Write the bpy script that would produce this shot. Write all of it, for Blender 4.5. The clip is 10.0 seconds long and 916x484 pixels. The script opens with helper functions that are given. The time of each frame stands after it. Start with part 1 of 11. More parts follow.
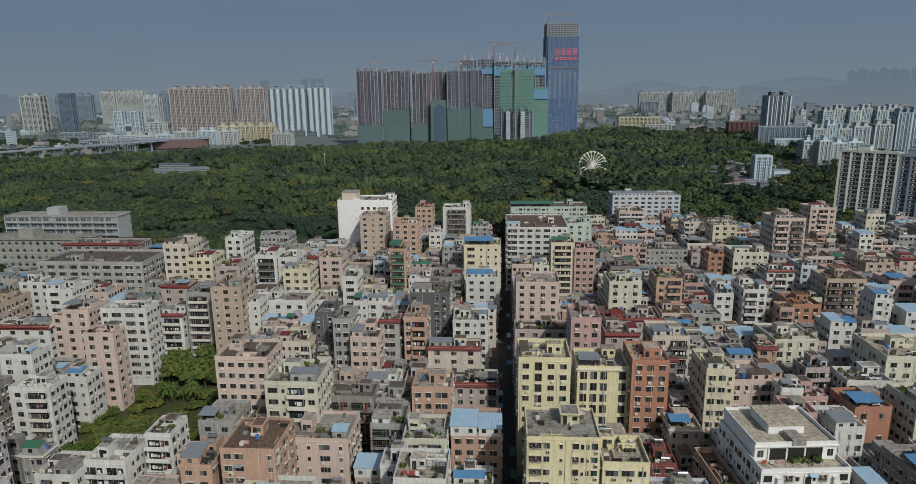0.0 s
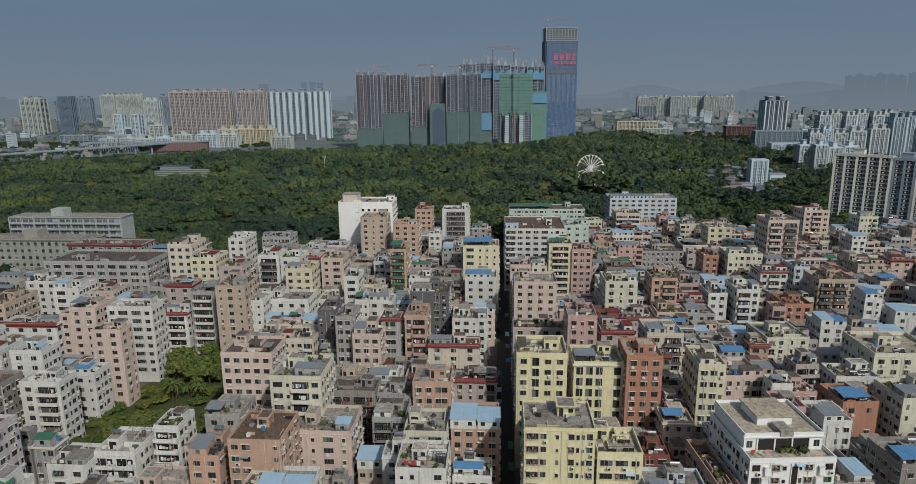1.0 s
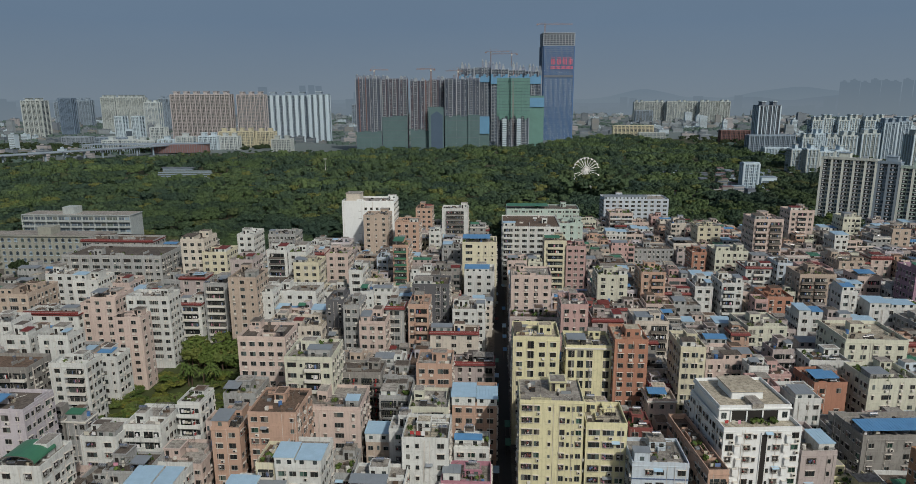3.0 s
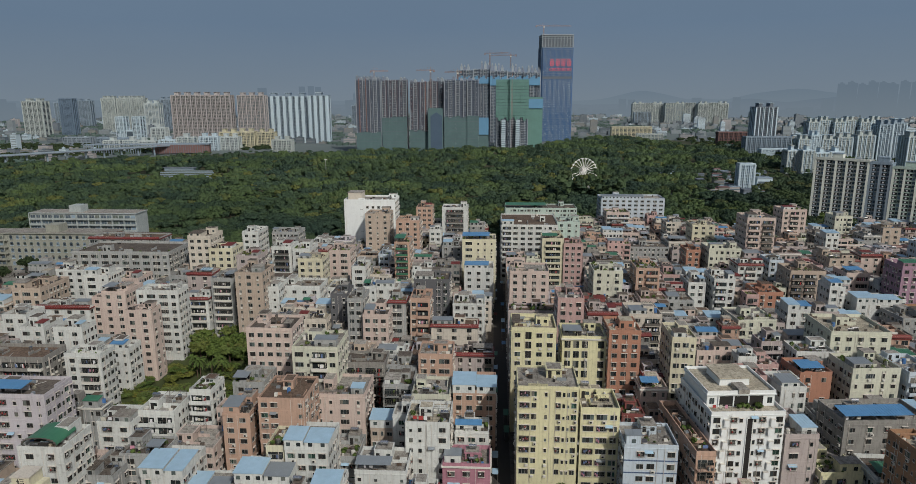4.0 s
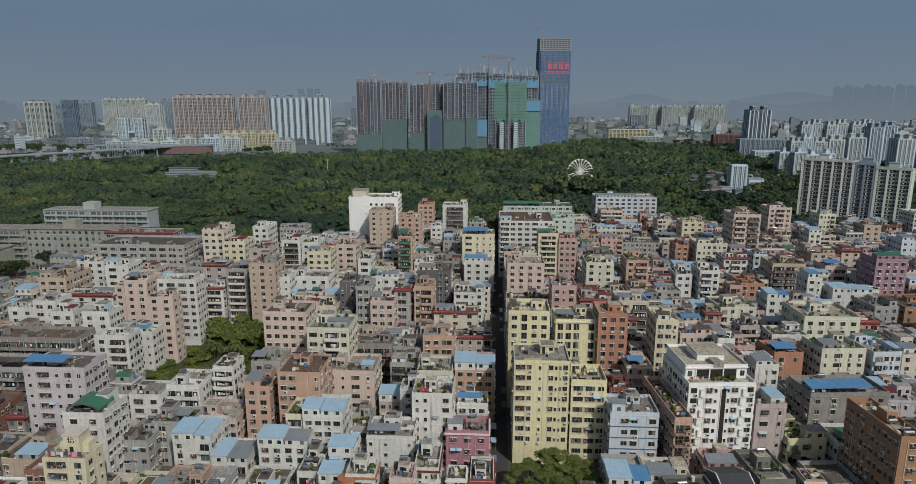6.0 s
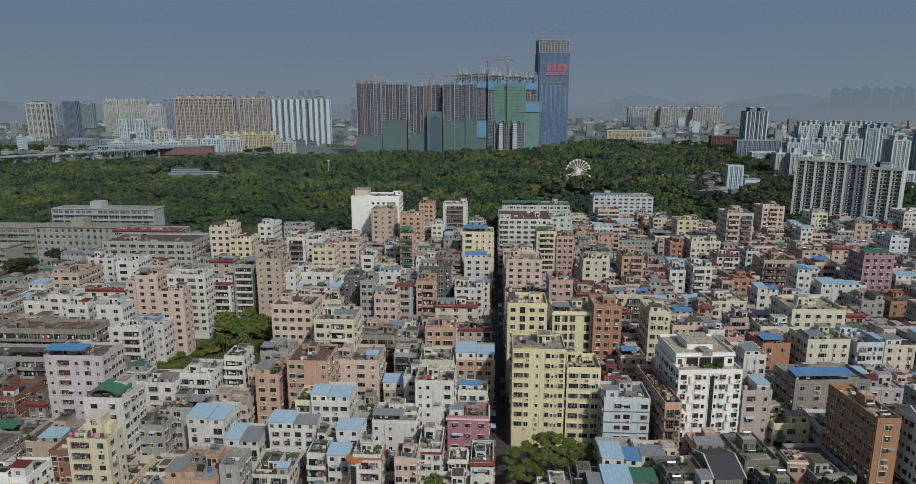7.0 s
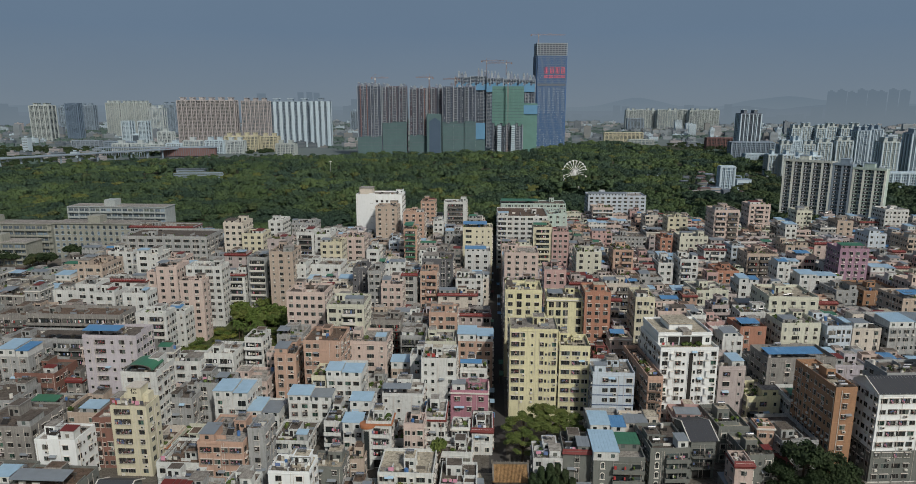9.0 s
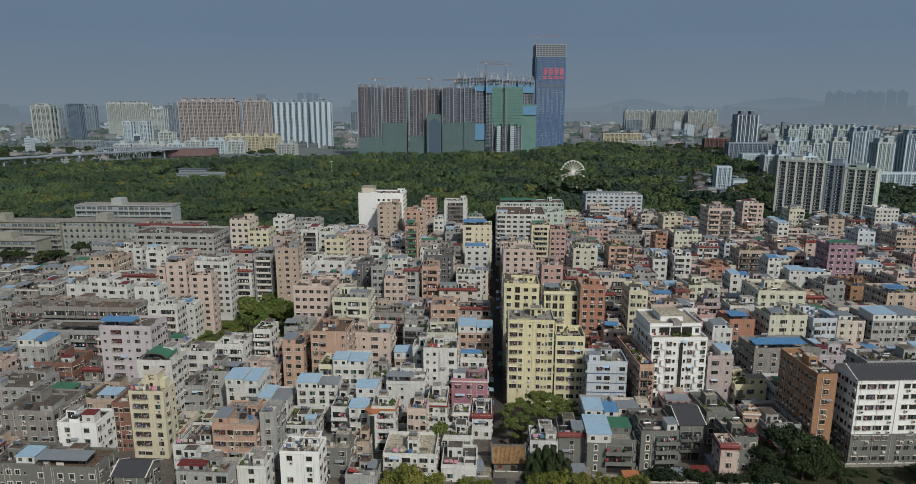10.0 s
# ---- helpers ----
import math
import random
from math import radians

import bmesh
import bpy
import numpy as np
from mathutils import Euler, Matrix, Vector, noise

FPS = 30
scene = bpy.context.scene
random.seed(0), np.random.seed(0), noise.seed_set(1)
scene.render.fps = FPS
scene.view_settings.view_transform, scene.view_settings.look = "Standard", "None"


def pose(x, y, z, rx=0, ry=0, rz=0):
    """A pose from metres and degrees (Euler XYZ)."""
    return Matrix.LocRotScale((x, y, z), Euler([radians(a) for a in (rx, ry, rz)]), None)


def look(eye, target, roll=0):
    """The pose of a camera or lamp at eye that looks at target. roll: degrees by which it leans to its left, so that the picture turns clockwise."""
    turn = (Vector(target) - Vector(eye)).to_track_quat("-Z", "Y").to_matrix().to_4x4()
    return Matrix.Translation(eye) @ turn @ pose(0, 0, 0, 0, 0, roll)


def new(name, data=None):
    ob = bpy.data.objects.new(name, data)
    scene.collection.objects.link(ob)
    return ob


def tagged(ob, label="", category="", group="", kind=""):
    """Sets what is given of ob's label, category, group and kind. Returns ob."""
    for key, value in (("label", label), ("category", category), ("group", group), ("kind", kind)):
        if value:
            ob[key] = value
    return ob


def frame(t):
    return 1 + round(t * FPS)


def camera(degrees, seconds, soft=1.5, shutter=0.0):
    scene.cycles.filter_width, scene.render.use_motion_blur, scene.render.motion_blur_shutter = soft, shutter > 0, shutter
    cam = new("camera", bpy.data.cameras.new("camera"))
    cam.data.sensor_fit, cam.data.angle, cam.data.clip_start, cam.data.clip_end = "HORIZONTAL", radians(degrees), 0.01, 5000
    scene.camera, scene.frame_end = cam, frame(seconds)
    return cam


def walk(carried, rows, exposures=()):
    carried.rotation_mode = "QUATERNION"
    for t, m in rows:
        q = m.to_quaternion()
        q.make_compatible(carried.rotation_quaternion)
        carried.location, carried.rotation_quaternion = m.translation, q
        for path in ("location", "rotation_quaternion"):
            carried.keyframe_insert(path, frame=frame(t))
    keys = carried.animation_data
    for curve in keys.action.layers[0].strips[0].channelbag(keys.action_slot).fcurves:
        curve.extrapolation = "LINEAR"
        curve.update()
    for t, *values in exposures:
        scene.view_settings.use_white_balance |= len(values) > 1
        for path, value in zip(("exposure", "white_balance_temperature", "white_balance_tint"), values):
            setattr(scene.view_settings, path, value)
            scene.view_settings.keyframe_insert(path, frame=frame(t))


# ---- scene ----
cam = camera(69.98, 10.0, soft=0.7)
PATH = [
    (0, look((0.011, -0.065, 100.994), (-12.764, 194.186, 55.130), -0.653)),
    (0.5, look((0.002, -2.441, 100.938), (-12.555, 191.971, 55.702), -0.579)),
    (1, look((-0.028, -5.361, 100.901), (-12.364, 189.175, 56.143), -0.509)),
    (1.5, look((-0.071, -8.657, 100.868), (-12.190, 185.977, 56.477), -0.441)),
    (2, look((-0.121, -12.210, 100.829), (-12.028, 182.503, 56.726), -0.376)),
    (2.5, look((-0.176, -15.945, 100.779), (-11.879, 178.834, 56.911), -0.314)),
    (4, look((-0.339, -27.872, 100.551), (-11.492, 167.066, 57.248), -0.147)),
    (4.5, look((-0.390, -32.047, 100.458), (-11.382, 162.939, 57.334), -0.100)),
    (5, look((-0.439, -36.319, 100.366), (-11.280, 158.715, 57.424), -0.060)),
    (5.5, look((-0.488, -40.688, 100.280), (-11.188, 154.396, 57.526), -0.025)),
    (7, look((-0.628, -54.312, 100.114), (-10.954, 140.916, 57.933), 0.038)),
    (7.5, look((-0.672, -58.988, 100.101), (-10.884, 136.286, 58.103), 0.048)),
    (8, look((-0.713, -63.706, 100.110), (-10.815, 131.611, 58.284), 0.055)),
    (8.5, look((-0.747, -68.456, 100.137), (-10.742, 126.900, 58.469), 0.062)),
    (9, look((-0.771, -73.238, 100.175), (-10.660, 122.153, 58.649), 0.072)),
    (9.5, look((-0.779, -78.068, 100.210), (-10.562, 117.356, 58.810), 0.091)),
    (10, look((-0.764, -82.984, 100.226), (-10.441, 112.469, 58.939), 0.123)),
]
walk(cam, PATH, exposures=[(0.0, -0.16, 6450, 9), (10.0, -0.16, 6450, 9)])


# ---------------------------------------------------------------- light
SUN_WAY = Vector((0.46, -0.72, 0.74)).normalized()
world = bpy.data.worlds.new("sky")
scene.world = world
world.use_nodes = True
wn = world.node_tree
wn.nodes.clear()
w_out = wn.nodes.new("ShaderNodeOutputWorld")
w_bg = wn.nodes.new("ShaderNodeBackground")
w_sky = wn.nodes.new("ShaderNodeTexSky")
w_sky.sky_type = "NISHITA"
w_sky.sun_disc = False
w_sky.sun_elevation = math.asin(SUN_WAY.z)
w_sky.sun_rotation = math.atan2(SUN_WAY.x, SUN_WAY.y)
w_sky.air_density = 1.3
w_sky.dust_density = 3.0
w_bg.inputs["Strength"].default_value = 0.073
wn.links.new(w_sky.outputs[0], w_bg.inputs[0])
wn.links.new(w_bg.outputs[0], w_out.inputs[0])
sun_data = bpy.data.lights.new("sun", "SUN")
sun_data.energy = 3.02
sun_data.angle = radians(0.7)
sun_data.color = (1.0, 0.955, 0.89)
sun = new("sun", sun_data)
sun.matrix_world = look(SUN_WAY * 300, (0, 0, 0))


# ---------------------------------------------------------------- materials
def lin(r, g, b):
    """Linear colour from 0 to 255 values."""
    return tuple(((c / 255) / 12.92 if c / 255 < 0.04045 else ((c / 255 + 0.055) / 1.055) ** 2.4) for c in (r, g, b))


def nodes_of(name):
    m = bpy.data.materials.new(name)
    m.use_nodes = True
    nt = m.node_tree
    return m, nt, nt.nodes["Principled BSDF"], nt.nodes, nt.links


def mix_rgb(nt, kind, fac, a, b):
    n = nt.nodes.new("ShaderNodeMix")
    n.data_type, n.blend_type = "RGBA", kind
    for sock, val in ((n.inputs[0], fac), (n.inputs[6], a), (n.inputs[7], b)):
        if isinstance(val, bpy.types.NodeSocket):
            nt.links.new(val, sock)
        elif isinstance(val, (int, float)):
            sock.default_value = val
        else:
            sock.default_value = (*val, 1) if len(val) == 3 else val
    return n.outputs[2]


def noise_fac(nt, scale, detail=4.0, lo=0.35, hi=0.65, stretch=(1, 1, 1), rough=0.6):
    """A noise in world metres, spread to 0..1."""
    geo = nt.nodes.new("ShaderNodeNewGeometry")
    mp = nt.nodes.new("ShaderNodeMapping")
    mp.inputs["Scale"].default_value = stretch
    nz = nt.nodes.new("ShaderNodeTexNoise")
    nz.inputs["Scale"].default_value = scale
    nz.inputs["Detail"].default_value = detail
    nz.inputs["Roughness"].default_value = rough
    rg = nt.nodes.new("ShaderNodeMapRange")
    rg.inputs[1].default_value, rg.inputs[2].default_value = lo, hi
    nt.links.new(geo.outputs["Position"], mp.inputs[0])
    nt.links.new(mp.outputs[0], nz.inputs["Vector"])
    nt.links.new(nz.outputs["Fac"], rg.inputs[0])
    return rg.outputs[0]


def scaled(nt, value, k):
    n = nt.nodes.new("ShaderNodeMath")
    n.operation = "MULTIPLY"
    nt.links.new(value, n.inputs[0])
    n.inputs[1].default_value = k
    return n.outputs[0]


def bumped(nt, bsdf, height, dist, strength=0.5):
    b = nt.nodes.new("ShaderNodeBump")
    b.inputs["Strength"].default_value = strength
    b.inputs["Distance"].default_value = dist
    nt.links.new(height, b.inputs["Height"])
    nt.links.new(b.outputs[0], bsdf.inputs["Normal"])


def wall_material(name, rgb, dirt=0.5, rough=0.75):
    """Painted or tiled facade: broad blotches, rain streaks, fine grain."""
    m, nt, bsdf, nodes, links = nodes_of(name)
    base = lin(*rgb)
    grey = 0.3 * base[0] + 0.5 * base[1] + 0.2 * base[2]
    base = tuple((0.88 * c + 0.12 * grey) * k for c, k in zip(base, (0.965, 0.995, 1.0)))
    dark = tuple(c * 0.55 for c in base)
    grime = tuple(0.5 * c * 0.45 + 0.5 * g * 0.45 for c, g in zip(base, (0.22, 0.20, 0.18)))
    blotch = noise_fac(nt, 0.22, 5, 0.35, 0.75)
    streak = noise_fac(nt, 1.0, 6, 0.48, 0.8, (2.0, 2.0, 0.16))
    grain = noise_fac(nt, 9.0, 2, 0.2, 0.8)
    info = nodes.new("ShaderNodeObjectInfo")
    c = mix_rgb(nt, "MIX", scaled(nt, blotch, 0.5 * dirt), base, dark)
    stain = noise_fac(nt, 1.2, 5, 0.54, 0.66)
    c = mix_rgb(nt, "MIX", scaled(nt, stain, 0.45 * dirt), c, grime)
    c = mix_rgb(nt, "MIX", scaled(nt, streak, 0.9 * dirt), c, grime)
    c = mix_rgb(nt, "MULTIPLY", scaled(nt, grain, 0.22), c, (0.7, 0.7, 0.7))
    house_tone = noise_fac(nt, 0.06, 1, 0.35, 0.65, (1, 1, 0.05))
    c = mix_rgb(nt, "MULTIPLY", scaled(nt, house_tone, 0.3), c, (0.78, 0.77, 0.78))
    c = mix_rgb(nt, "MULTIPLY", scaled(nt, info.outputs["Random"], 0.35), c, (0.80, 0.79, 0.80))
    links.new(c, bsdf.inputs["Base Color"])
    bsdf.inputs["Roughness"].default_value = rough
    bumped(nt, bsdf, grain, 0.01, 0.4)
    return m


def plain(name, rgb, rough=0.6, metal=0.0, vary=0.3, scale=1.5, bump=0.0, dark=0.6):
    m, nt, bsdf, nodes, links = nodes_of(name)
    base = lin(*rgb)
    f1 = noise_fac(nt, scale, 5, 0.3, 0.75)
    f2 = noise_fac(nt, scale * 9, 2, 0.25, 0.75)
    c = mix_rgb(nt, "MIX", scaled(nt, f1, vary), base, tuple(x * dark for x in base))
    c = mix_rgb(nt, "MULTIPLY", scaled(nt, f2, vary * 0.6), c, (0.7, 0.7, 0.7))
    links.new(c, bsdf.inputs["Base Color"])
    bsdf.inputs["Roughness"].default_value = rough
    bsdf.inputs["Metallic"].default_value = metal
    if bump:
        bumped(nt, bsdf, f2, bump)
    return m


def roof_material(name, rgb, moss=0.4):
    """Weathered concrete or tile roof: black stains, pale patches, moss."""
    m, nt, bsdf, nodes, links = nodes_of(name)
    base = lin(*rgb)
    big = noise_fac(nt, 0.16, 6, 0.38, 0.66)
    mid = noise_fac(nt, 1.1, 5, 0.46, 0.62)
    patch = noise_fac(nt, 0.5, 3, 0.55, 0.6)
    fine = noise_fac(nt, 4.0, 3, 0.3, 0.75)
    info = nodes.new("ShaderNodeObjectInfo")
    c = mix_rgb(nt, "MIX", scaled(nt, big, 0.6), base, (base[0] * 0.44, base[1] * 0.41, base[2] * 0.38))
    c = mix_rgb(nt, "MIX", scaled(nt, patch, 0.3), c, tuple(min(0.8, x * 1.15 + 0.03) for x in base))
    c = mix_rgb(nt, "MIX", scaled(nt, mid, 0.7), c, (base[0] * 0.36, base[1] * 0.34, base[2] * 0.32))
    if moss:
        green = noise_fac(nt, 0.3, 5, 0.58, 0.72)
        c = mix_rgb(nt, "MIX", scaled(nt, green, moss), c, (0.035, 0.05, 0.018))
    c = mix_rgb(nt, "MULTIPLY", scaled(nt, fine, 0.7), c, (0.38, 0.37, 0.36))
    c = mix_rgb(nt, "MULTIPLY", scaled(nt, info.outputs["Random"], 0.5), c, (0.6, 0.58, 0.56))
    links.new(c, bsdf.inputs["Base Color"])
    bsdf.inputs["Roughness"].default_value = 0.9
    bumped(nt, bsdf, fine, 0.02)
    return m


def glass_material(name, rgb, rough=0.12):
    """Window glass with darkness or a curtain behind it, differing from pane to pane."""
    m, nt, bsdf, nodes, links = nodes_of(name)
    info = nodes.new("ShaderNodeObjectInfo")
    geo = nodes.new("ShaderNodeNewGeometry")
    add = nodes.new("ShaderNodeMath")
    add.operation = "ADD"
    links.new(info.outputs["Random"], add.inputs[0])
    links.new(geo.outputs["Random Per Island"], add.inputs[1])
    frac = nodes.new("ShaderNodeMath")
    frac.operation = "FRACT"
    links.new(add.outputs[0], frac.inputs[0])
    ramp = nodes.new("ShaderNodeValToRGB")
    e = ramp.color_ramp.elements
    base = lin(*rgb)
    e[0].position, e[0].color = 0.0, (*[c * 0.5 for c in base], 1)
    e[1].position, e[1].color = 0.62, (*base, 1)
    for pos, col in ((0.78, tuple(c * 2.2 for c in base)), (0.9, (0.10, 0.13, 0.12)), (1.0, (0.17, 0.16, 0.14))):
        el = e.new(pos)
        el.color = (*col, 1)
    links.new(frac.outputs[0], ramp.inputs[0])
    links.new(ramp.outputs[0], bsdf.inputs["Base Color"])
    bsdf.inputs["Roughness"].default_value = rough
    bsdf.inputs["IOR"].default_value = 1.45
    return m


def leaf_material(name, a, b, c3, scale=0.1, bump=0.0, crowns=False):
    """Foliage: a hue of its own for each crown, broader patches, and leaf-sized relief."""
    m, nt, bsdf, nodes, links = nodes_of(name)
    geo = nodes.new("ShaderNodeNewGeometry")
    mp = nodes.new("ShaderNodeMapping")
    mp.inputs["Scale"].default_value = (1, 1, 0.15)
    cell = nodes.new("ShaderNodeTexVoronoi")
    cell.inputs["Scale"].default_value = scale
    links.new(geo.outputs["Position"], mp.inputs[0])
    links.new(mp.outputs[0], cell.inputs["Vector"])
    sep = nodes.new("ShaderNodeSeparateColor")
    links.new(cell.outputs["Color"], sep.inputs[0])
    patch = noise_fac(nt, scale * 0.16, 3, 0.36, 0.64)
    warm = nodes.new("ShaderNodeMapRange")
    warm.inputs[1].default_value, warm.inputs[2].default_value = (0.88, 1.0) if crowns else (0.8, 0.97)
    one, two = sep.outputs[0], sep.outputs[1]
    if crowns:
        # each crown carries two numbers of its own
        for_a, for_b = nodes.new("ShaderNodeAttribute"), nodes.new("ShaderNodeAttribute")
        for_a.attribute_name, for_b.attribute_name = "tone", "hue"
        one, two = for_a.outputs["Fac"], for_b.outputs["Fac"]
    leafy = noise_fac(nt, 1.6, 4, 0.34, 0.66)
    links.new(two, warm.inputs[0])
    c = mix_rgb(nt, "MIX", one, a, b)
    c = mix_rgb(nt, "MIX", scaled(nt, patch, 0.15 if crowns else 0.5), c, b)
    c = mix_rgb(nt, "MIX", scaled(nt, warm.outputs[0], 0.7), c, c3)
    broad = noise_fac(nt, 0.007, 3, 0.34, 0.62)
    c = mix_rgb(nt, "MULTIPLY", scaled(nt, broad, 0.75), c, (0.52, 0.58, 0.56))
    c = mix_rgb(nt, "MULTIPLY", scaled(nt, leafy, 0.55), c, (0.42, 0.46, 0.46))
    c = mix_rgb(nt, "MULTIPLY", scaled(nt, geo.outputs["Random Per Island"], 0.25), c, (0.62, 0.64, 0.6))
    links.new(c, bsdf.inputs["Base Color"])
    bsdf.inputs["Roughness"].default_value = 0.7
    bsdf.inputs["Specular IOR Level"].default_value = 0.2
    if bump:
        bumped(nt, bsdf, leafy, bump, 0.9)
    return m


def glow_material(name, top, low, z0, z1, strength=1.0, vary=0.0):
    """A plain far backdrop of sky or distance that gives off the light of the air, haze put into its glow."""
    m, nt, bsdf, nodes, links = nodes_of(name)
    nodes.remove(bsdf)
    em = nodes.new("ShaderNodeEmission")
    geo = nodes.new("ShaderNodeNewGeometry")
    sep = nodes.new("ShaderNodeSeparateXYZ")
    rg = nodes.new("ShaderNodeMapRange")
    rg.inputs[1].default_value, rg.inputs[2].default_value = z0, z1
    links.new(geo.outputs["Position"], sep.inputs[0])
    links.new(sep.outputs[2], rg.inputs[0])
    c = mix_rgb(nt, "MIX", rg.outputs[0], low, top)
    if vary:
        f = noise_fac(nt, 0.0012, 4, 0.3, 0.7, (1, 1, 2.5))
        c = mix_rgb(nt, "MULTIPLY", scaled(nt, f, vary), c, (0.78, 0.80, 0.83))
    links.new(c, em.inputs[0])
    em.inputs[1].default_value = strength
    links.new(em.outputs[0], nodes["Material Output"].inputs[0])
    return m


WALLS = {
    "snow": ((232, 234, 233), 0.2), "white": ((212, 213, 209), 0.62), "grey": ((166, 167, 165), 0.8), "concrete": ((146, 142, 136), 1.0),
    "beige": ((208, 197, 182), 0.55), "tan": ((190, 170, 152), 0.55), "pink": ((204, 182, 171), 0.5),
    "rose": ((192, 156, 150), 0.45), "salmon": ((192, 156, 134), 0.5), "orange": ((178, 124, 98), 0.5),
    "brown": ((170, 126, 90), 0.5), "cream": ((212, 204, 174), 0.45), "yellow": ((218, 210, 166), 0.5),
    "pale": ((206, 205, 185), 0.5), "lilac": ((194, 186, 192), 0.5), "magenta": ((162, 126, 146), 0.4),
    "mauve": ((182, 168, 164), 0.55), "dark": ((98, 98, 102), 0.5), "blue": ((192, 203, 213), 0.45),
    "brick": ((136, 94, 80), 0.6), "mint": ((180, 198, 188), 0.5), "red": ((142, 74, 68), 0.5),
    "wine": ((180, 122, 138), 0.45), "slate": ((116, 119, 113), 0.6),
}
WALL = {k: wall_material("facade_" + k, c, d) for k, (c, d) in WALLS.items()}
ROOF = {
    "grey": roof_material("roof_concrete", (174, 171, 164), 0.25), "dark": roof_material("roof_dark_tile", (112, 104, 96), 0.2),
    "sand": roof_material("roof_sand_screed", (200, 193, 174), 0.12), "brown": roof_material("roof_brown_tile", (118, 99, 84), 0.25),
}
FRAME = plain("window_frame_metal", (150, 150, 146), 0.4, 0.3, 0.2)
GLASS = glass_material("window_glass", (48, 54, 55))
GLASS_GREEN = glass_material("green_window_glass", (50, 72, 64))
# flat panels of this stand for shade in openings; also dark fittings
DARK = plain("opening_shade_and_dark_parts", (36, 34, 32), 0.85, 0, 0.5)
RAIL = plain("steel_bars", (120, 116, 110), 0.5, 0.5, 0.3)
AC = plain("air_conditioner_casing", (206, 204, 196), 0.5, 0, 0.25, 3)
PIPE = plain("plastic_pipe", (196, 190, 182), 0.5, 0, 0.25, 3)
STEEL = plain("stainless_steel", (190, 192, 194), 0.25, 0.9, 0.2, 2)
SHEET_BLUE = plain("blue_metal_sheet", (92, 142, 186), 0.45, 0.1, 0.45, 0.5)
SHEET_PALE = plain("pale_blue_metal_sheet", (164, 194, 214), 0.45, 0.1, 0.4, 0.5)
SHEET_GREEN = plain("green_metal_sheet", (66, 118, 92), 0.45, 0.1, 0.4, 0.5)
SHEET_GREY = plain("grey_metal_sheet", (138, 146, 152), 0.45, 0.2, 0.4, 0.5)
SHEET_RED = plain("dark_red_tile", (112, 48, 44), 0.6, 0, 0.5, 0.8)
SHEET_RUST = plain("terracotta_tile", (170, 112, 76), 0.6, 0, 0.5, 0.8)
DRUM_BLUE = plain("blue_plastic_drum", (70, 110, 160), 0.5, 0, 0.2)
CLOTH = [plain("cloth_" + n, c, 0.9, 0, 0.2) for n, c in (
    ("pink", (196, 140, 160)), ("white", (214, 214, 216)), ("blue", (96, 116, 156)), ("pale", (186, 184, 172)), ("grey", (120, 116, 112)), ("red", (160, 60, 58)), ("dark", (70, 72, 80)))]
# forest greens are lifted and blued, with haze put into the colour
LEAF = leaf_material("hazed_forest_leaf", (0.056, 0.098, 0.074), (0.138, 0.200, 0.080), (0.24, 0.235, 0.065), 0.075, 0.5, True)
LEAF_WARM = leaf_material("yellowing_leaf", (0.105, 0.135, 0.026), (0.20, 0.205, 0.045), (0.24, 0.21, 0.05), 0.3)
LEAF_STREET = leaf_material("street_leaf", (0.10, 0.15, 0.040), (0.18, 0.215, 0.06), (0.20, 0.20, 0.06), 0.3)
LEAF_NEAR = leaf_material("garden_leaf", (0.075, 0.125, 0.030), (0.130, 0.180, 0.042), (0.18, 0.18, 0.05), 0.25)
# dark greens for conifers; also hold the painted shade of the verge trees
LEAF_DARK = leaf_material("dark_and_shaded_leaf", (0.030, 0.054, 0.026), (0.052, 0.078, 0.032), (0.08, 0.085, 0.035), 0.12, 0.3)
LEAF_HILL = leaf_material("hillside_leaf", (0.050, 0.086, 0.064), (0.085, 0.125, 0.055), (0.16, 0.16, 0.06), 0.12, 0.3, True)
BARK = plain("bark", (84, 70, 56), 0.9, 0, 0.5, 2, 0.03)


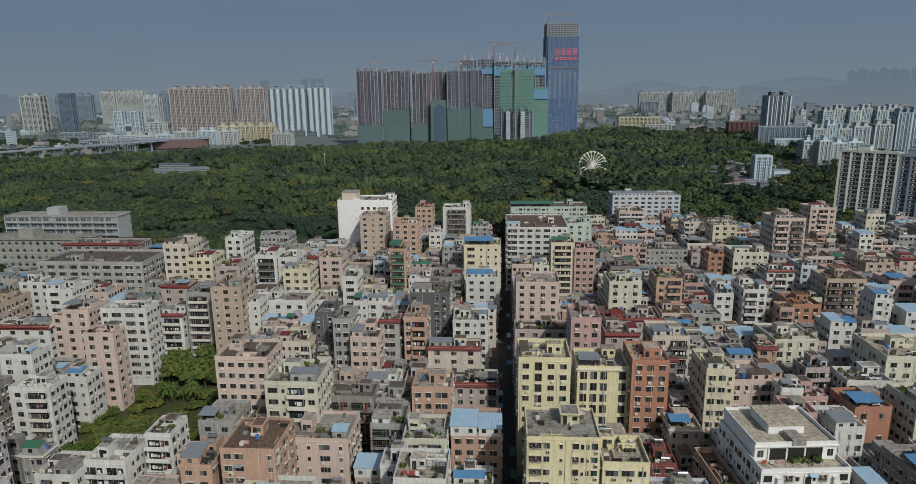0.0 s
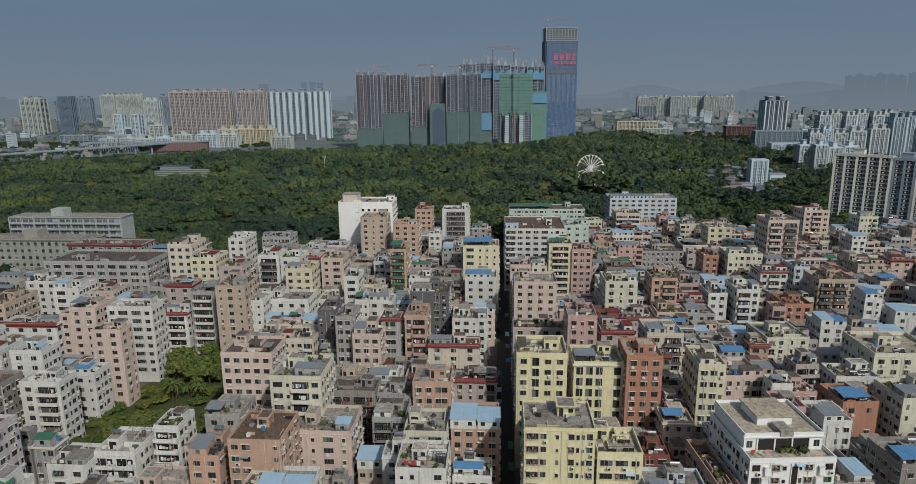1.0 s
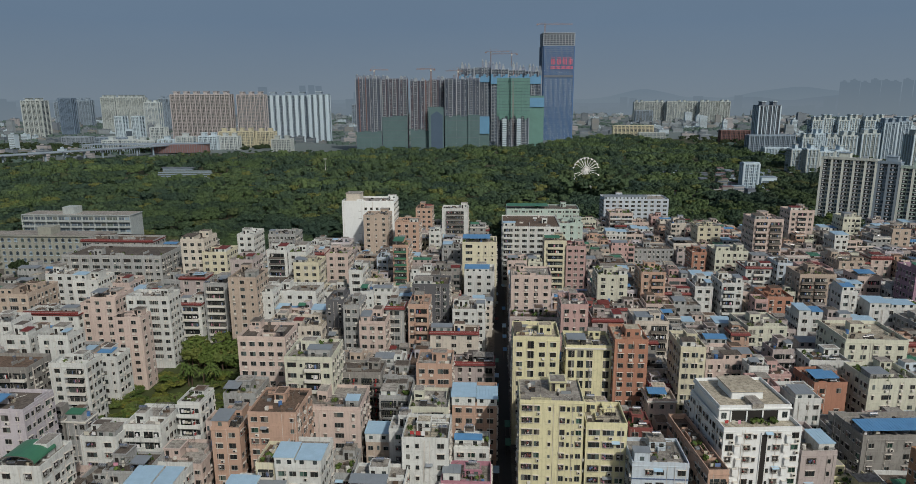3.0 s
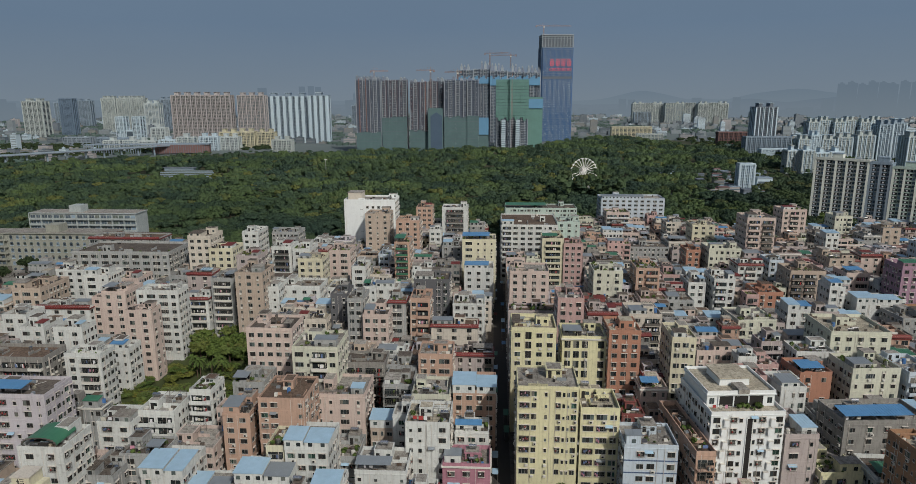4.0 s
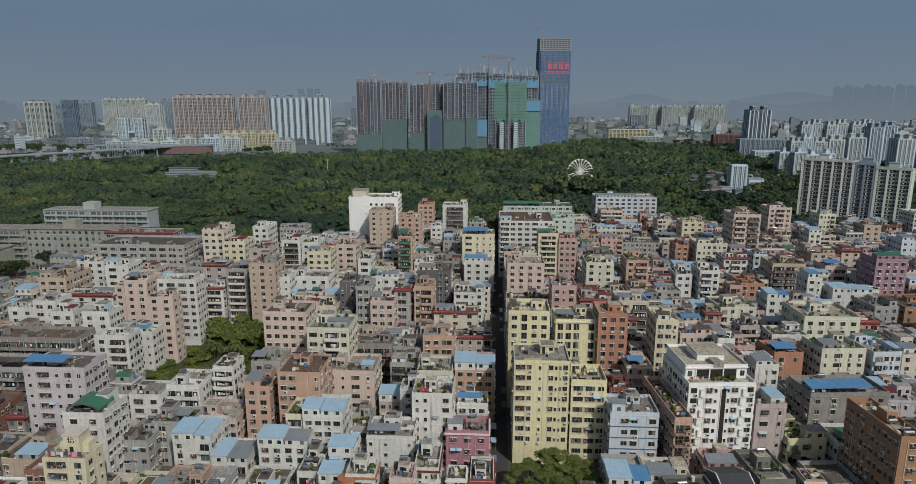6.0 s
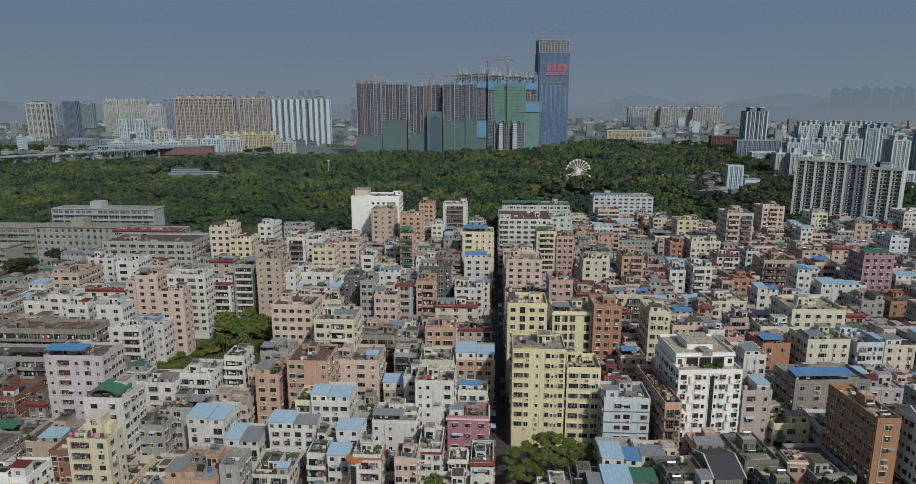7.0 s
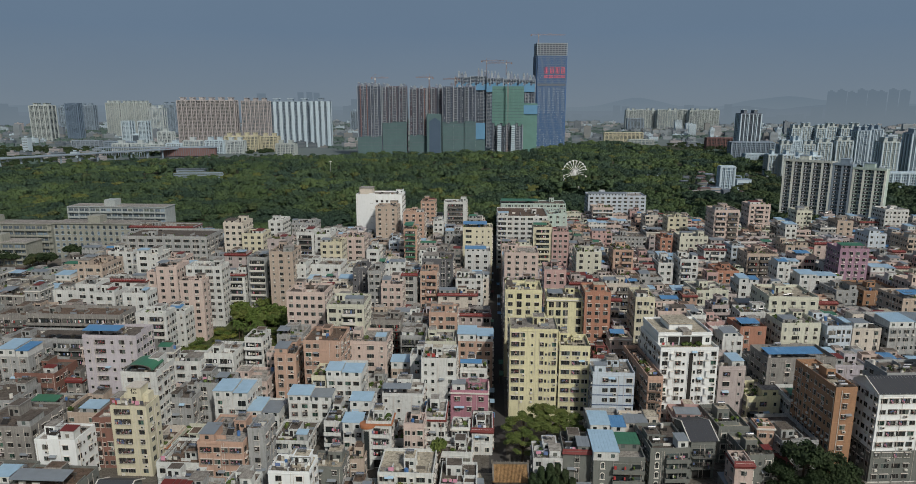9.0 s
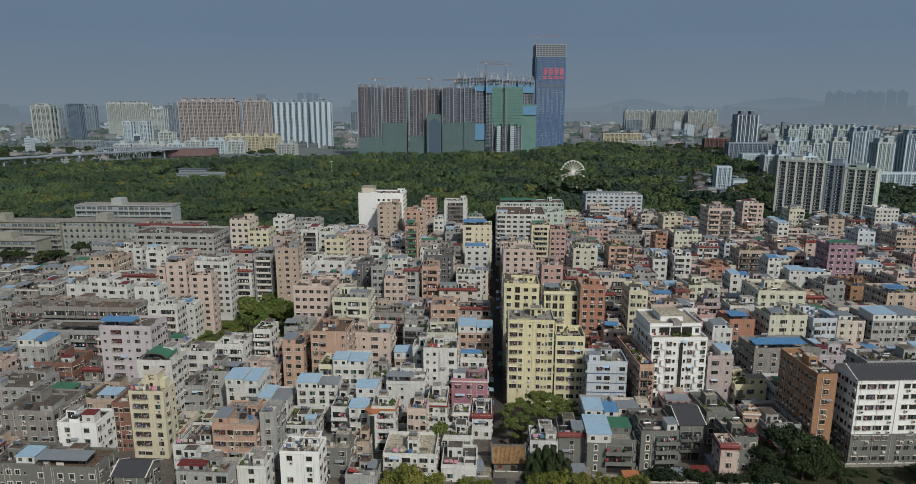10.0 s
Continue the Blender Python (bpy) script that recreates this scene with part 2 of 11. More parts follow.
# ---------------------------------------------------------------- mesh helpers
class Shape:
    """Collects boxes, tubes and panels into one mesh."""

    def __init__(self):
        self.v, self.f, self.m, self.mats = [], [], [], []

    def slot(self, mat):
        if mat not in self.mats:
            self.mats.append(mat)
        return self.mats.index(mat)

    def box(self, x0, y0, z0, x1, y1, z1, mat, bottom=True):
        n, s = len(self.v), self.slot(mat)
        self.v += [(x0, y0, z0), (x1, y0, z0), (x1, y1, z0), (x0, y1, z0), (x0, y0, z1), (x1, y0, z1), (x1, y1, z1), (x0, y1, z1)]
        fs = [(0, 1, 5, 4), (1, 2, 6, 5), (2, 3, 7, 6), (3, 0, 4, 7), (4, 5, 6, 7)] + ([(3, 2, 1, 0)] if bottom else [])
        self.f += [tuple(n + i for i in q) for q in fs]
        self.m += [s] * len(fs)
        return self

    def poly(self, pts, mat):
        n = len(self.v)
        self.v += [tuple(p) for p in pts]
        self.f.append(tuple(range(n, n + len(pts))))
        self.m.append(self.slot(mat))
        return self

    def prism(self, ring, z0, z1, mat, top=None):
        """An upright prism over a ring of (x, y), counter-clockwise."""
        n, k, s = len(self.v), len(ring), self.slot(mat)
        self.v += [(x, y, z0) for x, y in ring] + [(x, y, z1) for x, y in ring]
        self.f += [(n + i, n + (i + 1) % k, n + k + (i + 1) % k, n + k + i) for i in range(k)]
        self.m += [s] * k
        self.f.append(tuple(n + k + i for i in range(k)))
        self.m.append(self.slot(top) if top else s)
        return self

    def tube(self, a, b, r, mat, sides=6, r2=None):
        a, b = Vector(a), Vector(b)
        ax = (b - a).normalized()
        u = ax.orthogonal().normalized()
        w = ax.cross(u)
        r2 = r if r2 is None else r2
        n, s = len(self.v), self.slot(mat)
        for p, q in ((a, r), (b, r2)):
            for i in range(sides):
                t = 2 * math.pi * i / sides
                self.v.append(tuple(p + (u * math.cos(t) + w * math.sin(t)) * q))
        self.f += [(n + i, n + (i + 1) % sides, n + sides + (i + 1) % sides, n + sides + i) for i in range(sides)]
        self.f += [tuple(n + sides + i for i in range(sides)), tuple(n + sides - 1 - i for i in range(sides))]
        self.m += [s] * (sides + 2)
        return self

    def moved(self, dx, dy, dz, turn=0.0):
        c, s = math.cos(turn), math.sin(turn)
        self.v = [(x * c - y * s + dx, x * s + y * c + dy, z + dz) for x, y, z in self.v]
        return self

    def add(self, other, m):
        """Takes another shape in, at the pose m."""
        n = len(self.v)
        self.v += [tuple(m @ Vector(p)) for p in other.v]
        self.f += [tuple(n + i for i in q) for q in other.f]
        slots = [self.slot(x) for x in other.mats]
        self.m += [slots[i] for i in other.m]

    def weld(self):
        """Joins corners that lie in one place."""
        seen, at, v = {}, [], []
        for p in self.v:
            k = tuple(round(c, 3) for c in p)
            if k not in seen:
                seen[k] = len(v)
                v.append(p)
            at.append(seen[k])
        self.v, self.f = v, [tuple(at[i] for i in q) for q in self.f]
        return self

    def mesh(self, name):
        me = bpy.data.meshes.new(name)
        me.from_pydata(self.v, [], self.f)
        for m in self.mats:
            me.materials.append(m)
        me.polygons.foreach_set("material_index", self.m)
        me.update()
        return me


def part(name, shape, parent, label="", m=None, kind=""):
    me = shape.mesh(name) if isinstance(shape, Shape) else shape
    ob = new(name, me)
    ob.parent = parent
    if m is not None:
        ob.matrix_basis = m
    return tagged(ob, label, kind=kind)


def thing(name, m, label, category, group="", kind=""):
    ob = new(name)
    ob.empty_display_size = 0.5
    ob.matrix_basis = m
    return tagged(ob, label, category, group, kind)


def single(name, shape, m, label, category, group="", kind=""):
    ob = new(name, shape.mesh(name))
    ob.matrix_basis = m
    return tagged(ob, label, category, group, kind)


# ---------------------------------------------------------------- ground, sky and distance
EARTH = roof_material("town_ground", (120, 116, 108), 0.15)
SOIL = plain("forest_floor", (58, 62, 36), 0.95, 0, 0.6, 0.05)
ASPHALT = plain("asphalt", (66, 64, 62), 0.9, 0, 0.4, 0.4)
# the distant plain's grey-green tint has the haze mixed in
PLAIN = plain("hazed_plain", (98, 110, 110), 0.95, 0, 0.6, 0.004)
# court and lawn greens are darkened to stand for cloud shade there
COURT = plain("green_court", (36, 76, 56), 0.8, 0, 0.3, 0.1)
GRASS = plain("grass", (62, 72, 32), 0.95, 0, 0.6, 0.15)

ROUGH = plain("rough_grass", (50, 52, 26), 0.95, 0, 0.7, 0.25, 0.3)

TRACK = plain("maroon_track", (84, 58, 54), 0.9, 0, 0.4, 0.2)

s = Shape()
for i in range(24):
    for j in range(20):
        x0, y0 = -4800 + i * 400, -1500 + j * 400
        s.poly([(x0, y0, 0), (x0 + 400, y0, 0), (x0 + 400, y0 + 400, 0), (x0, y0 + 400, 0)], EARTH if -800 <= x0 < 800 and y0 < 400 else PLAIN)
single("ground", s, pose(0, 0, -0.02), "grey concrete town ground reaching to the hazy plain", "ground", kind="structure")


def sheet(name, pts, z, mat, label, category):
    return single(name, Shape().poly([(x, y, z) for x, y in pts], mat), pose(0, 0, 0), label, category, kind="structure")


sheet("road", [(-0.4, 40), (4.6, 40), (4.6, 425), (-0.4, 425)], 0.01, ASPHALT, "narrow dark asphalt street between the houses", "street")
sheet("forest_ground", [(-1500, 560), (-800, 500), (-420, 420), (-225, 330), (-100, 352), (-45, 400), (60, 432), (120, 436), (250, 430), (420, 430), (700, 640), (900, 900),
                        (700, 1500), (300, 1560), (170, 1420), (-160, 1160), (-420, 1180), (-700, 1030), (-1500, 760)], 0.005, SOIL, "dark leaf-littered forest floor", "ground")
sheet("sports_court", [(-330, 262), (-222, 262), (-222, 292), (-330, 292)], 0.016, COURT, "green painted sports court behind the school", "court")
sheet("running_track", [(-340, 292.5), (-222, 292.5), (-222, 306), (-340, 306)], 0.012, TRACK, "dull maroon running strip beside the court", "track")
sheet("school_lawn", [(-340, 236), (-222, 236), (-222, 261.5), (-340, 261.5)], 0.014, GRASS, "worn green school lawn", "lawn")
sheet("garden_ground", [(-150, 141), (-84, 141), (-84, 240), (-122, 240), (-122, 170), (-150, 170)], 0.012, SOIL, "overgrown garden soil between the houses", "ground")
sheet("court_grass", [(-134, 148), (-84, 150), (-84, 244), (-121, 244), (-128, 180)], 0.02, GRASS, "rough grass in the overgrown court", "grass")
sheet("verge", [(-150, 40), (150, 40), (150, 92), (86, 92), (80, 70), (-150, 68)], 0.018, ROUGH, "rough dark grass verge below the village", "verge")

# sky: an arc of hazy air behind everything
SKY_LOW, SKY_TOP = lin(123, 136, 148), lin(107, 127, 149)
AIR = glow_material("hazy_sky", SKY_TOP, SKY_LOW, 60, 560, 1.0, 0.12)
s = Shape()
R0, n = 4550, 40
for i in range(n):
    a, b = radians(-62 + 124 * i / n), radians(-62 + 124 * (i + 1) / n)
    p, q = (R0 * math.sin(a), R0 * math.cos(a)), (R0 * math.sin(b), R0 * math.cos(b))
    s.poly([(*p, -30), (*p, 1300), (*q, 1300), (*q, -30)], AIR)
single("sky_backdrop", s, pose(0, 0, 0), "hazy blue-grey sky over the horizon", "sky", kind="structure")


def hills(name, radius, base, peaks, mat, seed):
    """A far ridge in an even glowing tone that stands for the haze before it."""
    s, r = Shape(), random.Random(seed)
    prev = None
    for i in range(161):
        a = radians(-50 + 100 * i / 160)
        z = base
        for at, wide, high in peaks:
            z += high * math.exp(-(((math.degrees(a) - at) / wide) ** 2))
        z += 9 * noise.noise((i * 0.35, seed, 0))
        p = (radius * math.sin(a), radius * math.cos(a), z)
        if prev:
            s.poly([(prev[0], prev[1], -20), (prev[0], prev[1], prev[2]), p, (p[0], p[1], -20)], mat)
        prev = p
    return single(name, s, pose(0, 0, 0), "low blue hills lost in haze", "hills", kind="structure")


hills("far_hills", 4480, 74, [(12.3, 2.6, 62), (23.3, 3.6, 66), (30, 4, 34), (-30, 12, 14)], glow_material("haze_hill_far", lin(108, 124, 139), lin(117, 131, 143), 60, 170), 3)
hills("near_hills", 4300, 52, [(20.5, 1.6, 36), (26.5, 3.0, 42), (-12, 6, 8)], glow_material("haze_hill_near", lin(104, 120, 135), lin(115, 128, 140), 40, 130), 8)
# distant towers glow too, their haze put into the emission colour
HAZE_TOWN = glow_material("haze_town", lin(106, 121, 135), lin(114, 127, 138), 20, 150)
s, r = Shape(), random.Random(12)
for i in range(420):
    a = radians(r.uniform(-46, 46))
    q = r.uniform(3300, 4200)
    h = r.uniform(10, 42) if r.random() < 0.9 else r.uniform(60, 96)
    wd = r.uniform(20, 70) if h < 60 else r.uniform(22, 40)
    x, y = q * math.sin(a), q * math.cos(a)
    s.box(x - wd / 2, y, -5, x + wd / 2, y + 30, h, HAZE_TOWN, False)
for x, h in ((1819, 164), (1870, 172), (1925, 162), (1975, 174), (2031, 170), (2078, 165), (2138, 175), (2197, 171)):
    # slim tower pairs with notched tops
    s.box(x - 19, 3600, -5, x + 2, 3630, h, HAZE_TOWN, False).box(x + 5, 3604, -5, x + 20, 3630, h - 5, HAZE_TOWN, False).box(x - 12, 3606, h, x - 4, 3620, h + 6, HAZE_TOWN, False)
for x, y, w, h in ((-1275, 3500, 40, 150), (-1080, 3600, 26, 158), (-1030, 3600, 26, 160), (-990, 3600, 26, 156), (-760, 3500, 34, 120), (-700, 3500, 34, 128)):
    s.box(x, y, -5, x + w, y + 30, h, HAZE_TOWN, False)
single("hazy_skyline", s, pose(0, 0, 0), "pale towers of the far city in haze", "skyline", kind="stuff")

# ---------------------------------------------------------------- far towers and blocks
# haze of the distance is put into these facade, net and glass colours
C_PINK, C_WHITE, C_CREAM = wall_material("hazed_pink_facade", (172, 166, 166), 0.3), wall_material("hazed_white_facade", (186, 205, 217), 0.25), wall_material("hazed_cream_facade", (174, 183, 182), 0.3)
C_GREY, C_BLUE, C_DARK = wall_material("hazed_grey_facade", (135, 153, 169), 0.3), wall_material("hazed_blue_facade", (109, 130, 152), 0.2, 0.35), wall_material("hazed_raw_concrete", (105, 115, 128), 0.5)
C_YEL, C_RED = wall_material("hazed_yellow_facade", (196, 190, 162), 0.3), wall_material("hazed_brick_red", (117, 86, 84), 0.3)
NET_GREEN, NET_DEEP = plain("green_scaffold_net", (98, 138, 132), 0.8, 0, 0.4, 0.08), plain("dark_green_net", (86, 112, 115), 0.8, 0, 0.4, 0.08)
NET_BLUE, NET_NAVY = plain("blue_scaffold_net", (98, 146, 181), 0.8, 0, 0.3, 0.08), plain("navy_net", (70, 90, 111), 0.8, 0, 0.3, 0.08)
F_GLASS = glass_material("hazed_window_glass", (98, 112, 124), 0.2)
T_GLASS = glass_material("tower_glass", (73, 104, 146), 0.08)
C_IVORY = wall_material("hazed_ivory_facade", (184, 194, 196), 0.3)
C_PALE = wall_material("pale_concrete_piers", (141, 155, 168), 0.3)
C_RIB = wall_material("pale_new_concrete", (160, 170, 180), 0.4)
# solid cores of this colour stand for the shade inside open storeys
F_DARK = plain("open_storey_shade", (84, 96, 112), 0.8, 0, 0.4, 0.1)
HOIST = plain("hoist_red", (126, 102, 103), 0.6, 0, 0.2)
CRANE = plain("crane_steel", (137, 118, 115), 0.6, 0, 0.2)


def slab_tower(x, y, w, d, h, mat, bays, label, name="residential_tower", piers=None, crown=True, floor=3.05, pier=0.10):
    """A tall block: recessed window bays between piers, floor edges and roof crowns."""
    root = thing(name, pose(x, y, 0), label, "tower block", "far towers")
    piers = piers or mat
    n = max(2, int(h / floor))
    part("core", Shape().box(1.8, 1.8, 0, w - 1.8, d - 1.0, h, F_GLASS, False), root, "rows of dark windows")
    fl = Shape()
    for j in range(1, n + 1):
        z = j * h / n
        fl.box(0.3, -0.1, z - 1.0, w - 0.3, d - 0.2, z - 0.1, mat)
    part("floor_bands", fl, root, kind="stuff")
    pr, bw = Shape(), w / bays
    for i in range(bays + 1):
        px = min(max(i * bw, 0.6), w - 0.6)
        pr.box(px - bw * pier, -0.9, 0, px + bw * pier, 1.9, h, piers, False)
        if i < bays:
            pr.box((i + 0.36) * bw - 0.35, 0.1, 0, (i + 0.36) * bw + 0.35, 1.9, h, mat, False)
            pr.box((i + 0.66) * bw - 0.25, -0.3, 0, (i + 0.66) * bw + 0.25, 1.9, h, piers if i % 2 else mat, False)
    nb = max(1, round(d / bw))
    for i in range(nb + 1):
        py = i * d / nb
        for px in (-0.3, w - 1.6):
            pr.box(px, py - bw * 0.14, 0, px + 1.9, py + bw * 0.14, h, piers, False)
    part("piers", pr, root, kind="stuff")
    rf = Shape().box(0, 0, h, w, d, h + 1.2, mat)
    if crown:
        k = max(1, bays // 2)
        for i in range(k):
            cx = (i + 0.5) * w / k
            rf.box(cx - bw * 0.4, d * 0.2, h + 1.2, cx + bw * 0.4, d * 0.8, h + 6.5, mat).box(cx - bw * 0.5, d * 0.15, h + 6.5, cx + bw * 0.5, d * 0.85, h + 7.3, piers)
    part("roof_crown", rf, root)
    return root


def frame_tower(x, y, w, d, h, bays, label, hoists=(), net=0.0, net_mat=None, tone=None, crown=4.0):
    """A tower going up: bays of balconies and of window strips between pale ribs, a ragged top, netting about the foot."""
    root = thing("unfinished_tower", pose(x, y, 0), label, "tower block", "far towers")
    rr = random.Random(int(x * 3 + h))
    tone = tone or C_NAVY
    n, bw = int(h / 3.05), w / bays
    part("core", Shape().box(1.2, 1.6, 0, w - 1.2, d, h - 2, F_DARK, False).box(0, 5, 0, w, d - 4, h - 1, tone, False), root, "dark core standing for shade in the open storeys")
    for i in range(bays):
        a, kind = i * bw, (i + int(abs(x))) % 3
        q = Shape()
        q.box(a - 0.45, -0.9, 0, a + 0.45, 1.6, h - rr.uniform(0, 3), C_RIB, False)
        for j in range(1, n):
            z = j * h / n
            if kind == 0:
                q.box(a + 0.45, -0.5, z - 0.3, a + bw * 0.86, 1.6, z + 0.55, C_RIB if rr.random() < 0.85 else C_STEEL)
            elif kind == 1:
                q.box(a + 0.45, 0.2, z - 0.9, a + bw * 0.5, 1.6, z + 0.3, tone).box(a + bw * 0.5, 0.0, z - 0.3, a + bw * 0.9, 1.6, z + 0.1, C_STEEL)
            else:
                q.box(a + 0.45, 0.0, z - 0.5, a + bw - 0.45, 1.6, z + 0.1, C_STEEL if rr.random() < 0.6 else tone)
                if rr.random() < 0.4:
                    q.box(a + bw * 0.3, -0.1, z + 0.2, a + bw * 0.6, 1.5, z + 1.7, C_RIB)
        if kind != 1:
            q.box(a + bw * 0.56, -0.2, 0, a + bw * 0.62, 1.6, h - 3, tone, False)
        part("bay", q, root, kind="stuff")
    part("rib", Shape().box(w - 0.45, -0.9, 0, w + 0.45, 1.6, h, C_RIB, False), root)
    for q, m in hoists:
        st = Shape().box(q * w - 0.8, -1.5, 0, q * w + 0.8, -0.95, h, m, False)
        for j in range(n // 2):
            st.box(q * w - 1.3, -1.7, j * 6.1, q * w + 1.3, -1.45, j * 6.1 + 1.6, m)
        part("hoist", st, root, "builder's hoist")
    tp = Shape()
    for i in range(bays):
        cx, ch = (i + 0.5) * bw, rr.uniform(0.3, 1.0) * crown
        if rr.random() < 0.3:
            continue
        tp.box(cx - bw * 0.36, d * 0.1, h - 2, cx + bw * 0.36, d * 0.6, h + ch, C_RIB if i % 2 else C_STEEL).box(cx - bw * 0.22, d * 0.05, h + ch, cx + bw * 0.1, d * 0.4, h + ch + crown * 0.4, C_RIB)
    part("crown", tp, root, "ragged new top storeys", kind="stuff")
    if net:
        for i in range(bays):
            a, b = i * bw - 0.6, (i + 1) * bw + 0.4
            q = Shape().box(a, -2.0 - 0.35 * (i % 2), 0, b, -1.0, net - rr.uniform(0, 4), net_mat)
            for z in range(int(net / 6)):
                q.box(a, -2.52 - 0.05 * (i % 2), z * 6 + 3, b, -2.37, z * 6 + 3.35, C_DARK)
            part("scaffold_net", q, root, "scaffold netting round the lower storeys")
    return root


def tower_crane(x, y, h, arm, turn, foot=0.0):
    """A lattice tower crane."""
    root = thing("tower_crane", pose(x, y, foot, 0, 0, turn), "red-brown lattice tower crane above the building site", "crane", "cranes")
    a = Shape()
    for dx in (-0.9, 0.9):
        for dy in (-0.9, 0.9):
            a.box(dx - 0.2, dy - 0.2, 0, dx + 0.2, dy + 0.2, h, CRANE)
    k = int(h / 3)
    for i in range(k):
        z = i * 3
        a.tube((-0.9, -0.9, z), (0.9, -0.9, z + 3), 0.15, CRANE, 4).tube((0.9, 0.9, z), (-0.9, 0.9, z + 3), 0.15, CRANE, 4)
    part("mast", a, root)
    j = Shape()
    for dz, dy in ((0, -0.7), (0, 0.7), (1.6, 0)):
        j.box(-arm * 0.3, dy - 0.2, h + dz, arm, dy + 0.2, h + dz + 0.4, CRANE)
    for i in range(int(arm * 1.3 / 3)):
        u = -arm * 0.3 + i * 3
        j.tube((u, -0.7, h), (u + 1.5, 0, h + 1.6), 0.15, CRANE, 4).tube((u + 1.5, 0, h + 1.6), (u + 3, 0.7, h), 0.15, CRANE, 4)
    part("jib", j, root)
    part("cab", Shape().box(-1.2, -1.2, h - 2.6, 1.2, 1.2, h - 0.3, AC).box(-0.9, -1.25, h - 2, 0.9, -1.2, h - 0.9, GLASS), root)
    t = Shape().tube((0, 0, h), (0, 0, h + 7), 0.5, CRANE, 4, 0.2)
    t.tube((0, 0, h + 7), (arm * 0.75, 0, h + 1.8), 0.12, CRANE, 4).tube((0, 0, h + 7), (-arm * 0.3, 0, h + 0.4), 0.12, CRANE, 4)
    part("mast_head", t, root)
    part("counterweight", Shape().box(-arm * 0.3, -1, h - 1.8, -arm * 0.3 + 3, 1, h, CRANE), root)
    return root


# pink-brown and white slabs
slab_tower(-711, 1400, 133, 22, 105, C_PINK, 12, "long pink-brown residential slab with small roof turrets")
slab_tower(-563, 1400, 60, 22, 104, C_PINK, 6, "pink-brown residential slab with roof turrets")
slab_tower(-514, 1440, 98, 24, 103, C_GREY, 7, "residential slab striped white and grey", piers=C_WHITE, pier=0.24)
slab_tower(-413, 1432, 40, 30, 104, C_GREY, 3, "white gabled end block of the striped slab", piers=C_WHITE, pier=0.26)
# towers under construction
# frame colours are lifted and blued to hold the haze
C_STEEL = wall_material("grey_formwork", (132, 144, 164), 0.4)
C_NAVY = wall_material("hazed_shaded_frame", (108, 122, 144), 0.4)
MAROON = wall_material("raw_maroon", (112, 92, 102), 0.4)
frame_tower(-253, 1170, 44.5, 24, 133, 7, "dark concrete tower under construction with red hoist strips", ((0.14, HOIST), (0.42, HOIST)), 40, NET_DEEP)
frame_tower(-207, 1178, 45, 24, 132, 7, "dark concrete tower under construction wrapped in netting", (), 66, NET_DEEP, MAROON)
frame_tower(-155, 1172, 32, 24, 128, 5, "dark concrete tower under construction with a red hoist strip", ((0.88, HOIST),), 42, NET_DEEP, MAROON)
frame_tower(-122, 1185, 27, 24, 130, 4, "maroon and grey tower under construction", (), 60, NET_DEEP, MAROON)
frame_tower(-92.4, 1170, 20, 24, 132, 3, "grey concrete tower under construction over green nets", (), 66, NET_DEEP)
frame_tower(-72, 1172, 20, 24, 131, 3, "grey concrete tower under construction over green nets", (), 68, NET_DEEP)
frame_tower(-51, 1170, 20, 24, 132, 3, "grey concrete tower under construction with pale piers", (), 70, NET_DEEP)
ns = thing("netted_tower", pose(-121, 1160, 0), "lower block shrouded in navy netting with a peaked front", "building site")
part("block", Shape().box(0, 0.5, 0, 26, 18, 78, NET_NAVY, False), ns)
part("scaffold_net", Shape().box(-0.5, -0.6, 0, 26.5, 0.3, 81, NET_DEEP).box(4, -0.9, 0, 25, -0.65, 66, NET_NAVY), ns, "navy and green netting")
part("gable", Shape().prism([(4, -0.9), (25, -0.9), (25, -0.65), (4, -0.65)], 66, 67, NET_NAVY).poly([(4, -0.9, 67), (25, -0.9, 67), (14.5, -0.9, 74)], NET_NAVY), ns)
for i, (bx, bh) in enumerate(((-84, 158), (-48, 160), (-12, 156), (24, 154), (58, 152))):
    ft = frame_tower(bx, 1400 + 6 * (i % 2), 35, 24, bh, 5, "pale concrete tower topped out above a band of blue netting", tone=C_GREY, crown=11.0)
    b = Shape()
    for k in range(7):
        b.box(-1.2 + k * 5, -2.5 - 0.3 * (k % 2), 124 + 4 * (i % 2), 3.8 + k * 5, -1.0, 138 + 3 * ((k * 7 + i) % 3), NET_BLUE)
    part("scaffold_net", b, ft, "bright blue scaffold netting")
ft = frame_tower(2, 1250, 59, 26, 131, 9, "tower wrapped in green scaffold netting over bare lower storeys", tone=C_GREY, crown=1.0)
b = Shape()
for k in range(12):
    b.box(-2.5 + k * 5.2, -2.4 - 0.4 * (k % 2), 62 - 3 * ((k * 5) % 3), 2.6 + k * 5.2, -1.0, 132.5, NET_GREEN)
for k in range(11):
    b.box(-2.5, -3.2, 66 + k * 6, 60, -2.9, 66.5 + k * 6, NET_DEEP)
part("scaffold_net", b, ft, "green scaffold netting over the upper storeys")
b = Shape()
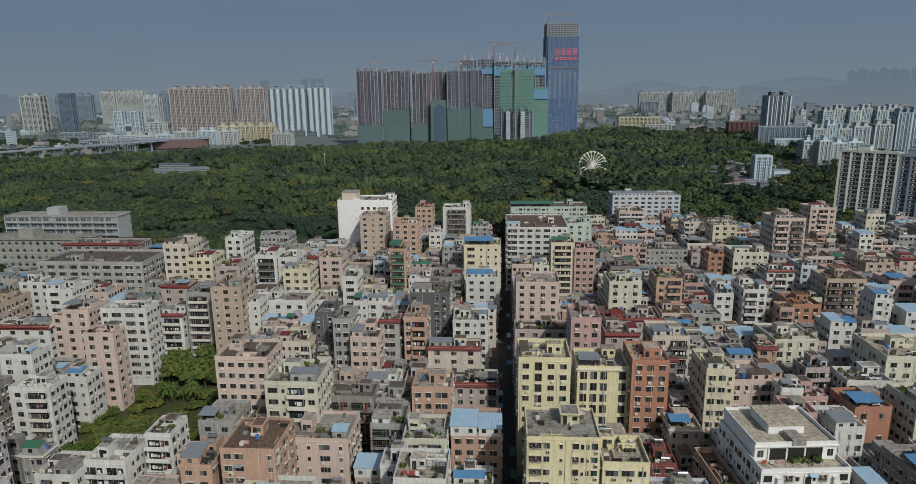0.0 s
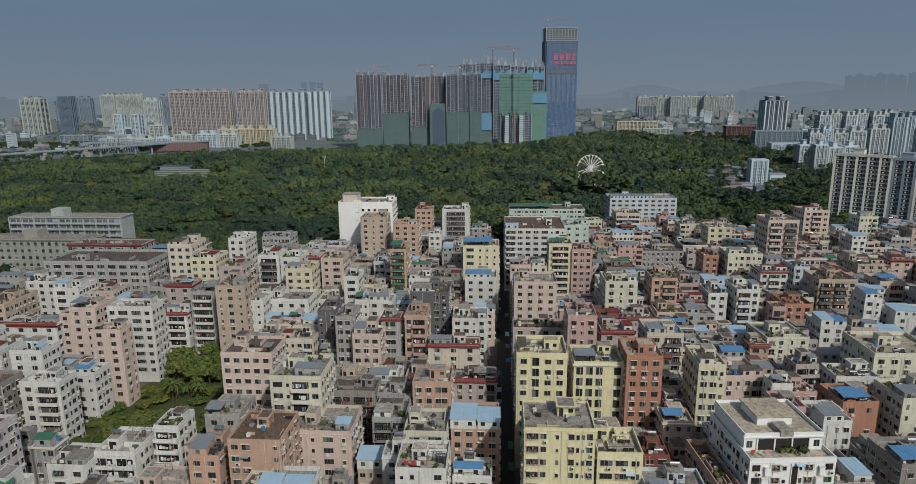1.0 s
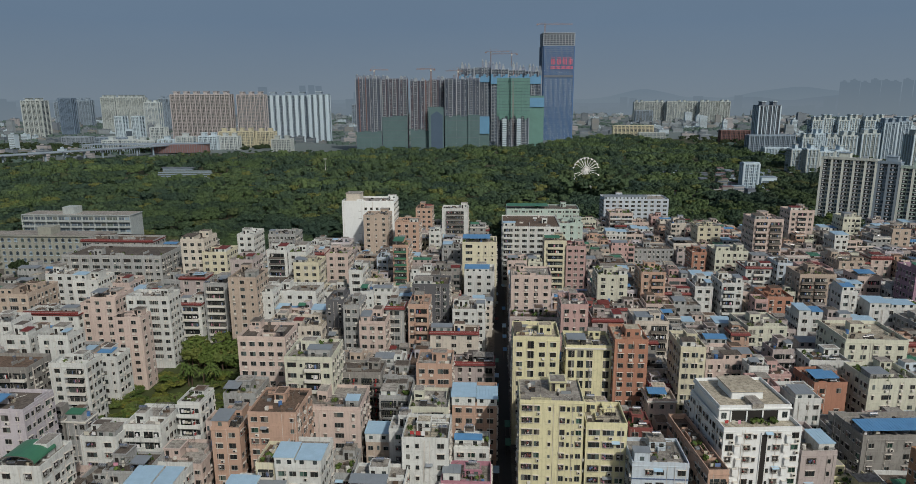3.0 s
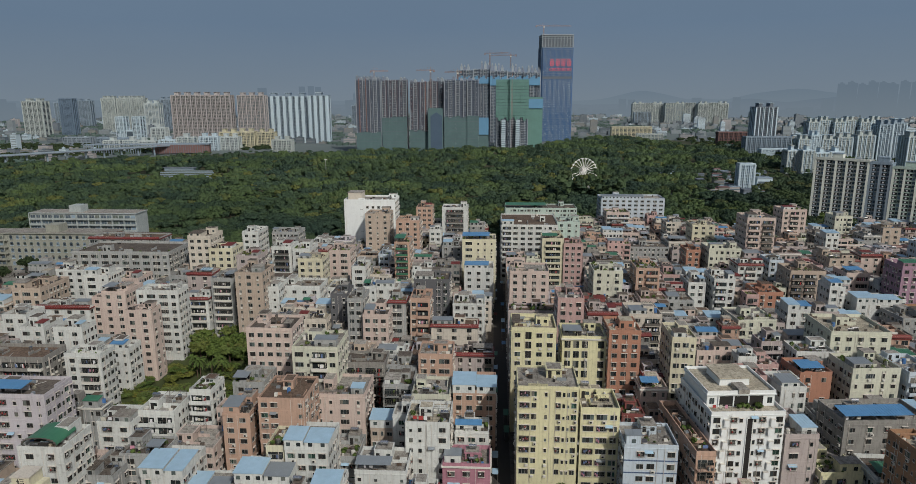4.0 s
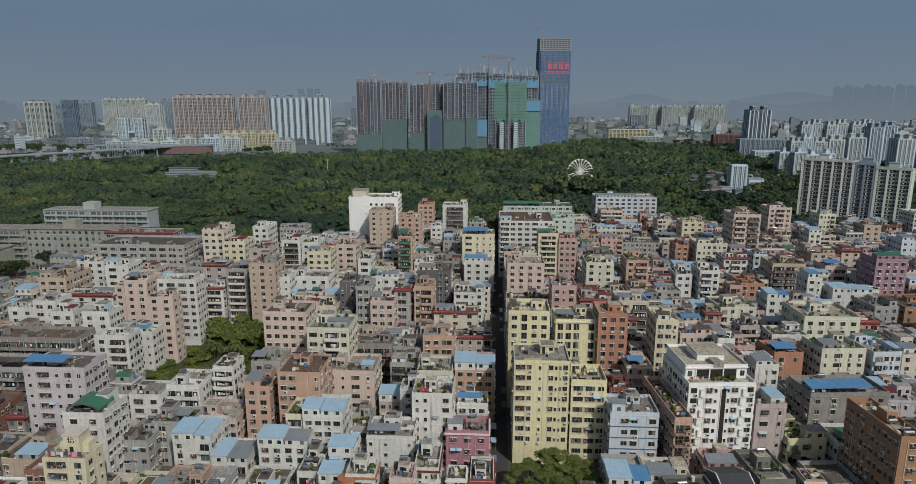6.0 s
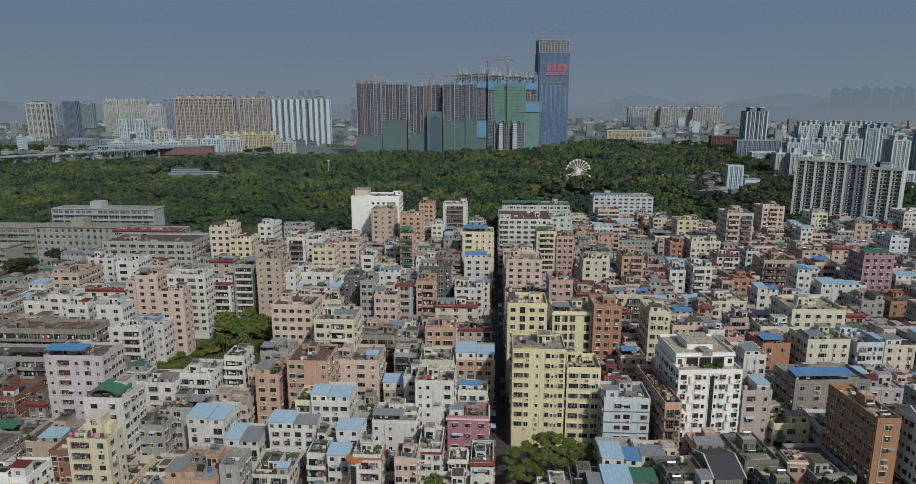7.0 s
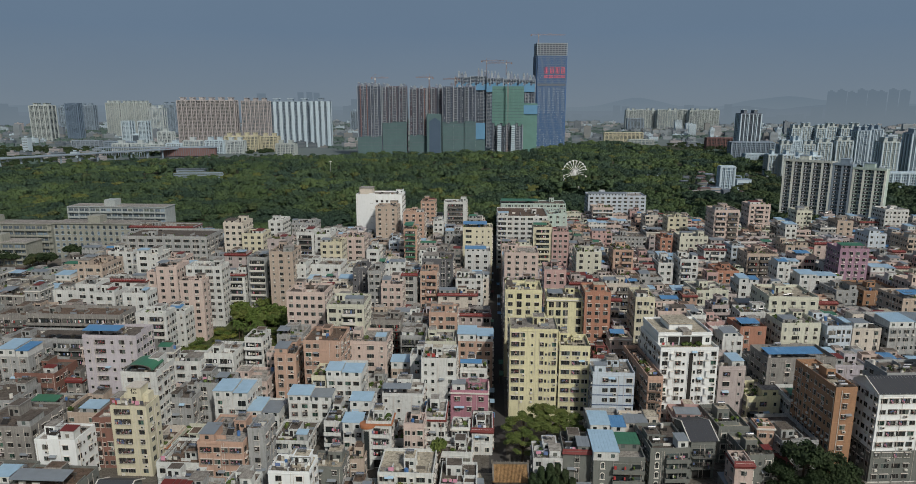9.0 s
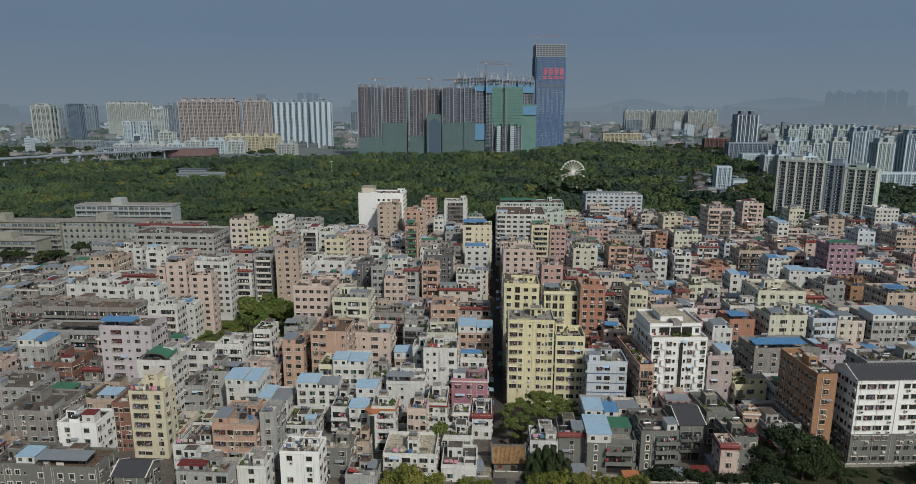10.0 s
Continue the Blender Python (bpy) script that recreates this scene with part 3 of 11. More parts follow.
b.box(-40, 1238, 30, -14, 1240, 62, NET_BLUE).box(-40, 1240, 0, -14, 1262, 60, NET_DEEP).box(64, 1300, 0, 92, 1330, 100, NET_GREEN).box(64, 1298, 78, 92, 1299, 96, NET_BLUE)
single("netted_block", b, pose(0, 0, 0), "low blocks wrapped in blue and green nets", "building site")
# white and grey service towers
for x in (10.5, 37.5):
    q = Shape()
    for j in range(14):
        q.box(0, 0, 2 + j * 4, 8, 1.2, 4.6 + j * 4, C_WHITE)
    single("service_shaft", q.box(1, 1.2, 0, 7, 6, 58, C_GREY), pose(x, 1240, 0), "white stacked balconies up the bare tower front", "building site", "service shafts")

# the glass tower
gt = thing("glass_tower", pose(101, 1500, 0, 0, 0, 6), "tall blue glass office tower still open at the top", "office tower")
body = Shape().prism([(0, 3), (3, 0), (69, 0), (72, 3), (72, 45), (0, 45)], 0, 208, T_GLASS)
part("curtain_wall", body, gt, "blue mirror glass curtain wall")
mull = Shape()
for i in range(25):
    x = 3 + i * 66 / 24
    mull.box(x - 0.22, -0.5, 0, x + 0.22, -0.01, 208, C_BLUE, False)
for j in range(52):
    mull.box(3, -0.35, j * 4 + 3.4, 69, -0.012, j * 4 + 4.0, C_BLUE)
for j in range(12):
    mull.box(-0.4, 3 + j * 3.8 - 0.2, 0, -0.01, 3 + j * 3.8 + 0.2, 208, C_BLUE, False)
part("mullions", mull, gt)
part("plant_floor", Shape().box(2.5, -0.8, 140, 69.5, -0.36, 145, C_DARK), gt, "dark plant-room band")
fr = Shape()
for j in range(7):
    fr.box(0.5, 0.5, 208 + j * 4.4, 71.5, 44.5, 209.5 + j * 4.4, C_RIB)
for i in range(11):
    fr.box(0.6 + i * 6.9, 0.45, 208, 2.3 + i * 6.9, 1.7, 236, C_RIB, False).box(0.6 + i * 6.9, 43, 208, 2.3 + i * 6.9, 44.2, 236, C_RIB, False)
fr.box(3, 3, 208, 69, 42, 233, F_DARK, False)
part("open_frame", fr, gt, "bare concrete frame of the unfinished top storeys")
lit = Shape()
rr = random.Random(4)
for j in range(46):
    for i in range(24):
        if (i % 4 in (1, 2) and 18 < j < 34 and rr.random() < 0.92) or (10 < j <= 18 and i % 4 == 1 and rr.random() < 0.4) or rr.random() < 0.06 or (j < 9 and i % 3 == 0 and rr.random() < 0.5):
            lit.box(4 + i * 2.75, -0.3, 2 + j * 4, 5.2 + i * 2.75, -0.013, 3.9 + j * 4, C_WHITE)
part("open_lights", lit, gt, "small pale open window lights", kind="stuff")
SIGN = plain("red_sign", (216, 104, 128), 0.5, 0, 0.1)
sg, rr = Shape(), random.Random(9)
for i in range(4):
    # large characters as plain strokes
    x = 18 + i * 13
    for z in (168.2, 172.6, 177, 181.2):
        sg.box(x + rr.uniform(0, 1.5), -1.3, z, x + rr.uniform(8.5, 10.5), -0.9, z + 1.1, SIGN)
    for u in (1.4, 4.8, 8.4):
        sg.box(x + u, -1.28, 167 + rr.uniform(0, 3), x + u + 1.1, -0.92, 181 - rr.uniform(0, 4), SIGN)
for i in range(9):
    x = 18 + i * 5.7
    sg.box(x, -1.3, 158, x + 4.2, -0.9, 158.9, SIGN).box(x, -1.3, 162.4, x + 4.2, -0.9, 163.3, SIGN).box(x + 0.2, -1.28, 158, x + 1.1, -0.92, 163.3, SIGN).box(x + 3.1, -1.28, 158, x + 4.0, -0.92, 163.3, SIGN)
part("roof_sign", sg, gt, "large red sign of plain strokes")
tower_crane(105, 1512, 22, 62, 6, 232)
tower_crane(-14, 1415, 30, 40, -10, 160)
tower_crane(30, 1420, 26, 42, 170, 160)
tower_crane(-117, 1168, 146, 26, 175, 0)
tower_crane(-222, 1190, 20, 26, 10, 126)
tower_crane(-70, 1195, 16, 26, 160, 128)
tower_crane(30, 1238, 140, 20, 90, 0)

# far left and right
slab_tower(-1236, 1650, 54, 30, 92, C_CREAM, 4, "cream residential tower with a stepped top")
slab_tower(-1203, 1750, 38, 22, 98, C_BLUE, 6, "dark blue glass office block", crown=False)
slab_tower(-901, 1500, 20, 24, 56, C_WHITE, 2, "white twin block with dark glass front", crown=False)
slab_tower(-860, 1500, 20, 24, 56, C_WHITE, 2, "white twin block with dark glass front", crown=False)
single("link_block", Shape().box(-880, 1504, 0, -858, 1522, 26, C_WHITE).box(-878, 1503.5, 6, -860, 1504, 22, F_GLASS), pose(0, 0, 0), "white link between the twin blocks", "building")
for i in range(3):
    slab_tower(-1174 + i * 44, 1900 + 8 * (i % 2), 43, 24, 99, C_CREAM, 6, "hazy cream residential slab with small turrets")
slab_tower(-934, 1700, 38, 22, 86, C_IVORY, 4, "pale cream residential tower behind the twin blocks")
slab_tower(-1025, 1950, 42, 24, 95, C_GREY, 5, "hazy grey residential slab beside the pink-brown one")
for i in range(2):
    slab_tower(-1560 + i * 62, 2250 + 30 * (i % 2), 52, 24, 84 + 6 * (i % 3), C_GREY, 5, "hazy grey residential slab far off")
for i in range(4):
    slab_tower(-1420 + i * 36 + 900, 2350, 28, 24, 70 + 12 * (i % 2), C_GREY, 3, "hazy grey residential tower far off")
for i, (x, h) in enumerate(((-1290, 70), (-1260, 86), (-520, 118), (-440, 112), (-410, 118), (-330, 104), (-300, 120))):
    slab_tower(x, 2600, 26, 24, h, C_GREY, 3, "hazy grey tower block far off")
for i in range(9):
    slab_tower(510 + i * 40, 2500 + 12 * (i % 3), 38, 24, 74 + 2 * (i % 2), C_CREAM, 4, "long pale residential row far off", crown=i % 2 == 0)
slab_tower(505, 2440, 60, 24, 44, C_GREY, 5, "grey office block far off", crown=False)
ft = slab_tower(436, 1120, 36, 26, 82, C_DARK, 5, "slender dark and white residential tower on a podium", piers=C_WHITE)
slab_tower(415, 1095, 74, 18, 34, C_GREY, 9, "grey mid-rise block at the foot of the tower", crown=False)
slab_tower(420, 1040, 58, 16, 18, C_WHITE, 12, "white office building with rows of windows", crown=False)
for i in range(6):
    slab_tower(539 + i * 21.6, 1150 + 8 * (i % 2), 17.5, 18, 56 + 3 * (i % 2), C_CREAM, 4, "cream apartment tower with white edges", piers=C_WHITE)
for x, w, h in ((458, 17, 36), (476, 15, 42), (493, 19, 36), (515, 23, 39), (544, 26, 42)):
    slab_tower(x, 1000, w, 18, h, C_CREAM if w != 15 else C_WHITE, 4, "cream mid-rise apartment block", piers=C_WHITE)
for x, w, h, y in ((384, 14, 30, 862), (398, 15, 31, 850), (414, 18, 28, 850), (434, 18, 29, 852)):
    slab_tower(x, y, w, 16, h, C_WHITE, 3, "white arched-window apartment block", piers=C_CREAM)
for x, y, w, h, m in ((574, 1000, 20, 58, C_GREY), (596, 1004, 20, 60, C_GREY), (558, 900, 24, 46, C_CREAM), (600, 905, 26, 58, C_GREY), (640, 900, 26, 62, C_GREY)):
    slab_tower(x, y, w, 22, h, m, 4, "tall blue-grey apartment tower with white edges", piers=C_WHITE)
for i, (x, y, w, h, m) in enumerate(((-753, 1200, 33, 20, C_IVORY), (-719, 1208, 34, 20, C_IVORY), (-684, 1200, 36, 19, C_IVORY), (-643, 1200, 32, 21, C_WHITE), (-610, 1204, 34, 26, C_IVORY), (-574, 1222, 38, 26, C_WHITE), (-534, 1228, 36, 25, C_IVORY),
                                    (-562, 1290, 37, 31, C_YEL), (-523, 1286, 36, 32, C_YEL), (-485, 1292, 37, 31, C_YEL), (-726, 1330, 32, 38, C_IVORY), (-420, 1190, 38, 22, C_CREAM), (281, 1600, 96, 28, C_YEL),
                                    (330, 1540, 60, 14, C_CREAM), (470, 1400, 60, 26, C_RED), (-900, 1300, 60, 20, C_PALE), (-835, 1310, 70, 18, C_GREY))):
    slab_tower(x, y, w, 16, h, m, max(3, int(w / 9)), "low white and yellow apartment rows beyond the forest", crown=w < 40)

# the tall apartment slabs beside the village
APT_WALL = wall_material("apartment_wall", (204, 208, 200), 0.3)
APT_PIER = wall_material("apartment_pier", (236, 238, 226), 0.2)
# the balcony recess shade is put into this dark backing
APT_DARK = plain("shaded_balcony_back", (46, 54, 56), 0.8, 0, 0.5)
BAR = radians(-38)
for i, (at, w, h) in enumerate(((0.0, 36.0, 53.6), (36.4, 13.6, 52.4), (50.6, 22.5, 50.0))):
    words = ("tall cream apartment slab with green-cream piers and stacked balconies", "grey apartment slab with deep stacked balconies", "pale green-white apartment slab with rows of windows")[i]
    apt = thing("apartment_tower", pose(243 + at * math.cos(BAR), 487 + at * math.sin(BAR), 0, 0, 0, -38), words, "apartment tower", "apartment slabs")
    n = 18
    fl = h / n
    wall = (APT_WALL, C_GREY, WALL["mint"])[i]
    part("wall", Shape().box(0, 0, 0, w, 15, h, wall, False), apt)
    bays = (5, 2, 3)[i]
    bw = w / bays
    pier = Shape().box(0, -1.6, 0, 1.5, -0.01, h + 1, (APT_PIER, C_PALE, APT_PIER)[i], False).mesh("pier")
    for k in range(bays + 1):
        part("pier", pier, apt, "pale upright pier", m=pose(k * bw - (0 if k == 0 else 1.1 if k == bays else 0.55), 0, 0))
    q = bw - 1.1
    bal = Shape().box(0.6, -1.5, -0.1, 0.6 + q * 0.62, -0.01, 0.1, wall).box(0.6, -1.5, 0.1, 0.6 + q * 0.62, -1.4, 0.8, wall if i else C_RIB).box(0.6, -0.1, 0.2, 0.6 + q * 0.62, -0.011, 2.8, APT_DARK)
    bal.box(1.0, -0.9, 0.1, 1.5, -0.5, 1.4, CLOTH[4]).box(2.2, -1.2, 1.2, 3.2, -1.16, 2.3, CLOTH[1]).mesh("balcony")
    win = Shape().box(0.8 + q * 0.64, -0.14, 0.7, 0.4 + q, -0.011, 2.5, F_GLASS).box(0.7 + q * 0.66, -0.5, 0.5, 0.5 + q, -0.011, 0.64, C_RIB).box(0.9 + q * 0.7, -0.6, 0.65, 0.9 + q * 0.7 + 0.8, -0.15, 0.89, AC)
    bal, win = bal.mesh("balcony"), win.mesh("window")
    for j in range(n):
        for k in range(bays):
            part("balcony", bal, apt, m=pose(k * bw, 0, j * fl))
            part("window", win, apt, m=pose(k * bw, 0, j * fl))
    if i == 0:
        sw = Shape().box(-0.1, 3, 0.9, -0.01, 4.6, 2.3, F_GLASS).box(-0.1, 9, 0.9, -0.01, 10.6, 2.3, F_GLASS).mesh("window")
        for j in range(n):
            part("window", sw, apt, m=pose(0, 0, j * fl))
    rf = Shape().box(-0.3, -1.8, h, w + 0.3, 15.3, h + 0.7, wall).box(w * 0.3, 3, h + 0.7, w * 0.3 + 7, 11, h + 4.6, wall).box(w * 0.3 - 0.3, 2.7, h + 4.6, w * 0.3 + 7.3, 11.3, h + 5.0, C_GREY)
    rf.box(0, -1.7, h + 0.7, w, -1.5, h + 1.9, wall).box(w * 0.72, 5, h + 0.7, w * 0.72 + 3, 9, h + 2.6, C_RIB)
    part("roof", rf, apt)
slab_tower(432, 700, 90, 14, 22, C_WHITE, 10, "white slab of flats beyond the apartment towers", crown=False)

# low city scattered over the plain
# distance haze is mixed into these wall, roof and window colours
LOW_GLASS = plain("hazy_low_windows", (116, 124, 130), 0.4, 0, 0.4, 0.05)
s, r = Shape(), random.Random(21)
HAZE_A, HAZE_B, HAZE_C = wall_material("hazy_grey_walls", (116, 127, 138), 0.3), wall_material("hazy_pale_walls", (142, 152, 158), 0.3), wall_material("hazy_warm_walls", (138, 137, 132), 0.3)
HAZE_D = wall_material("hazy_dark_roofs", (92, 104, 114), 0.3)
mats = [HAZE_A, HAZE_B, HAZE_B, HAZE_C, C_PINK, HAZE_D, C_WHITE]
belts = []
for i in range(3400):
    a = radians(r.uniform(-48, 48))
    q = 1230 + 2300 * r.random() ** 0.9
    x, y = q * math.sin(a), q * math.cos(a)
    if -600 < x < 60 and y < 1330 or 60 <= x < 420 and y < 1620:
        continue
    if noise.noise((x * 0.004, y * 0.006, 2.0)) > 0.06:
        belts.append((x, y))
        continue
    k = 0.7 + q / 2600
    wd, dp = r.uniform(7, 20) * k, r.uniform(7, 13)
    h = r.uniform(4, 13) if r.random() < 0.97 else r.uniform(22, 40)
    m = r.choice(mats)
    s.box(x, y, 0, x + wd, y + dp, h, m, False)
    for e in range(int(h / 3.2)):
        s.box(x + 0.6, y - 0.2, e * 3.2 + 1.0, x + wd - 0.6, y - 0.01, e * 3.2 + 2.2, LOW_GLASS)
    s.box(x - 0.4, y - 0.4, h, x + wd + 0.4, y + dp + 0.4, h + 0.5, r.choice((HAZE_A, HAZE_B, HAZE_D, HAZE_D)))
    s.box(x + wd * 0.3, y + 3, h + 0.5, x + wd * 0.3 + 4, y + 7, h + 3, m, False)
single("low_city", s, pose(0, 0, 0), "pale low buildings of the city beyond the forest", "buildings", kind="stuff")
# small houses among the trees towards the apartment towers
s, r = Shape(), random.Random(33)
for i in range(90):
    x, y = r.uniform(150, 340), r.uniform(600, 860)
    if x < 150 + (y - 600) * 0.15:
        continue
    wd, dp, h = r.uniform(6, 13), r.uniform(6, 10), r.uniform(3.5, 8)
    m = r.choice((C_WHITE, C_PINK, C_GREY, C_DARK, HAZE_C))
    s.box(x, y, 0, x + wd, y + dp, h, m, False)
    s.box(x - 0.4, y - 0.4, h, x + wd + 0.4, y + dp + 0.4, h + 0.5, r.choice((C_GREY, C_DARK, C_RED)))
    for k in range(int(h / 3)):
        s.box(x + 0.6, y - 0.2, k * 3 + 1, x + wd - 0.6, y - 0.01, k * 3 + 2.2, F_GLASS)
single("outlying_houses", s, pose(0, 0, 0), "small low houses among the trees", "houses", kind="stuff")
slab_tower(261, 690, 17, 10, 29, C_WHITE, 3, "white mid-rise house among the trees", crown=False)
single("white_hall", Shape().box(281, 690, 0, 297, 702, 14.5, C_WHITE).box(282, 689.8, 4, 296, 690, 6, F_GLASS).box(282, 689.8, 9, 296, 690, 11, F_GLASS).box(280.6, 689.6, 14.5, 297.4, 702.4, 15, C_GREY), pose(0, 0, 0), "small white hall beside the mid-rise house", "building")

# elevated road
road = thing("elevated_road", pose(0, 0, 0), "grey elevated road on piers beyond the forest", "viaduct")
a, b = Vector((-860, 745, 15)), Vector((-556, 1190, 15))
way = (b - a).normalized()
nrm = Vector((-way.y, way.x, 0))
dk = Shape()
p = [a - nrm * 7, b - nrm * 7, b + nrm * 7, a + nrm * 7]
dk.prism([(v.x, v.y) for v in p], 14.6, 16.4, C_DARK)
part("deck", dk, road)
ed = Shape()
for o in (-7.2, 6.9):
    e0, e1 = a + nrm * o, b + nrm * o
    f0, f1 = a + nrm * (o + 0.3), b + nrm * (o + 0.3)
    ed.prism([(v.x, v.y) for v in (e0, e1, f1, f0)], 15.8, 17.2, C_GREY)
part("parapet", ed, road)
pier = Shape().box(-1.2, -1.2, 0, 1.2, 1.2, 13.6, C_GREY).box(-3, -1.4, 13.6, 3, 1.4, 14.6, C_GREY).mesh("pier")
for i in range(18):
    c = a + way * (i * 29 + 12)
    part("pier", pier, road, m=pose(c.x, c.y, 0, 0, 0, math.degrees(math.atan2(way.y, way.x))))
st = Shape().prism([(-617, 1124), (-523, 1150), (-526, 1164), (-620, 1138)], 2, 17, C_RED).prism([(-740, 1118), (-521, 1147), (-526, 1168), (-742, 1136)], 17, 18.4, C_GREY)
for i in range(24):
    q = Vector((-617, 1124, 0)).lerp(Vector((-523, 1150, 0)), i / 24)
    st.box(q.x, q.y - 0.5, 2, q.x + 0.6, q.y - 0.1, 17, C_DARK).box(q.x - 122, q.y - 8, 0, q.x - 121, q.y - 7, 17, C_GREY)
single("rail_station", st, pose(0, 0, 0), "dark red station hall on the viaduct", "station")

# school
SCHOOL_WHITE, SCHOOL_CREAM = wall_material("school_white", (172, 180, 180), 0.7), wall_material("school_cream", (156, 157, 145), 0.7)
for nm, x, y, w, d, h, lab in (("school_building", -306, 380, 72, 14, 26.5, "white four storey school block with open galleries"), ("school_wing", -284, 330, 62, 14, 23.5, "cream school wing with arched upper windows"),
                               ("school_wing", -370, 345, 74, 14, 20, "cream school wing with open galleries"), ("school_wing", -330, 312, 40, 14, 14, "low cream school wing with an arcade")):
    ro = thing(nm, pose(x, y, 0), lab, "school", "school buildings")
    n = max(2, round(h / 3.8))
    fl = h / n
    mt = SCHOOL_WHITE if nm == "school_building" else SCHOOL_CREAM
    part("wall", Shape().box(0, 0, 0, w, d, h, mt, False), ro)
    part("roof", Shape().box(-0.5, -0.8, h, w + 0.5, d + 0.5, h + 0.5, mt).box(0.2, 0.2, h + 0.5, w - 0.2, d - 0.2, h + 0.56, ROOF["grey"]).box(w * 0.36, 2, h + 0.5, w * 0.36 + 8, 10, h + 5, mt), ro)
    bw = 4.0
    arch = nm == "school_wing" and w == 62
    wm = Shape()
    if arch:
        wm.prism([(-0.8, -0.25), (0.8, -0.25), (0.8, -0.01), (-0.8, -0.01)], 0.8, 2.2, F_GLASS)
        wm.tube((0, -0.25, 2.2), (0, -0.01, 2.2), 0.8, F_GLASS, 14).box(-1.1, -0.3, 0.55, 1.1, -0.01, 0.75, C_WHITE)
    else:
        wm.box(-1.6, -0.12, 0.9, 1.6, -0.01, 2.7, F_GLASS).box(-0.06, -0.2, 0.9, 0.06, -0.12, 2.7, FRAME)
    wm = wm.mesh("window")
    gal = Shape().box(0, -1.6, -0.2, w, -0.01, 0.0, mt).box(0, -1.6, 0, w, -1.45, 1.05, mt).mesh("gallery")
    for j in range(n):
        if not arch and j:
            part("gallery", gal, ro, m=pose(0, 0, j * fl))
        for i in range(int(w / bw)):
            part("window", wm, ro, m=pose((i + 0.5) * bw, 0, j * fl))
    if not arch:
        cl = Shape()
        for i in range(int(w / 8) + 1):
            cl.box(i * 8, -1.7, 0, i * 8 + 0.5, -1.2, h, mt)
        part("columns", cl, ro)

# light mast in the forest, terraces in a clearing
single("light_mast", Shape().tube((0, 0, 0), (0, 0, 24), 0.35, WALL["white"], 6, 0.2).box(-2, -0.4, 23.5, 2, 0.4, 24.3, WALL["white"]), pose(-215, 793, 0), "white light mast standing out of the forest", "mast")
tr = Shape()
for k in range(6):
    tr.box(-450 + k * 3, 765 + k * 9, 0, -345 - k * 5, 765.8 + k * 9, 1.0 + 1.2 * k, C_GREY).box(-450 + k * 3, 765.8 + k * 9, 0, -345 - k * 5, 774 + k * 9, 0.9 + 1.2 * k, GRASS)
tr.box(-440, 820, 0, -400, 826, 9.5, C_GREY).box(-442, 819, 9.5, -398, 827, 10.0, C_DARK)
single("terraces", tr, pose(0, 0, 0), "pale stone terraces in a forest clearing", "terrace", kind="structure")

# ferris wheel
fw = thing("ferris_wheel", pose(89.2, 640, 27.2, 0, 0, 8), "white ferris wheel rising over the tree tops", "ferris wheel")
WHITE = plain("white_paint", (232, 232, 230), 0.5, 0, 0.1)
rim, R1 = Shape(), 12.8
for yy in (-0.9, 0.9):
    for i in range(36):
        a, b = 2 * math.pi * i / 36, 2 * math.pi * (i + 1) / 36
        rim.tube((R1 * math.cos(a), yy, R1 * math.sin(a)), (R1 * math.cos(b), yy, R1 * math.sin(b)), 0.16, WHITE, 4)
part("rim", rim, fw)
for i in range(22):
    a = 2 * math.pi * i / 22
    part("spoke", Shape().tube((0, -0.6, 0), (R1 * math.cos(a), -0.9, R1 * math.sin(a)), 0.19, WHITE, 4).tube((0, 0.6, 0), (R1 * math.cos(a), 0.9, R1 * math.sin(a)), 0.19, WHITE, 4), fw)
    g = Shape().tube((R1 * math.cos(a) * 1.04, -1.1, R1 * math.sin(a) * 1.04 - 1.2), (R1 * math.cos(a) * 1.04, 1.1, R1 * math.sin(a) * 1.04 - 1.0), 0.8, WHITE, 8)
    part("gondola", g, fw)
part("hub", Shape().tube((0, -1.3, 0), (0, 1.3, 0), 1.2, WHITE, 12), fw)
for sx in (-1, 1):
    part("leg", Shape().tube((0, -1.5, 0), (sx * 9, -3, -27.2), 0.45, WHITE, 6).tube((0, 1.5, 0), (sx * 9, 3, -27.2), 0.45, WHITE, 6), fw)


# ---------------------------------------------------------------- windows, shared between houses
FRAME_DARK = plain("bronze_window_frame", (88, 82, 76), 0.45, 0.3, 0.2)


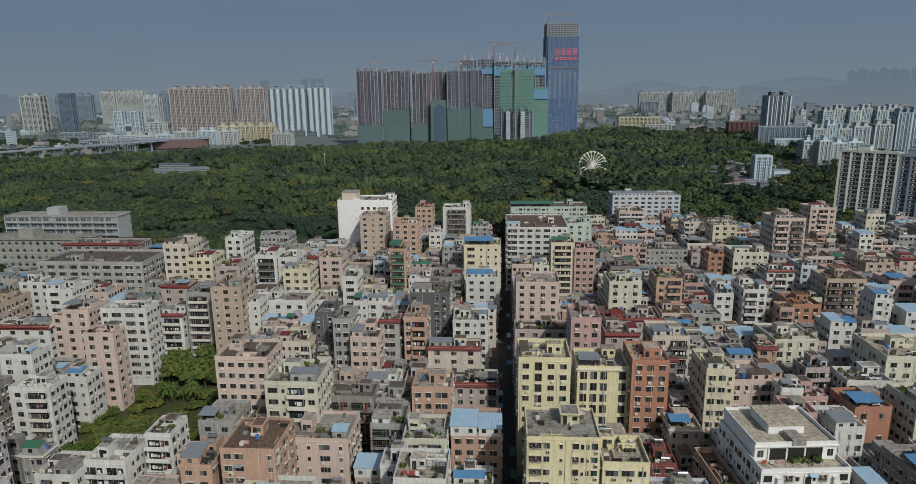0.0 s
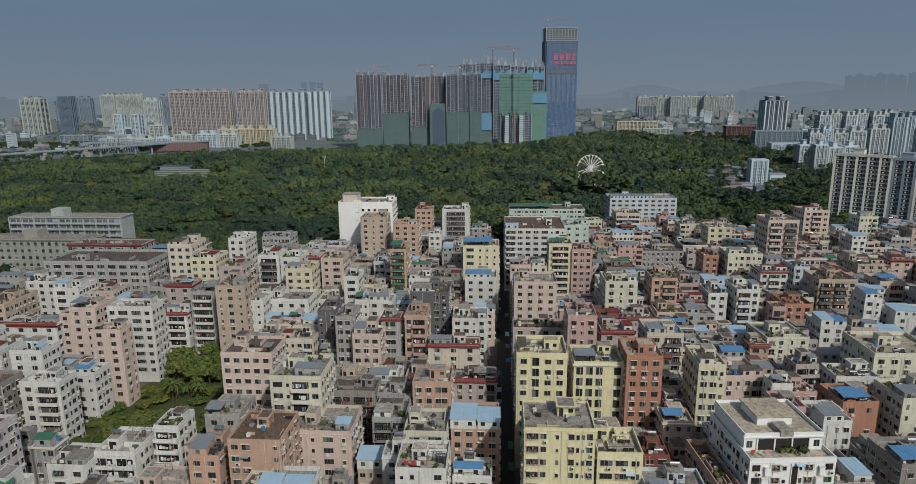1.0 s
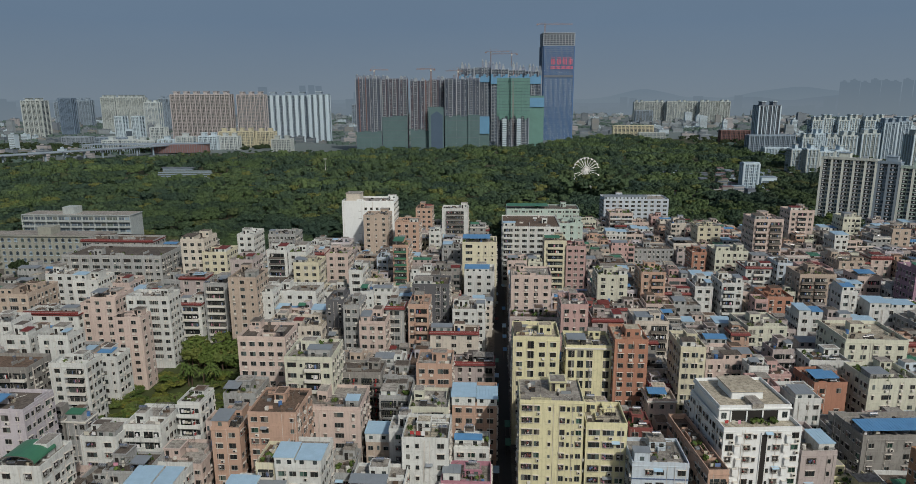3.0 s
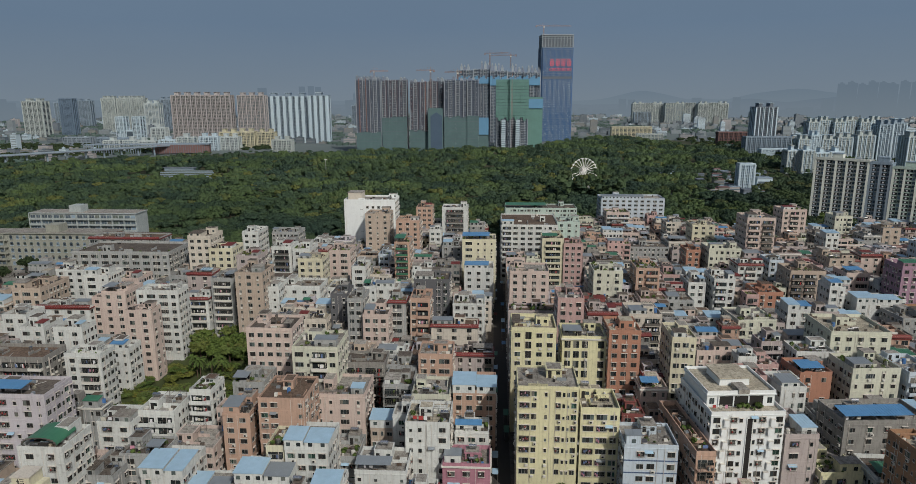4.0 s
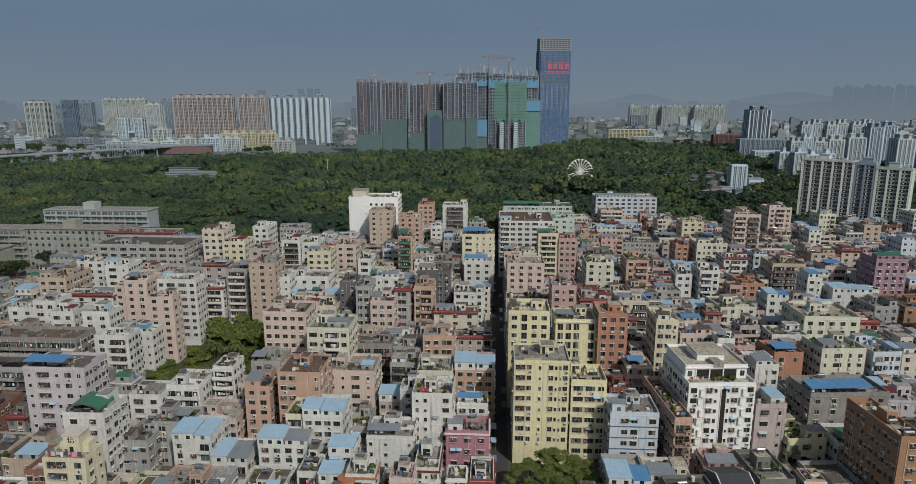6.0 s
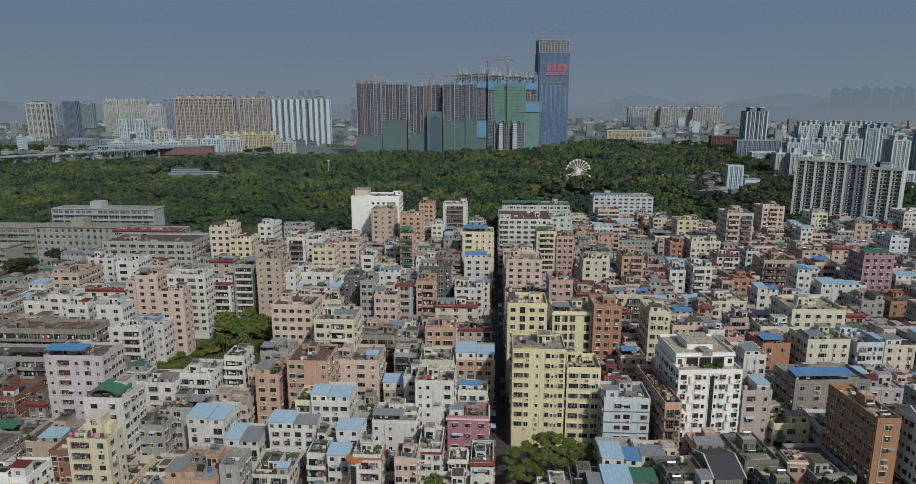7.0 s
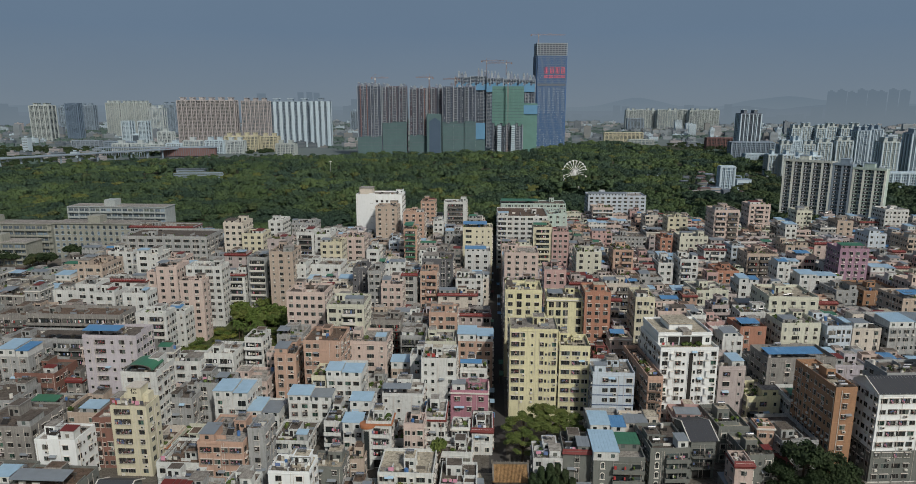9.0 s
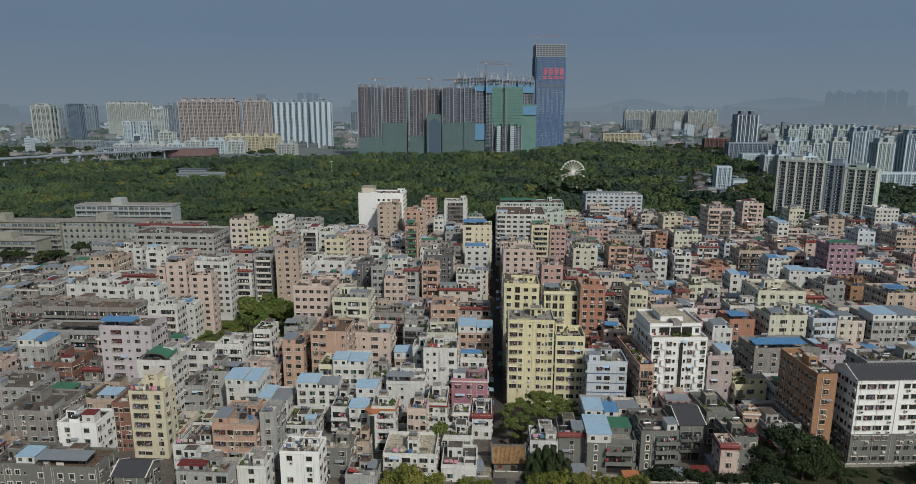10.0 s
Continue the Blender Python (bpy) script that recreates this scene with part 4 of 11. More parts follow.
def window_mesh(w, h, panes, glass, cage=False, hood=True, unit=False, frame=None, ajar=-1, goods=0, trim=False):
    """A window that faces -y, its foot's middle at the origin: frame, panes set back in it, sill, and what hangs there."""
    s = Shape()
    frame = frame or FRAME
    a, t, p = w / 2, 0.055, 0.09
    s.box(-a, -p, 0, -a + t, 0.05, h, frame).box(a - t, -p, 0, a, 0.05, h, frame)
    s.box(-a + t, -p, h - t, a - t, 0.05, h, frame).box(-a + t, -p, 0, a - t, 0.05, t, frame)
    step = (w - 2 * t) / panes
    for i in range(panes):
        s.box(-a + t + i * step, -0.03, t, -a + t + (i + 1) * step - 0.002, -0.01, h - t, DARK if i == ajar else glass)
        if i:
            s.box(-a + t + i * step - 0.025, -0.07, t, -a + t + i * step + 0.025, -0.031, h - t, frame)
    s.box(-a - 0.08, -0.16, -0.08, a + 0.08, 0.05, -0.002, AC)
    if trim:
        s.box(-a - 0.2, -0.12, -0.2, -a - 0.004, -0.004, h + 0.2, AC).box(a + 0.004, -0.12, -0.2, a + 0.2, -0.004, h + 0.2, AC)
        s.box(-a, -0.12, h + 0.004, a, -0.004, h + 0.2, AC)
    if hood:
        s.box(-a - 0.1, -0.4, h + 0.06, a + 0.1, 0.05, h + 0.12, PIPE)
    if cage:
        n = max(4, int(w / 0.35))
        for i in range(n + 1):
            x = -a + 0.03 + i * (w - 0.06) / n
            s.box(x - 0.02, -0.45, 0.0, x + 0.02, -0.41, h, RAIL)
        for z in (0.0, h * 0.5, h - 0.04):
            s.box(-a, -0.45, z, a, -0.41, z + 0.04, RAIL)
    r = random.Random(goods)
    for _ in range(goods):
        # washing and stored things behind the bars
        x, z = r.uniform(-a + 0.1, a - 0.5), r.uniform(0.05, h * 0.6)
        s.box(x, -0.38, z, x + r.uniform(0.2, 0.45), -0.2, z + r.uniform(0.25, h * 0.38), r.choice(CLOTH))
    if unit:
        s.box(a * 0.1, -0.5, -0.85, a * 0.1 + 0.8, -0.1, -0.27, AC)
        s.box(a * 0.1 + 0.1, -0.51, -0.8, a * 0.1 + 0.55, -0.5, -0.35, DARK)
    return s.mesh("window")


def arch_window():
    """A narrow round-headed window in a white surround."""
    s = Shape().box(-0.62, -0.07, -0.1, 0.62, -0.004, 1.3, AC).tube((0, -0.07, 1.3), (0, -0.004, 1.3), 0.62, AC, 14)
    s.box(-0.38, -0.11, 0.1, 0.38, -0.075, 1.3, GLASS).tube((0, -0.11, 1.3), (0, -0.075, 1.3), 0.38, GLASS, 14)
    s.box(-0.03, -0.13, 0.1, 0.03, -0.112, 1.6, FRAME).box(-0.7, -0.2, -0.2, 0.7, -0.004, -0.1, AC)
    return s.mesh("window")


WIN = {
    "wide": [window_mesh(2.2, 1.45, 3, GLASS, frame=FRAME_DARK, ajar=1), window_mesh(2.2, 1.45, 3, GLASS, True, goods=4), window_mesh(2.2, 1.45, 3, GLASS, False, True, True, ajar=0),
             window_mesh(2.2, 1.45, 3, DARK, True, False, frame=FRAME_DARK, goods=6)],
    "mid": [window_mesh(1.5, 1.4, 2, GLASS, frame=FRAME_DARK, ajar=0), window_mesh(1.5, 1.4, 2, GLASS, True, goods=3), window_mesh(1.5, 1.4, 2, GLASS_GREEN, False, True, True),
            window_mesh(1.5, 1.4, 2, GLASS, False, False, True, FRAME_DARK, 1), window_mesh(1.4, 1.3, 2, GLASS, False, False, ajar=1), window_mesh(1.3, 1.5, 2, DARK, True, True, goods=2)],
    "small": [window_mesh(0.75, 1.1, 1, GLASS, False, False, frame=FRAME_DARK), window_mesh(0.75, 1.1, 1, DARK, False, True), window_mesh(0.65, 0.8, 1, GLASS, False, False)],
    "green": [window_mesh(1.6, 2.3, 2, GLASS_GREEN, False, False, frame=FRAME_DARK), window_mesh(1.6, 2.3, 3, GLASS_GREEN, False, False, True, ajar=1)],
    "hall": [window_mesh(2.9, 1.45, 4, DARK, True, False, frame=FRAME_DARK, goods=9), window_mesh(2.9, 1.45, 4, GLASS, True, goods=5, ajar=2), window_mesh(2.9, 1.45, 4, DARK, True, goods=7)],
    "loggia": [window_mesh(4.4, 1.5, 5, DARK, True, False, frame=FRAME_DARK, goods=15), window_mesh(4.4, 1.5, 5, DARK, True, False, goods=13), window_mesh(4.4, 1.5, 5, DARK, True, False, frame=FRAME_DARK, goods=11)],
    "trim": [window_mesh(1.2, 1.4, 2, GLASS, False, False, trim=True), window_mesh(1.2, 1.4, 2, GLASS, False, False, True, FRAME_DARK, 0, trim=True)],
    "arch": [arch_window()],
}
WIDTH = {"wide": 2.2, "mid": 1.5, "small": 0.75, "green": 1.6, "hall": 2.9, "trim": 1.6, "arch": 1.25, "loggia": 4.4}
# facade rhythms, as kinds of window side by side
RHYTHM = {
    "flats": ("mid", "small", "mid"), "wide": ("wide", "small"), "pairs": ("mid", "mid"), "hall": ("small", "hall", "small", "mid"),
    "green": ("mid", "green", "mid"), "slits": ("small", "mid", "small"), "few": ("mid",), "blank": (), "band": ("hall", "hall"), "block": ("wide", "mid", "small", "mid", "small", "small", "mid"), "stack": ("mid", "small", "small", "mid"),
    "trim": ("trim", "small", "trim"), "loggia": ("loggia", "mid"), "arch": ("arch", "trim"),
}


def tank(s, x, y, z, rnd):
    """A water tank lying on two feet."""
    s.box(x - 0.7, y - 0.25, z, x - 0.6, y + 0.25, z + 0.5, RAIL).box(x + 0.6, y - 0.25, z, x + 0.7, y + 0.25, z + 0.5, RAIL)
    s.tube((x - 1.0, y, z + 0.95), (x + 1.0, y, z + 0.95), 0.5, STEEL, 10)


def heater(s, x, y, z):
    """A solar water heater: slanting collector under a small drum."""
    s.poly([(x - 0.9, y - 0.9, z + 0.2), (x + 0.9, y - 0.9, z + 0.2), (x + 0.9, y + 0.5, z + 1.2), (x - 0.9, y + 0.5, z + 1.2)], DARK)
    s.poly([(x - 0.9, y + 0.5, z + 1.15), (x + 0.9, y + 0.5, z + 1.15), (x + 0.9, y - 0.9, z + 0.15), (x - 0.9, y - 0.9, z + 0.15)], RAIL)
    s.tube((x - 1.0, y + 0.6, z + 1.35), (x + 1.0, y + 0.6, z + 1.35), 0.24, STEEL, 8)
    s.box(x - 0.8, y + 0.5, z, x - 0.72, y + 0.58, z + 1.2, RAIL).box(x + 0.72, y + 0.5, z, x + 0.8, y + 0.58, z + 1.2, RAIL)


def shed(s, x0, y0, x1, y1, z, top, wall, h=2.3, pitch=0.5):
    """A light roof of ribbed sheet on posts or thin walls."""
    if wall:
        s.box(x0 + 0.2, y0 + 0.2, z, x1 - 0.2, y1 - 0.2, z + h, wall, False)
        n = max(1, int((x1 - x0) / 2.4))
        for i in range(n):
            cx = x0 + (i + 0.5) * (x1 - x0) / n
            s.box(cx - 0.5, y0 + 0.15, z + 0.9, cx + 0.5, y0 + 0.19, z + 1.9, GLASS)
    else:
        for x in (x0 + 0.15, x1 - 0.15):
            for y in (y0 + 0.15, y1 - 0.15):
                s.box(x - 0.05, y - 0.05, z, x + 0.05, y + 0.05, z + h, RAIL)
    n = max(3, int((x1 - x0) / 0.8))
    zl, zh = z + h + 0.02, z + h + 0.02 + pitch
    s.poly([(x0, y0, zl), (x1, y0, zl), (x1, y1, zh), (x0, y1, zh)], top)
    s.poly([(x0, y1, zh - 0.06), (x1, y1, zh - 0.06), (x1, y0, zl - 0.06), (x0, y0, zl - 0.06)], top)
    s.poly([(x0, y0, zl - 0.06), (x1, y0, zl - 0.06), (x1, y0, zl), (x0, y0, zl)], top)
    for i in range(n + 1):
        x = x0 + i * (x1 - x0) / n
        s.poly([(x - 0.04, y0, zl + 0.05), (x + 0.04, y0, zl + 0.05), (x + 0.04, y1, zh + 0.05), (x - 0.04, y1, zh + 0.05)], top)
        s.poly([(x - 0.07, y0, zl + 0.004), (x - 0.04, y0, zl + 0.05), (x - 0.04, y1, zh + 0.05), (x - 0.07, y1, zh + 0.004)], top)


def plants(s, rnd, x0, y0, x1, y1, z, n):
    """Pot plants and creepers: small leaf clumps."""
    for _ in range(n):
        cx, cy, r = rnd.uniform(x0, x1), rnd.uniform(y0, y1), rnd.uniform(0.3, 0.8)
        for _ in range(9):
            d = Vector((rnd.gauss(0, 1), rnd.gauss(0, 1), rnd.gauss(0.4, 0.8))).normalized()
            c = Vector((cx, cy, z + r * 0.9)) + d * r * rnd.uniform(0.5, 1)
            u = d.orthogonal().normalized() * r * 0.5
            w = d.cross(u)
            s.poly([c - u - w, c + u - w, c + u + w, c - u + w], LEAF_NEAR)


SLATE_TILE = plain("dark_slate_tile", (62, 64, 68), 0.6, 0, 0.4, 0.6)
COUNT = ("no", "one", "two", "three", "four", "five", "six", "seven", "eight", "nine", "ten", "eleven", "twelve", "thirteen", "fourteen", "fifteen")


CODE = {"w": "wide", "m": "mid", "s": "small", "g": "green", "h": "hall", "l": "loggia", "t": "trim", "a": "arch"}


def plain_window(shape, rnd, m0, u, z, wide, hw, far=False):
    """A simpler window for houses further off: frame, panes, sometimes an open sash, a hood or a cooling unit."""
    a, b = u - wide * 0.47, u + wide * 0.47
    p = [m0 @ Vector(v) for v in ((a, -0.09, z), (b, -0.09, z), (b, -0.09, z + hw), (a, -0.09, z + hw))]
    e = [m0 @ Vector(v) for v in ((a, 0.02, z), (b, 0.02, z), (b, 0.02, z + hw), (a, 0.02, z + hw))]
    shape.poly(p, FRAME if rnd.random() < 0.7 else FRAME_DARK)
    k = 1 if far else max(1, round(wide / 0.8))
    for i in range(k):
        c, d = a + 0.06 + i * (b - a - 0.06) / k, a + (i + 1) * (b - a - 0.06) / k
        shape.poly([m0 @ Vector(v) for v in ((c, -0.094, z + 0.07), (d, -0.094, z + 0.07), (d, -0.094, z + hw - 0.07), (c, -0.094, z + hw - 0.07))], DARK if rnd.random() < 0.35 else GLASS)
    for i in range(0 if far else 4):
        shape.poly([e[i], e[(i + 1) % 4], p[(i + 1) % 4], p[i]], FRAME)
    if rnd.random() < (0.2 if far else 0.55):
        shape.add(Shape().box(a - 0.1, -0.4, z + hw + 0.06, b + 0.1, -0.004, z + hw + 0.13, PIPE), m0)
    if rnd.random() < (0.2 if far else 0.4):
        c = rnd.uniform(a, b - 0.7)
        shape.add(Shape().box(c, -0.5, z - 0.75, c + 0.75, -0.05, z - 0.22, AC, False), m0)


def facade(root, add, rest, rnd, front, w, n, fl, mat, near):
    """A front laid out column by column: windows by their kind, balcony stacks (B, or G with green rails), blanks (.)."""
    size = [1.3 if c == "." else 3.4 if c in "BG" else WIDTH[CODE[c]] for c in front]
    room = w - 0.6
    k = min(1.2, room / (sum(size) + 0.5 * len(size)))
    gap = (room - k * sum(size)) / len(size)
    u = 0.3 + gap / 2
    west = random.Random(int(w * 10))
    for c, wide in zip(front, size):
        wide *= k
        mid = u + wide / 2
        u += wide + gap
        if c == ".":
            continue
        if c in "BG":
            a, b, q = mid - wide / 2 - gap * 0.3, mid + wide / 2 + gap * 0.3, -1.15
            rail = SHEET_GREEN if c == "G" else west.choice((mat, mat, AC, RAIL))
            s = Shape().box(a, q, -0.14, b, -0.004, 0.0, mat).box(a, q, 0, b, q + 0.1, 0.95, rail).box(a, q + 0.1, 0, a + 0.1, -0.004, 0.95, rail).box(b - 0.1, q + 0.1, 0, b, -0.004, 0.95, rail)
            # the dark panel behind the doors stands for the balcony's shaded recess
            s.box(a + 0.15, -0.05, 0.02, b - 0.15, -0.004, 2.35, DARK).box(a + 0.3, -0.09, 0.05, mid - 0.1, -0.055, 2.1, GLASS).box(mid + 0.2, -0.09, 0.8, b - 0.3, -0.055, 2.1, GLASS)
            bars = west.random() < 0.6
            if bars:
                for i in range(int((b - a) / 0.45)):
                    s.box(a + 0.1 + i * 0.45, q + 0.03, 0.95, a + 0.14 + i * 0.45, q + 0.07, 2.3, RAIL)
                s.box(a, q + 0.02, 2.28, b, q + 0.08, 2.36, RAIL)
            far, me = Shape(), s.mesh("balcony") if near else None
            for j in range(1, n):
                wash = Shape()
                for i in range(rnd.randint(2, 6)):
                    x0 = rnd.uniform(a + 0.2, b - 0.8)
                    wash.box(x0, q + 0.3 + 0.05 * i, rnd.choice((0.95, 1.1, 1.3)), x0 + rnd.uniform(0.2, 0.6), q + 0.33 + 0.05 * i, 2.1, rnd.choice(CLOTH + CLOTH[1:5]))
                if near and j >= n - 6:
                    o = part("balcony", me, root, m=pose(0, 0, j * fl))
                    part("laundry", wash, o, "washing hung out to dry")
                else:
                    far.add(s, pose(0, 0, j * fl))
                    far.add(wash, pose(0, 0, j * fl))
            if far.f:
                add("balconies", far, kind="stuff")
            continue
        kind = CODE[c]
        for j in range(n):
            z = j * fl + (0.5 if kind == "green" else 0.95)
            if near and j >= n - 6:
                part("window", rnd.choice(WIN[kind]), root, m=pose(mid, 0, z) @ Matrix.Diagonal((k, 1, 1, 1)))
            elif j >= n - 8:
                plain_window(rest, rnd, pose(0, 0, 0), mid, z, wide, {"small": 1.05, "green": 2.2, "hall": 1.5}.get(kind, 1.4))


def house(x, y, w, d, h, wall, style="flats", rot=0.0, roof="grey", top="stair", trim="", near=True, label="", side=None, into=None, base="", setback=0.0, front=""):
    """A flat-roofed village house; (x, y) is the corner where its front and its west side meet. into: a joined shape that takes it in."""
    rnd = random.Random(int(x * 7.3 + y * 13.7 + w * 3.1))
    n = max(1, round(h / 3.05))
    fl = h / n
    words = {"stair": "roof stairhouse", "blue": "blue sheet roof shelter", "pale": "pale blue sheet roof", "green": "green sheet shelter", "tank": "steel roof tanks",
             "garden": "roof garden", "flat": "bare flat roof", "bare": "tall roof stair room", "grey": "grey sheet roof", "red": "dark red tiled roof edge", "gable": "dark pitched tile roof"}[top]
    place = pose(x, y, 0, 0, 0, rot)
    root = None
    if "B" in front or "G" in front:
        style = "flats"
    if into is None:
        look_of = {"balcony": "solid balconies", "balcony_white": "white balconies", "balcony_green": "green balconies", "balcony_arch": "arched windows and balconies", "arch": "arched windows", "balcony_bars": "barred balconies", "green": "tall green windows",
                 "hall": "wide barred windows", "blank": "a blank front"}.get(style, "rows of windows")
        root = thing("apartment_house", place, label or f"{wall} {COUNT[n]} storey house, {look_of}, {words}", "apartment house", "village apartment houses")

    def add(name, shape, label="", m=None, kind="", parent=None):
        if into is None:
            return part(name, shape, parent or root, label, m, kind)
        into.add(shape, place @ m if m else place)

    mat, rf = WALL[wall], ROOF[roof]
    balc = style.startswith("balcony")
    # walls with parapet, and roof slab
    s = Shape()
    ring = [(0, 0), (w, 0), (w, d), (0, d)]
    ph = rnd.choice((0.6, 0.9, 1.1))
    zt = h + ph
    t = 0.22
    inner = [(t, t), (w - t, t), (w - t, d - t), (t, d - t)]
    for i in range(4):
        a, b, c, e = ring[i], ring[(i + 1) % 4], inner[(i + 1) % 4], inner[i]
        s.poly([(*a, -0.5), (*b, -0.5), (*b, zt), (*a, zt)], mat)
        s.poly([(*a, zt), (*b, zt), (*c, zt), (*e, zt)], mat)
        s.poly([(*e, zt), (*c, zt), (*c, h), (*e, h)], mat)
    add("wall", s.weld())
    if into is None and top not in ("pale", "gable") and rnd.random() < 0.35:
        # steel rail along the front parapet
        q = Shape()
        k = max(2, int(w / 1.1))
        for i in range(k + 1):
            px = 0.1 + i * (w - 0.2) / k
            q.box(px - 0.025, 0.08, zt, px + 0.025, 0.13, zt + 0.7, RAIL)
        for e in (0.35, 0.68):
            q.box(0.08, 0.085, zt + e, w - 0.08, 0.125, zt + e + 0.05, RAIL)
        add("railing", q)
    tm = {"red": SHEET_RED, "white": AC, "rust": SHEET_RUST}.get(trim)
    s = Shape()
    if tm:
        o, z0, z1 = 0.35, h - 0.1, h + 0.3
    elif rnd.random() < 0.7:
        o, z0, z1, tm = 0.12, h - 0.15, h + 0.05, mat
    if tm:
        s.box(-o, -o, z0, w + o, -0.004, z1, tm).box(-o, 0, z0, -0.004, d, z1, tm).box(w + 0.004, 0, z0, w + o, d, z1, tm)
        add("cornice", s.weld())
    if rnd.random() < 0.5 and not balc:
        s = Shape()
        for k in range(1, n):
            s.box(-0.05, -0.06, k * fl - 0.08, w + 0.05, -0.004, k * fl + 0.08, mat)
            s.box(-0.06, 0, k * fl - 0.08, -0.004, d, k * fl + 0.08, mat).box(w + 0.004, 0, k * fl - 0.08, w + 0.06, d, k * fl + 0.08, mat)
        add("ledges", s, kind="stuff")
    if base:
        s = Shape().box(-0.04, -0.04, 0, w + 0.04, -0.004, 9.2, WALL[base]).box(-0.04, 0, 0, -0.004, d, 9.2, WALL[base])
        add("base_cladding", s.weld(), "dark grey tiled lower storeys")
    add("roof", Shape().poly([(t, t, h + 0.004), (w - t, t, h + 0.004), (w - t, d - t, h + 0.004), (t, d - t, h + 0.004)], rf), "weathered flat roof")

    # openings: front, both sides; the joined rest takes what is out of sight
    rest = Shape()
    rhythm = RHYTHM.get(style, ("mid", "small", "mid"))
    sides = [("front", w, rhythm if not balc else ()), ("east", d, side if side is not None else ("mid", "small")),
             ("west", d, side if side is not None else ("small", "mid")), ("back", w, ("mid", "small"))]
    for face, length, kinds in sides:
        if not kinds:
            continue
        if face == "front" and front:
            facade(root, add, rest, rnd, front, w, n, fl, mat, near)
            continue
        turn = {"front": 0, "east": 90, "back": 180, "west": 270}[face]
        corner = {"front": (0, 0), "east": (w, 0), "back": (w, d), "west": (0, d)}[face]
        m0 = pose(corner[0], corner[1], 0, 0, 0, turn)
        shift = 0.0
        if face == "front" and style in ("flats", "wide", "pairs", "slits") and w > 8.5 and rnd.random() < 0.6:
            # a stack of small loggias at one end of the front
            lw = rnd.uniform(2.5, 3.3)
            at = 0.25 if rnd.random() < 0.5 else w - lw - 0.25
            shift, length = (lw, length - lw) if at < 1 else (0.0, length - lw)
            lg = Shape().box(at, -0.95, -0.1, at + lw, -0.004, 0.02, mat).box(at, -0.95, 0.02, at + lw, -0.85, 0.95, rnd.choice((mat, mat, WALL["white"], RAIL)))
            lg.box(at, -0.85, 0.02, at + 0.12, -0.004, 0.95, mat).box(at + lw - 0.12, -0.85, 0.02, at + lw, -0.004, 0.95, mat)
            lg.box(at + 0.3, -0.03, 0.05, at + lw - 0.3, -0.004, 2.3, GLASS).box(at + lw * 0.5 - 0.04, -0.06, 0.05, at + lw * 0.5 + 0.04, -0.031, 2.3, FRAME)
            me = lg.mesh("balcony") if into is None and near else None
            far = Shape()
            for j in range(1, n):
                if me and j >= n - 6:
                    part("balcony", me, root, m=pose(0, 0, j * fl))
                else:
                    far.add(lg, pose(0, 0, j * fl))
            if far.f:
                add("balconies", far, kind="stuff")
        span = sum(WIDTH[k] for k in kinds) + (2.6 if style == "few" and face == "front" else 0.7) * len(kinds)
        reps = max(1, int(length / span))
        count = reps * len(kinds)
        gap = (length - reps * sum(WIDTH[k] for k in kinds)) / count
        if gap < 0.25:
            kinds, count = ("small",), max(1, int(length / 1.7))
            gap = (length - count * 0.8) / count
        u, cols = shift + gap / 2, []
        for i in range(count):
            k = kinds[i % len(kinds)]
            cols.append((u + WIDTH[k] / 2, k))
            u += WIDTH[k] + gap
        # from above the street only one of the two sides shows
        seen = face == "front" or (face == "east" and x + w < 5) or (face == "west" and x > -5)
        low = max(0, n - (6 if face == "front" else 3))
        for j in range(n):
            for u, k in cols:
                if rnd.random() < 0.05:
                    continue
                z = j * fl + (0.5 if k == "green" else 1.0)
                if near and seen and j >= low and into is None:
                    part("window", rnd.choice(WIN[k]), root, m=m0 @ pose(u, 0, z))
                elif seen and j >= n - (4 if into is not None else 7):
                    plain_window(rest, rnd, m0, u, z, WIDTH[k], rnd.choice((1.2, 1.35, 1.45)), into is not None)
                elif into is None:
                    # on the sides turned away and near the ground a pane is enough
                    e = WIDTH[k] * 0.45
                    rest.poly([m0 @ Vector(v) for v in ((u - e, -0.05, z), (u + e, -0.05, z), (u + e, -0.05, z + 1.35), (u - e, -0.05, z + 1.35))], GLASS)
    if rest.f:
        add("windows", rest, "plain windows with metal frames", kind="stuff")

    if near and into is None and not balc:
        # faded sheet awnings over single windows
        for i in range(rnd.randint(0, 2) if style != "loggia" else 0):
            ax, az = rnd.uniform(0.3, max(0.4, w - 2.6)), rnd.randint(max(0, n - 5), n - 1) * fl + 2.55
            aw = rnd.uniform(1.6, 2.6)
            q = Shape().poly([(ax, -0.9, az - 0.25), (ax + aw, -0.9, az - 0.25), (ax + aw, -0.01, az + 0.1), (ax, -0.01, az + 0.1)], rnd.choice((SHEET_GREY, SHEET_GREY, SHEET_PALE)))
            q.box(ax, -0.92, az - 0.31, ax + aw, -0.88, az - 0.25, RAIL).box(ax, -0.9, az - 0.32, ax + 0.04, -0.01, az - 0.28, RAIL).box(ax + aw - 0.04, -0.9, az - 0.32, ax + aw, -0.01, az - 0.28, RAIL)
            add("awning", q, "faded sheet awning")

